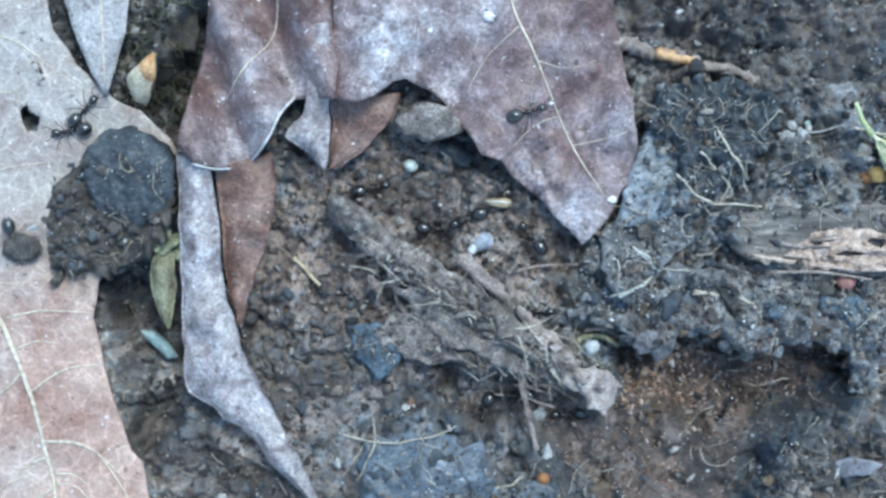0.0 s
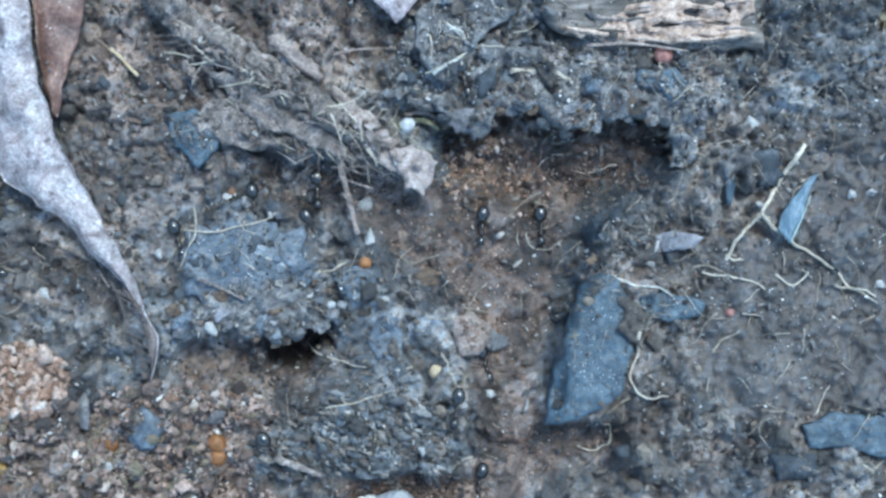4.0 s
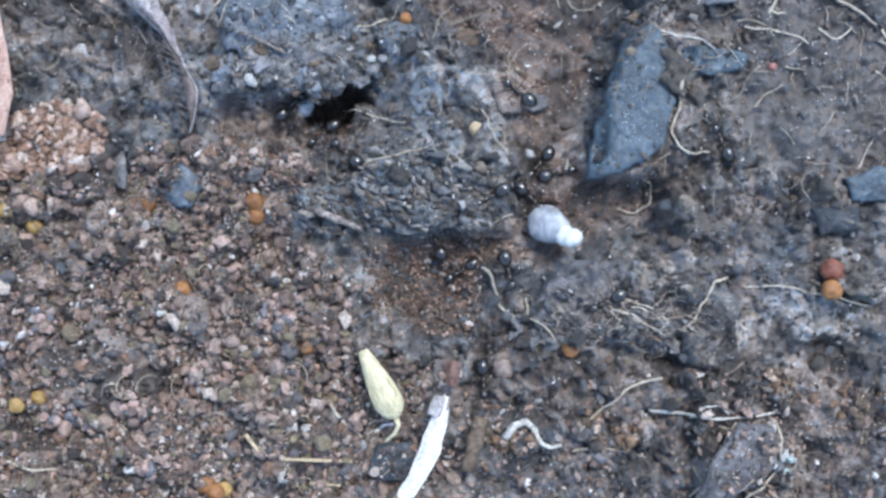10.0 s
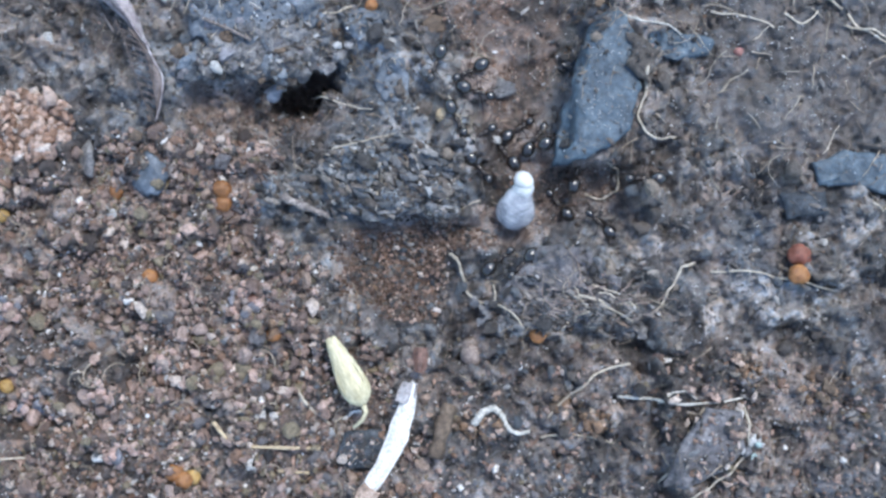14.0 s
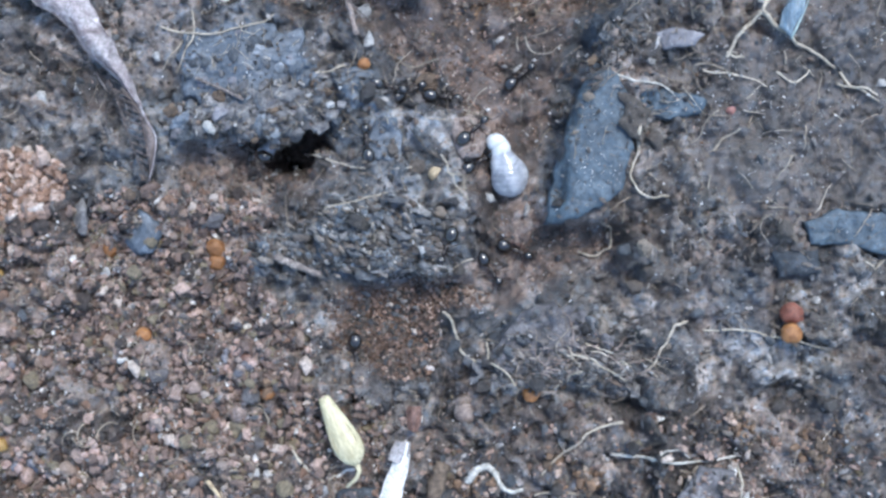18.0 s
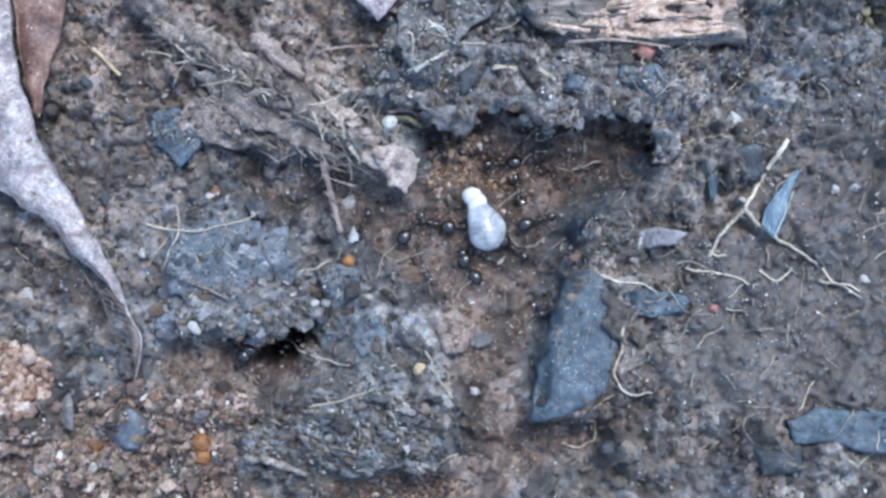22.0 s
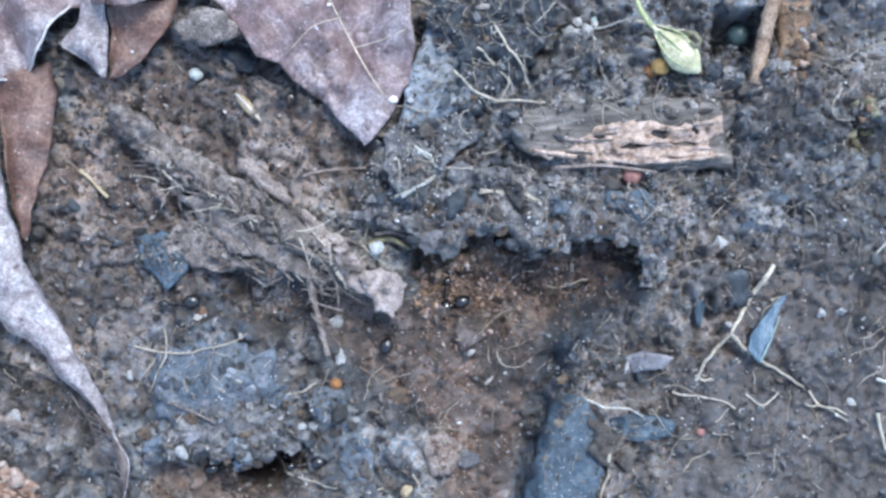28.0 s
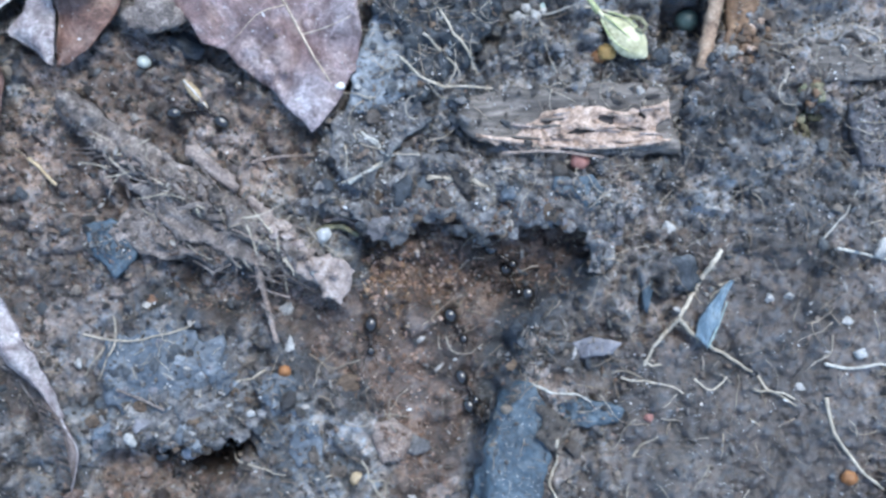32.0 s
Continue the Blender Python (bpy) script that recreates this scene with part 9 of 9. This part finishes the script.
    walk(GRUB, grub_rows([
        (0, -4.17, -16.6, 156.69, 0),
        (5.5, 0.83, -17.1, 156.69, 0),
        (6, 1.12, -18.07, 155.18, 0),
        (6.5, 0.59, -17.74, 158.52, 0),
        (7, 2.13, -17.12, 170.32, 5),
        (7.5, 3.06, -16.42, 167.25, 5),
        (8, 4.17, -16.39, 174.5, 5),
        (8.5, 4.54, -16.31, 189.07, 20),
        (9, 5.62, -15.91, 216.88, 20),
        (9.5, 6.09, -14.66, 194.75, 40),
        (9.75, 7.29, -14.59, 248.51, 42.5),
        (10, 8.48, -14.52, 302.28, 45),
        (10.5, 8.36, -14.97, 283.83, 50),
        (11, 8.14, -14.72, 281.45, 50),
        (11.5, 9.1, -14.57, 327.37, 50),
        (12, 8.8, -13.64, 355.09, 35),
        (12.5, 8.62, -12.93, 368.83, 62),
        (13, 8.07, -13.86, 306.63, 80),
        (13.5, 8.44, -14.55, 302, 78),
        (13.75, 8.56, -13.96, 357.17, 59),
        (14, 8.67, -13.36, 412.34, 40),
        (14.5, 8.16, -13.61, 402.02, 76),
        (16.5, 8.23, -9.59, 461.92, 25),
        (17, 8.31, -7.9, 455.73, 5),
        (17.5, 8.35, -6.9, 451.24, 5),
        (18, 8.27, -6.48, 453.12, 10),
        (18.5, 8.2, -5.07, 451.45, 5),
        (19, 8.16, -4.59, 446.31, 0),
        (19.5, 9.2, -2.4, 447.14, 5),
        (20, 9.66, -1.31, 428.81, 0),
        (20.5, 9.25, 0.03, 447.02, 0),
        (21, 7.93, 0.98, 461.24, 0),
        (21.5, 7.46, 2.77, 453.33, 0),
        (22, 7.81, 3.5, 454.5, 0),
        (22.5, 6.96, 4.89, 456.61, 0),
        (23, 7.56, 6.29, 463.6, 0),
        (23.5, 6.41, 7.17, 457.3, 5),
        (24, 5.86, 7.67, 464.68, -10),
        (24.5, 5.8, 9.1, 452.58, -25),
        (25, 6.1, 10.6, 444.72, -25),
        (25.5, 6.5, 11.5, 444.63, -15),
        (26, 6.6, 12.2, 441.71, -12),
        (28.5, 6.8, 12.2, 425.0, -12),
        (32, 6.8, 12.2, 425.0, -12),
    ], 1.05))
    walk(LARVA, grub_rows([
        (0, -6.86, 16.96, 200, 0),
        (0.5, -7.18, 16.94, 190, 0),
        (1, -7.09, 16.96, 200, 0),
        (1.5, -6.86, 16.71, 190, 0),
        (2, -7.05, 16.38, 200, 0),
        (2.5, -6.94, 16.35, 180, 0),
        (3, -6.97, 16.51, 200, 0),
        (3.5, -7.08, 16.7, 230, 0),
        (4.5, -8.02, 9.32, 260, 0),
        (5.5, -8.49, 0.51, 265, 0),
        (6.5, -9.71, -5.37, 200, 0),
        (7, -11.22, -6.93, 250, 10),
        (8, -13.51, -6.8, 180, 0),
        (9, -11.59, -6.33, 100, 0),
        (9.5, -8.81, -5.52, 30, 0),
        (32, -8.61, -5.32, 30, 0),
    ], 0.42))
    walk(HUSK, [(t, pose(x * MM, y * MM, (steady(x, y) + 0.05) * MM, 0, 0, turn)) for t, x, y, turn in (
        (0, -5.15, 19.83, -3),
        (3.5, -5.13, 19.73, -2),
        (10, -5.13, 19.73, -2),
        (20, -8.05, 19.26, -33),
        (26, -8.05, 19.26, -33),
        (28.5, -7.82, 19.88, -50),
        (32, -7.87, 19.87, -50),
    )])


motions()
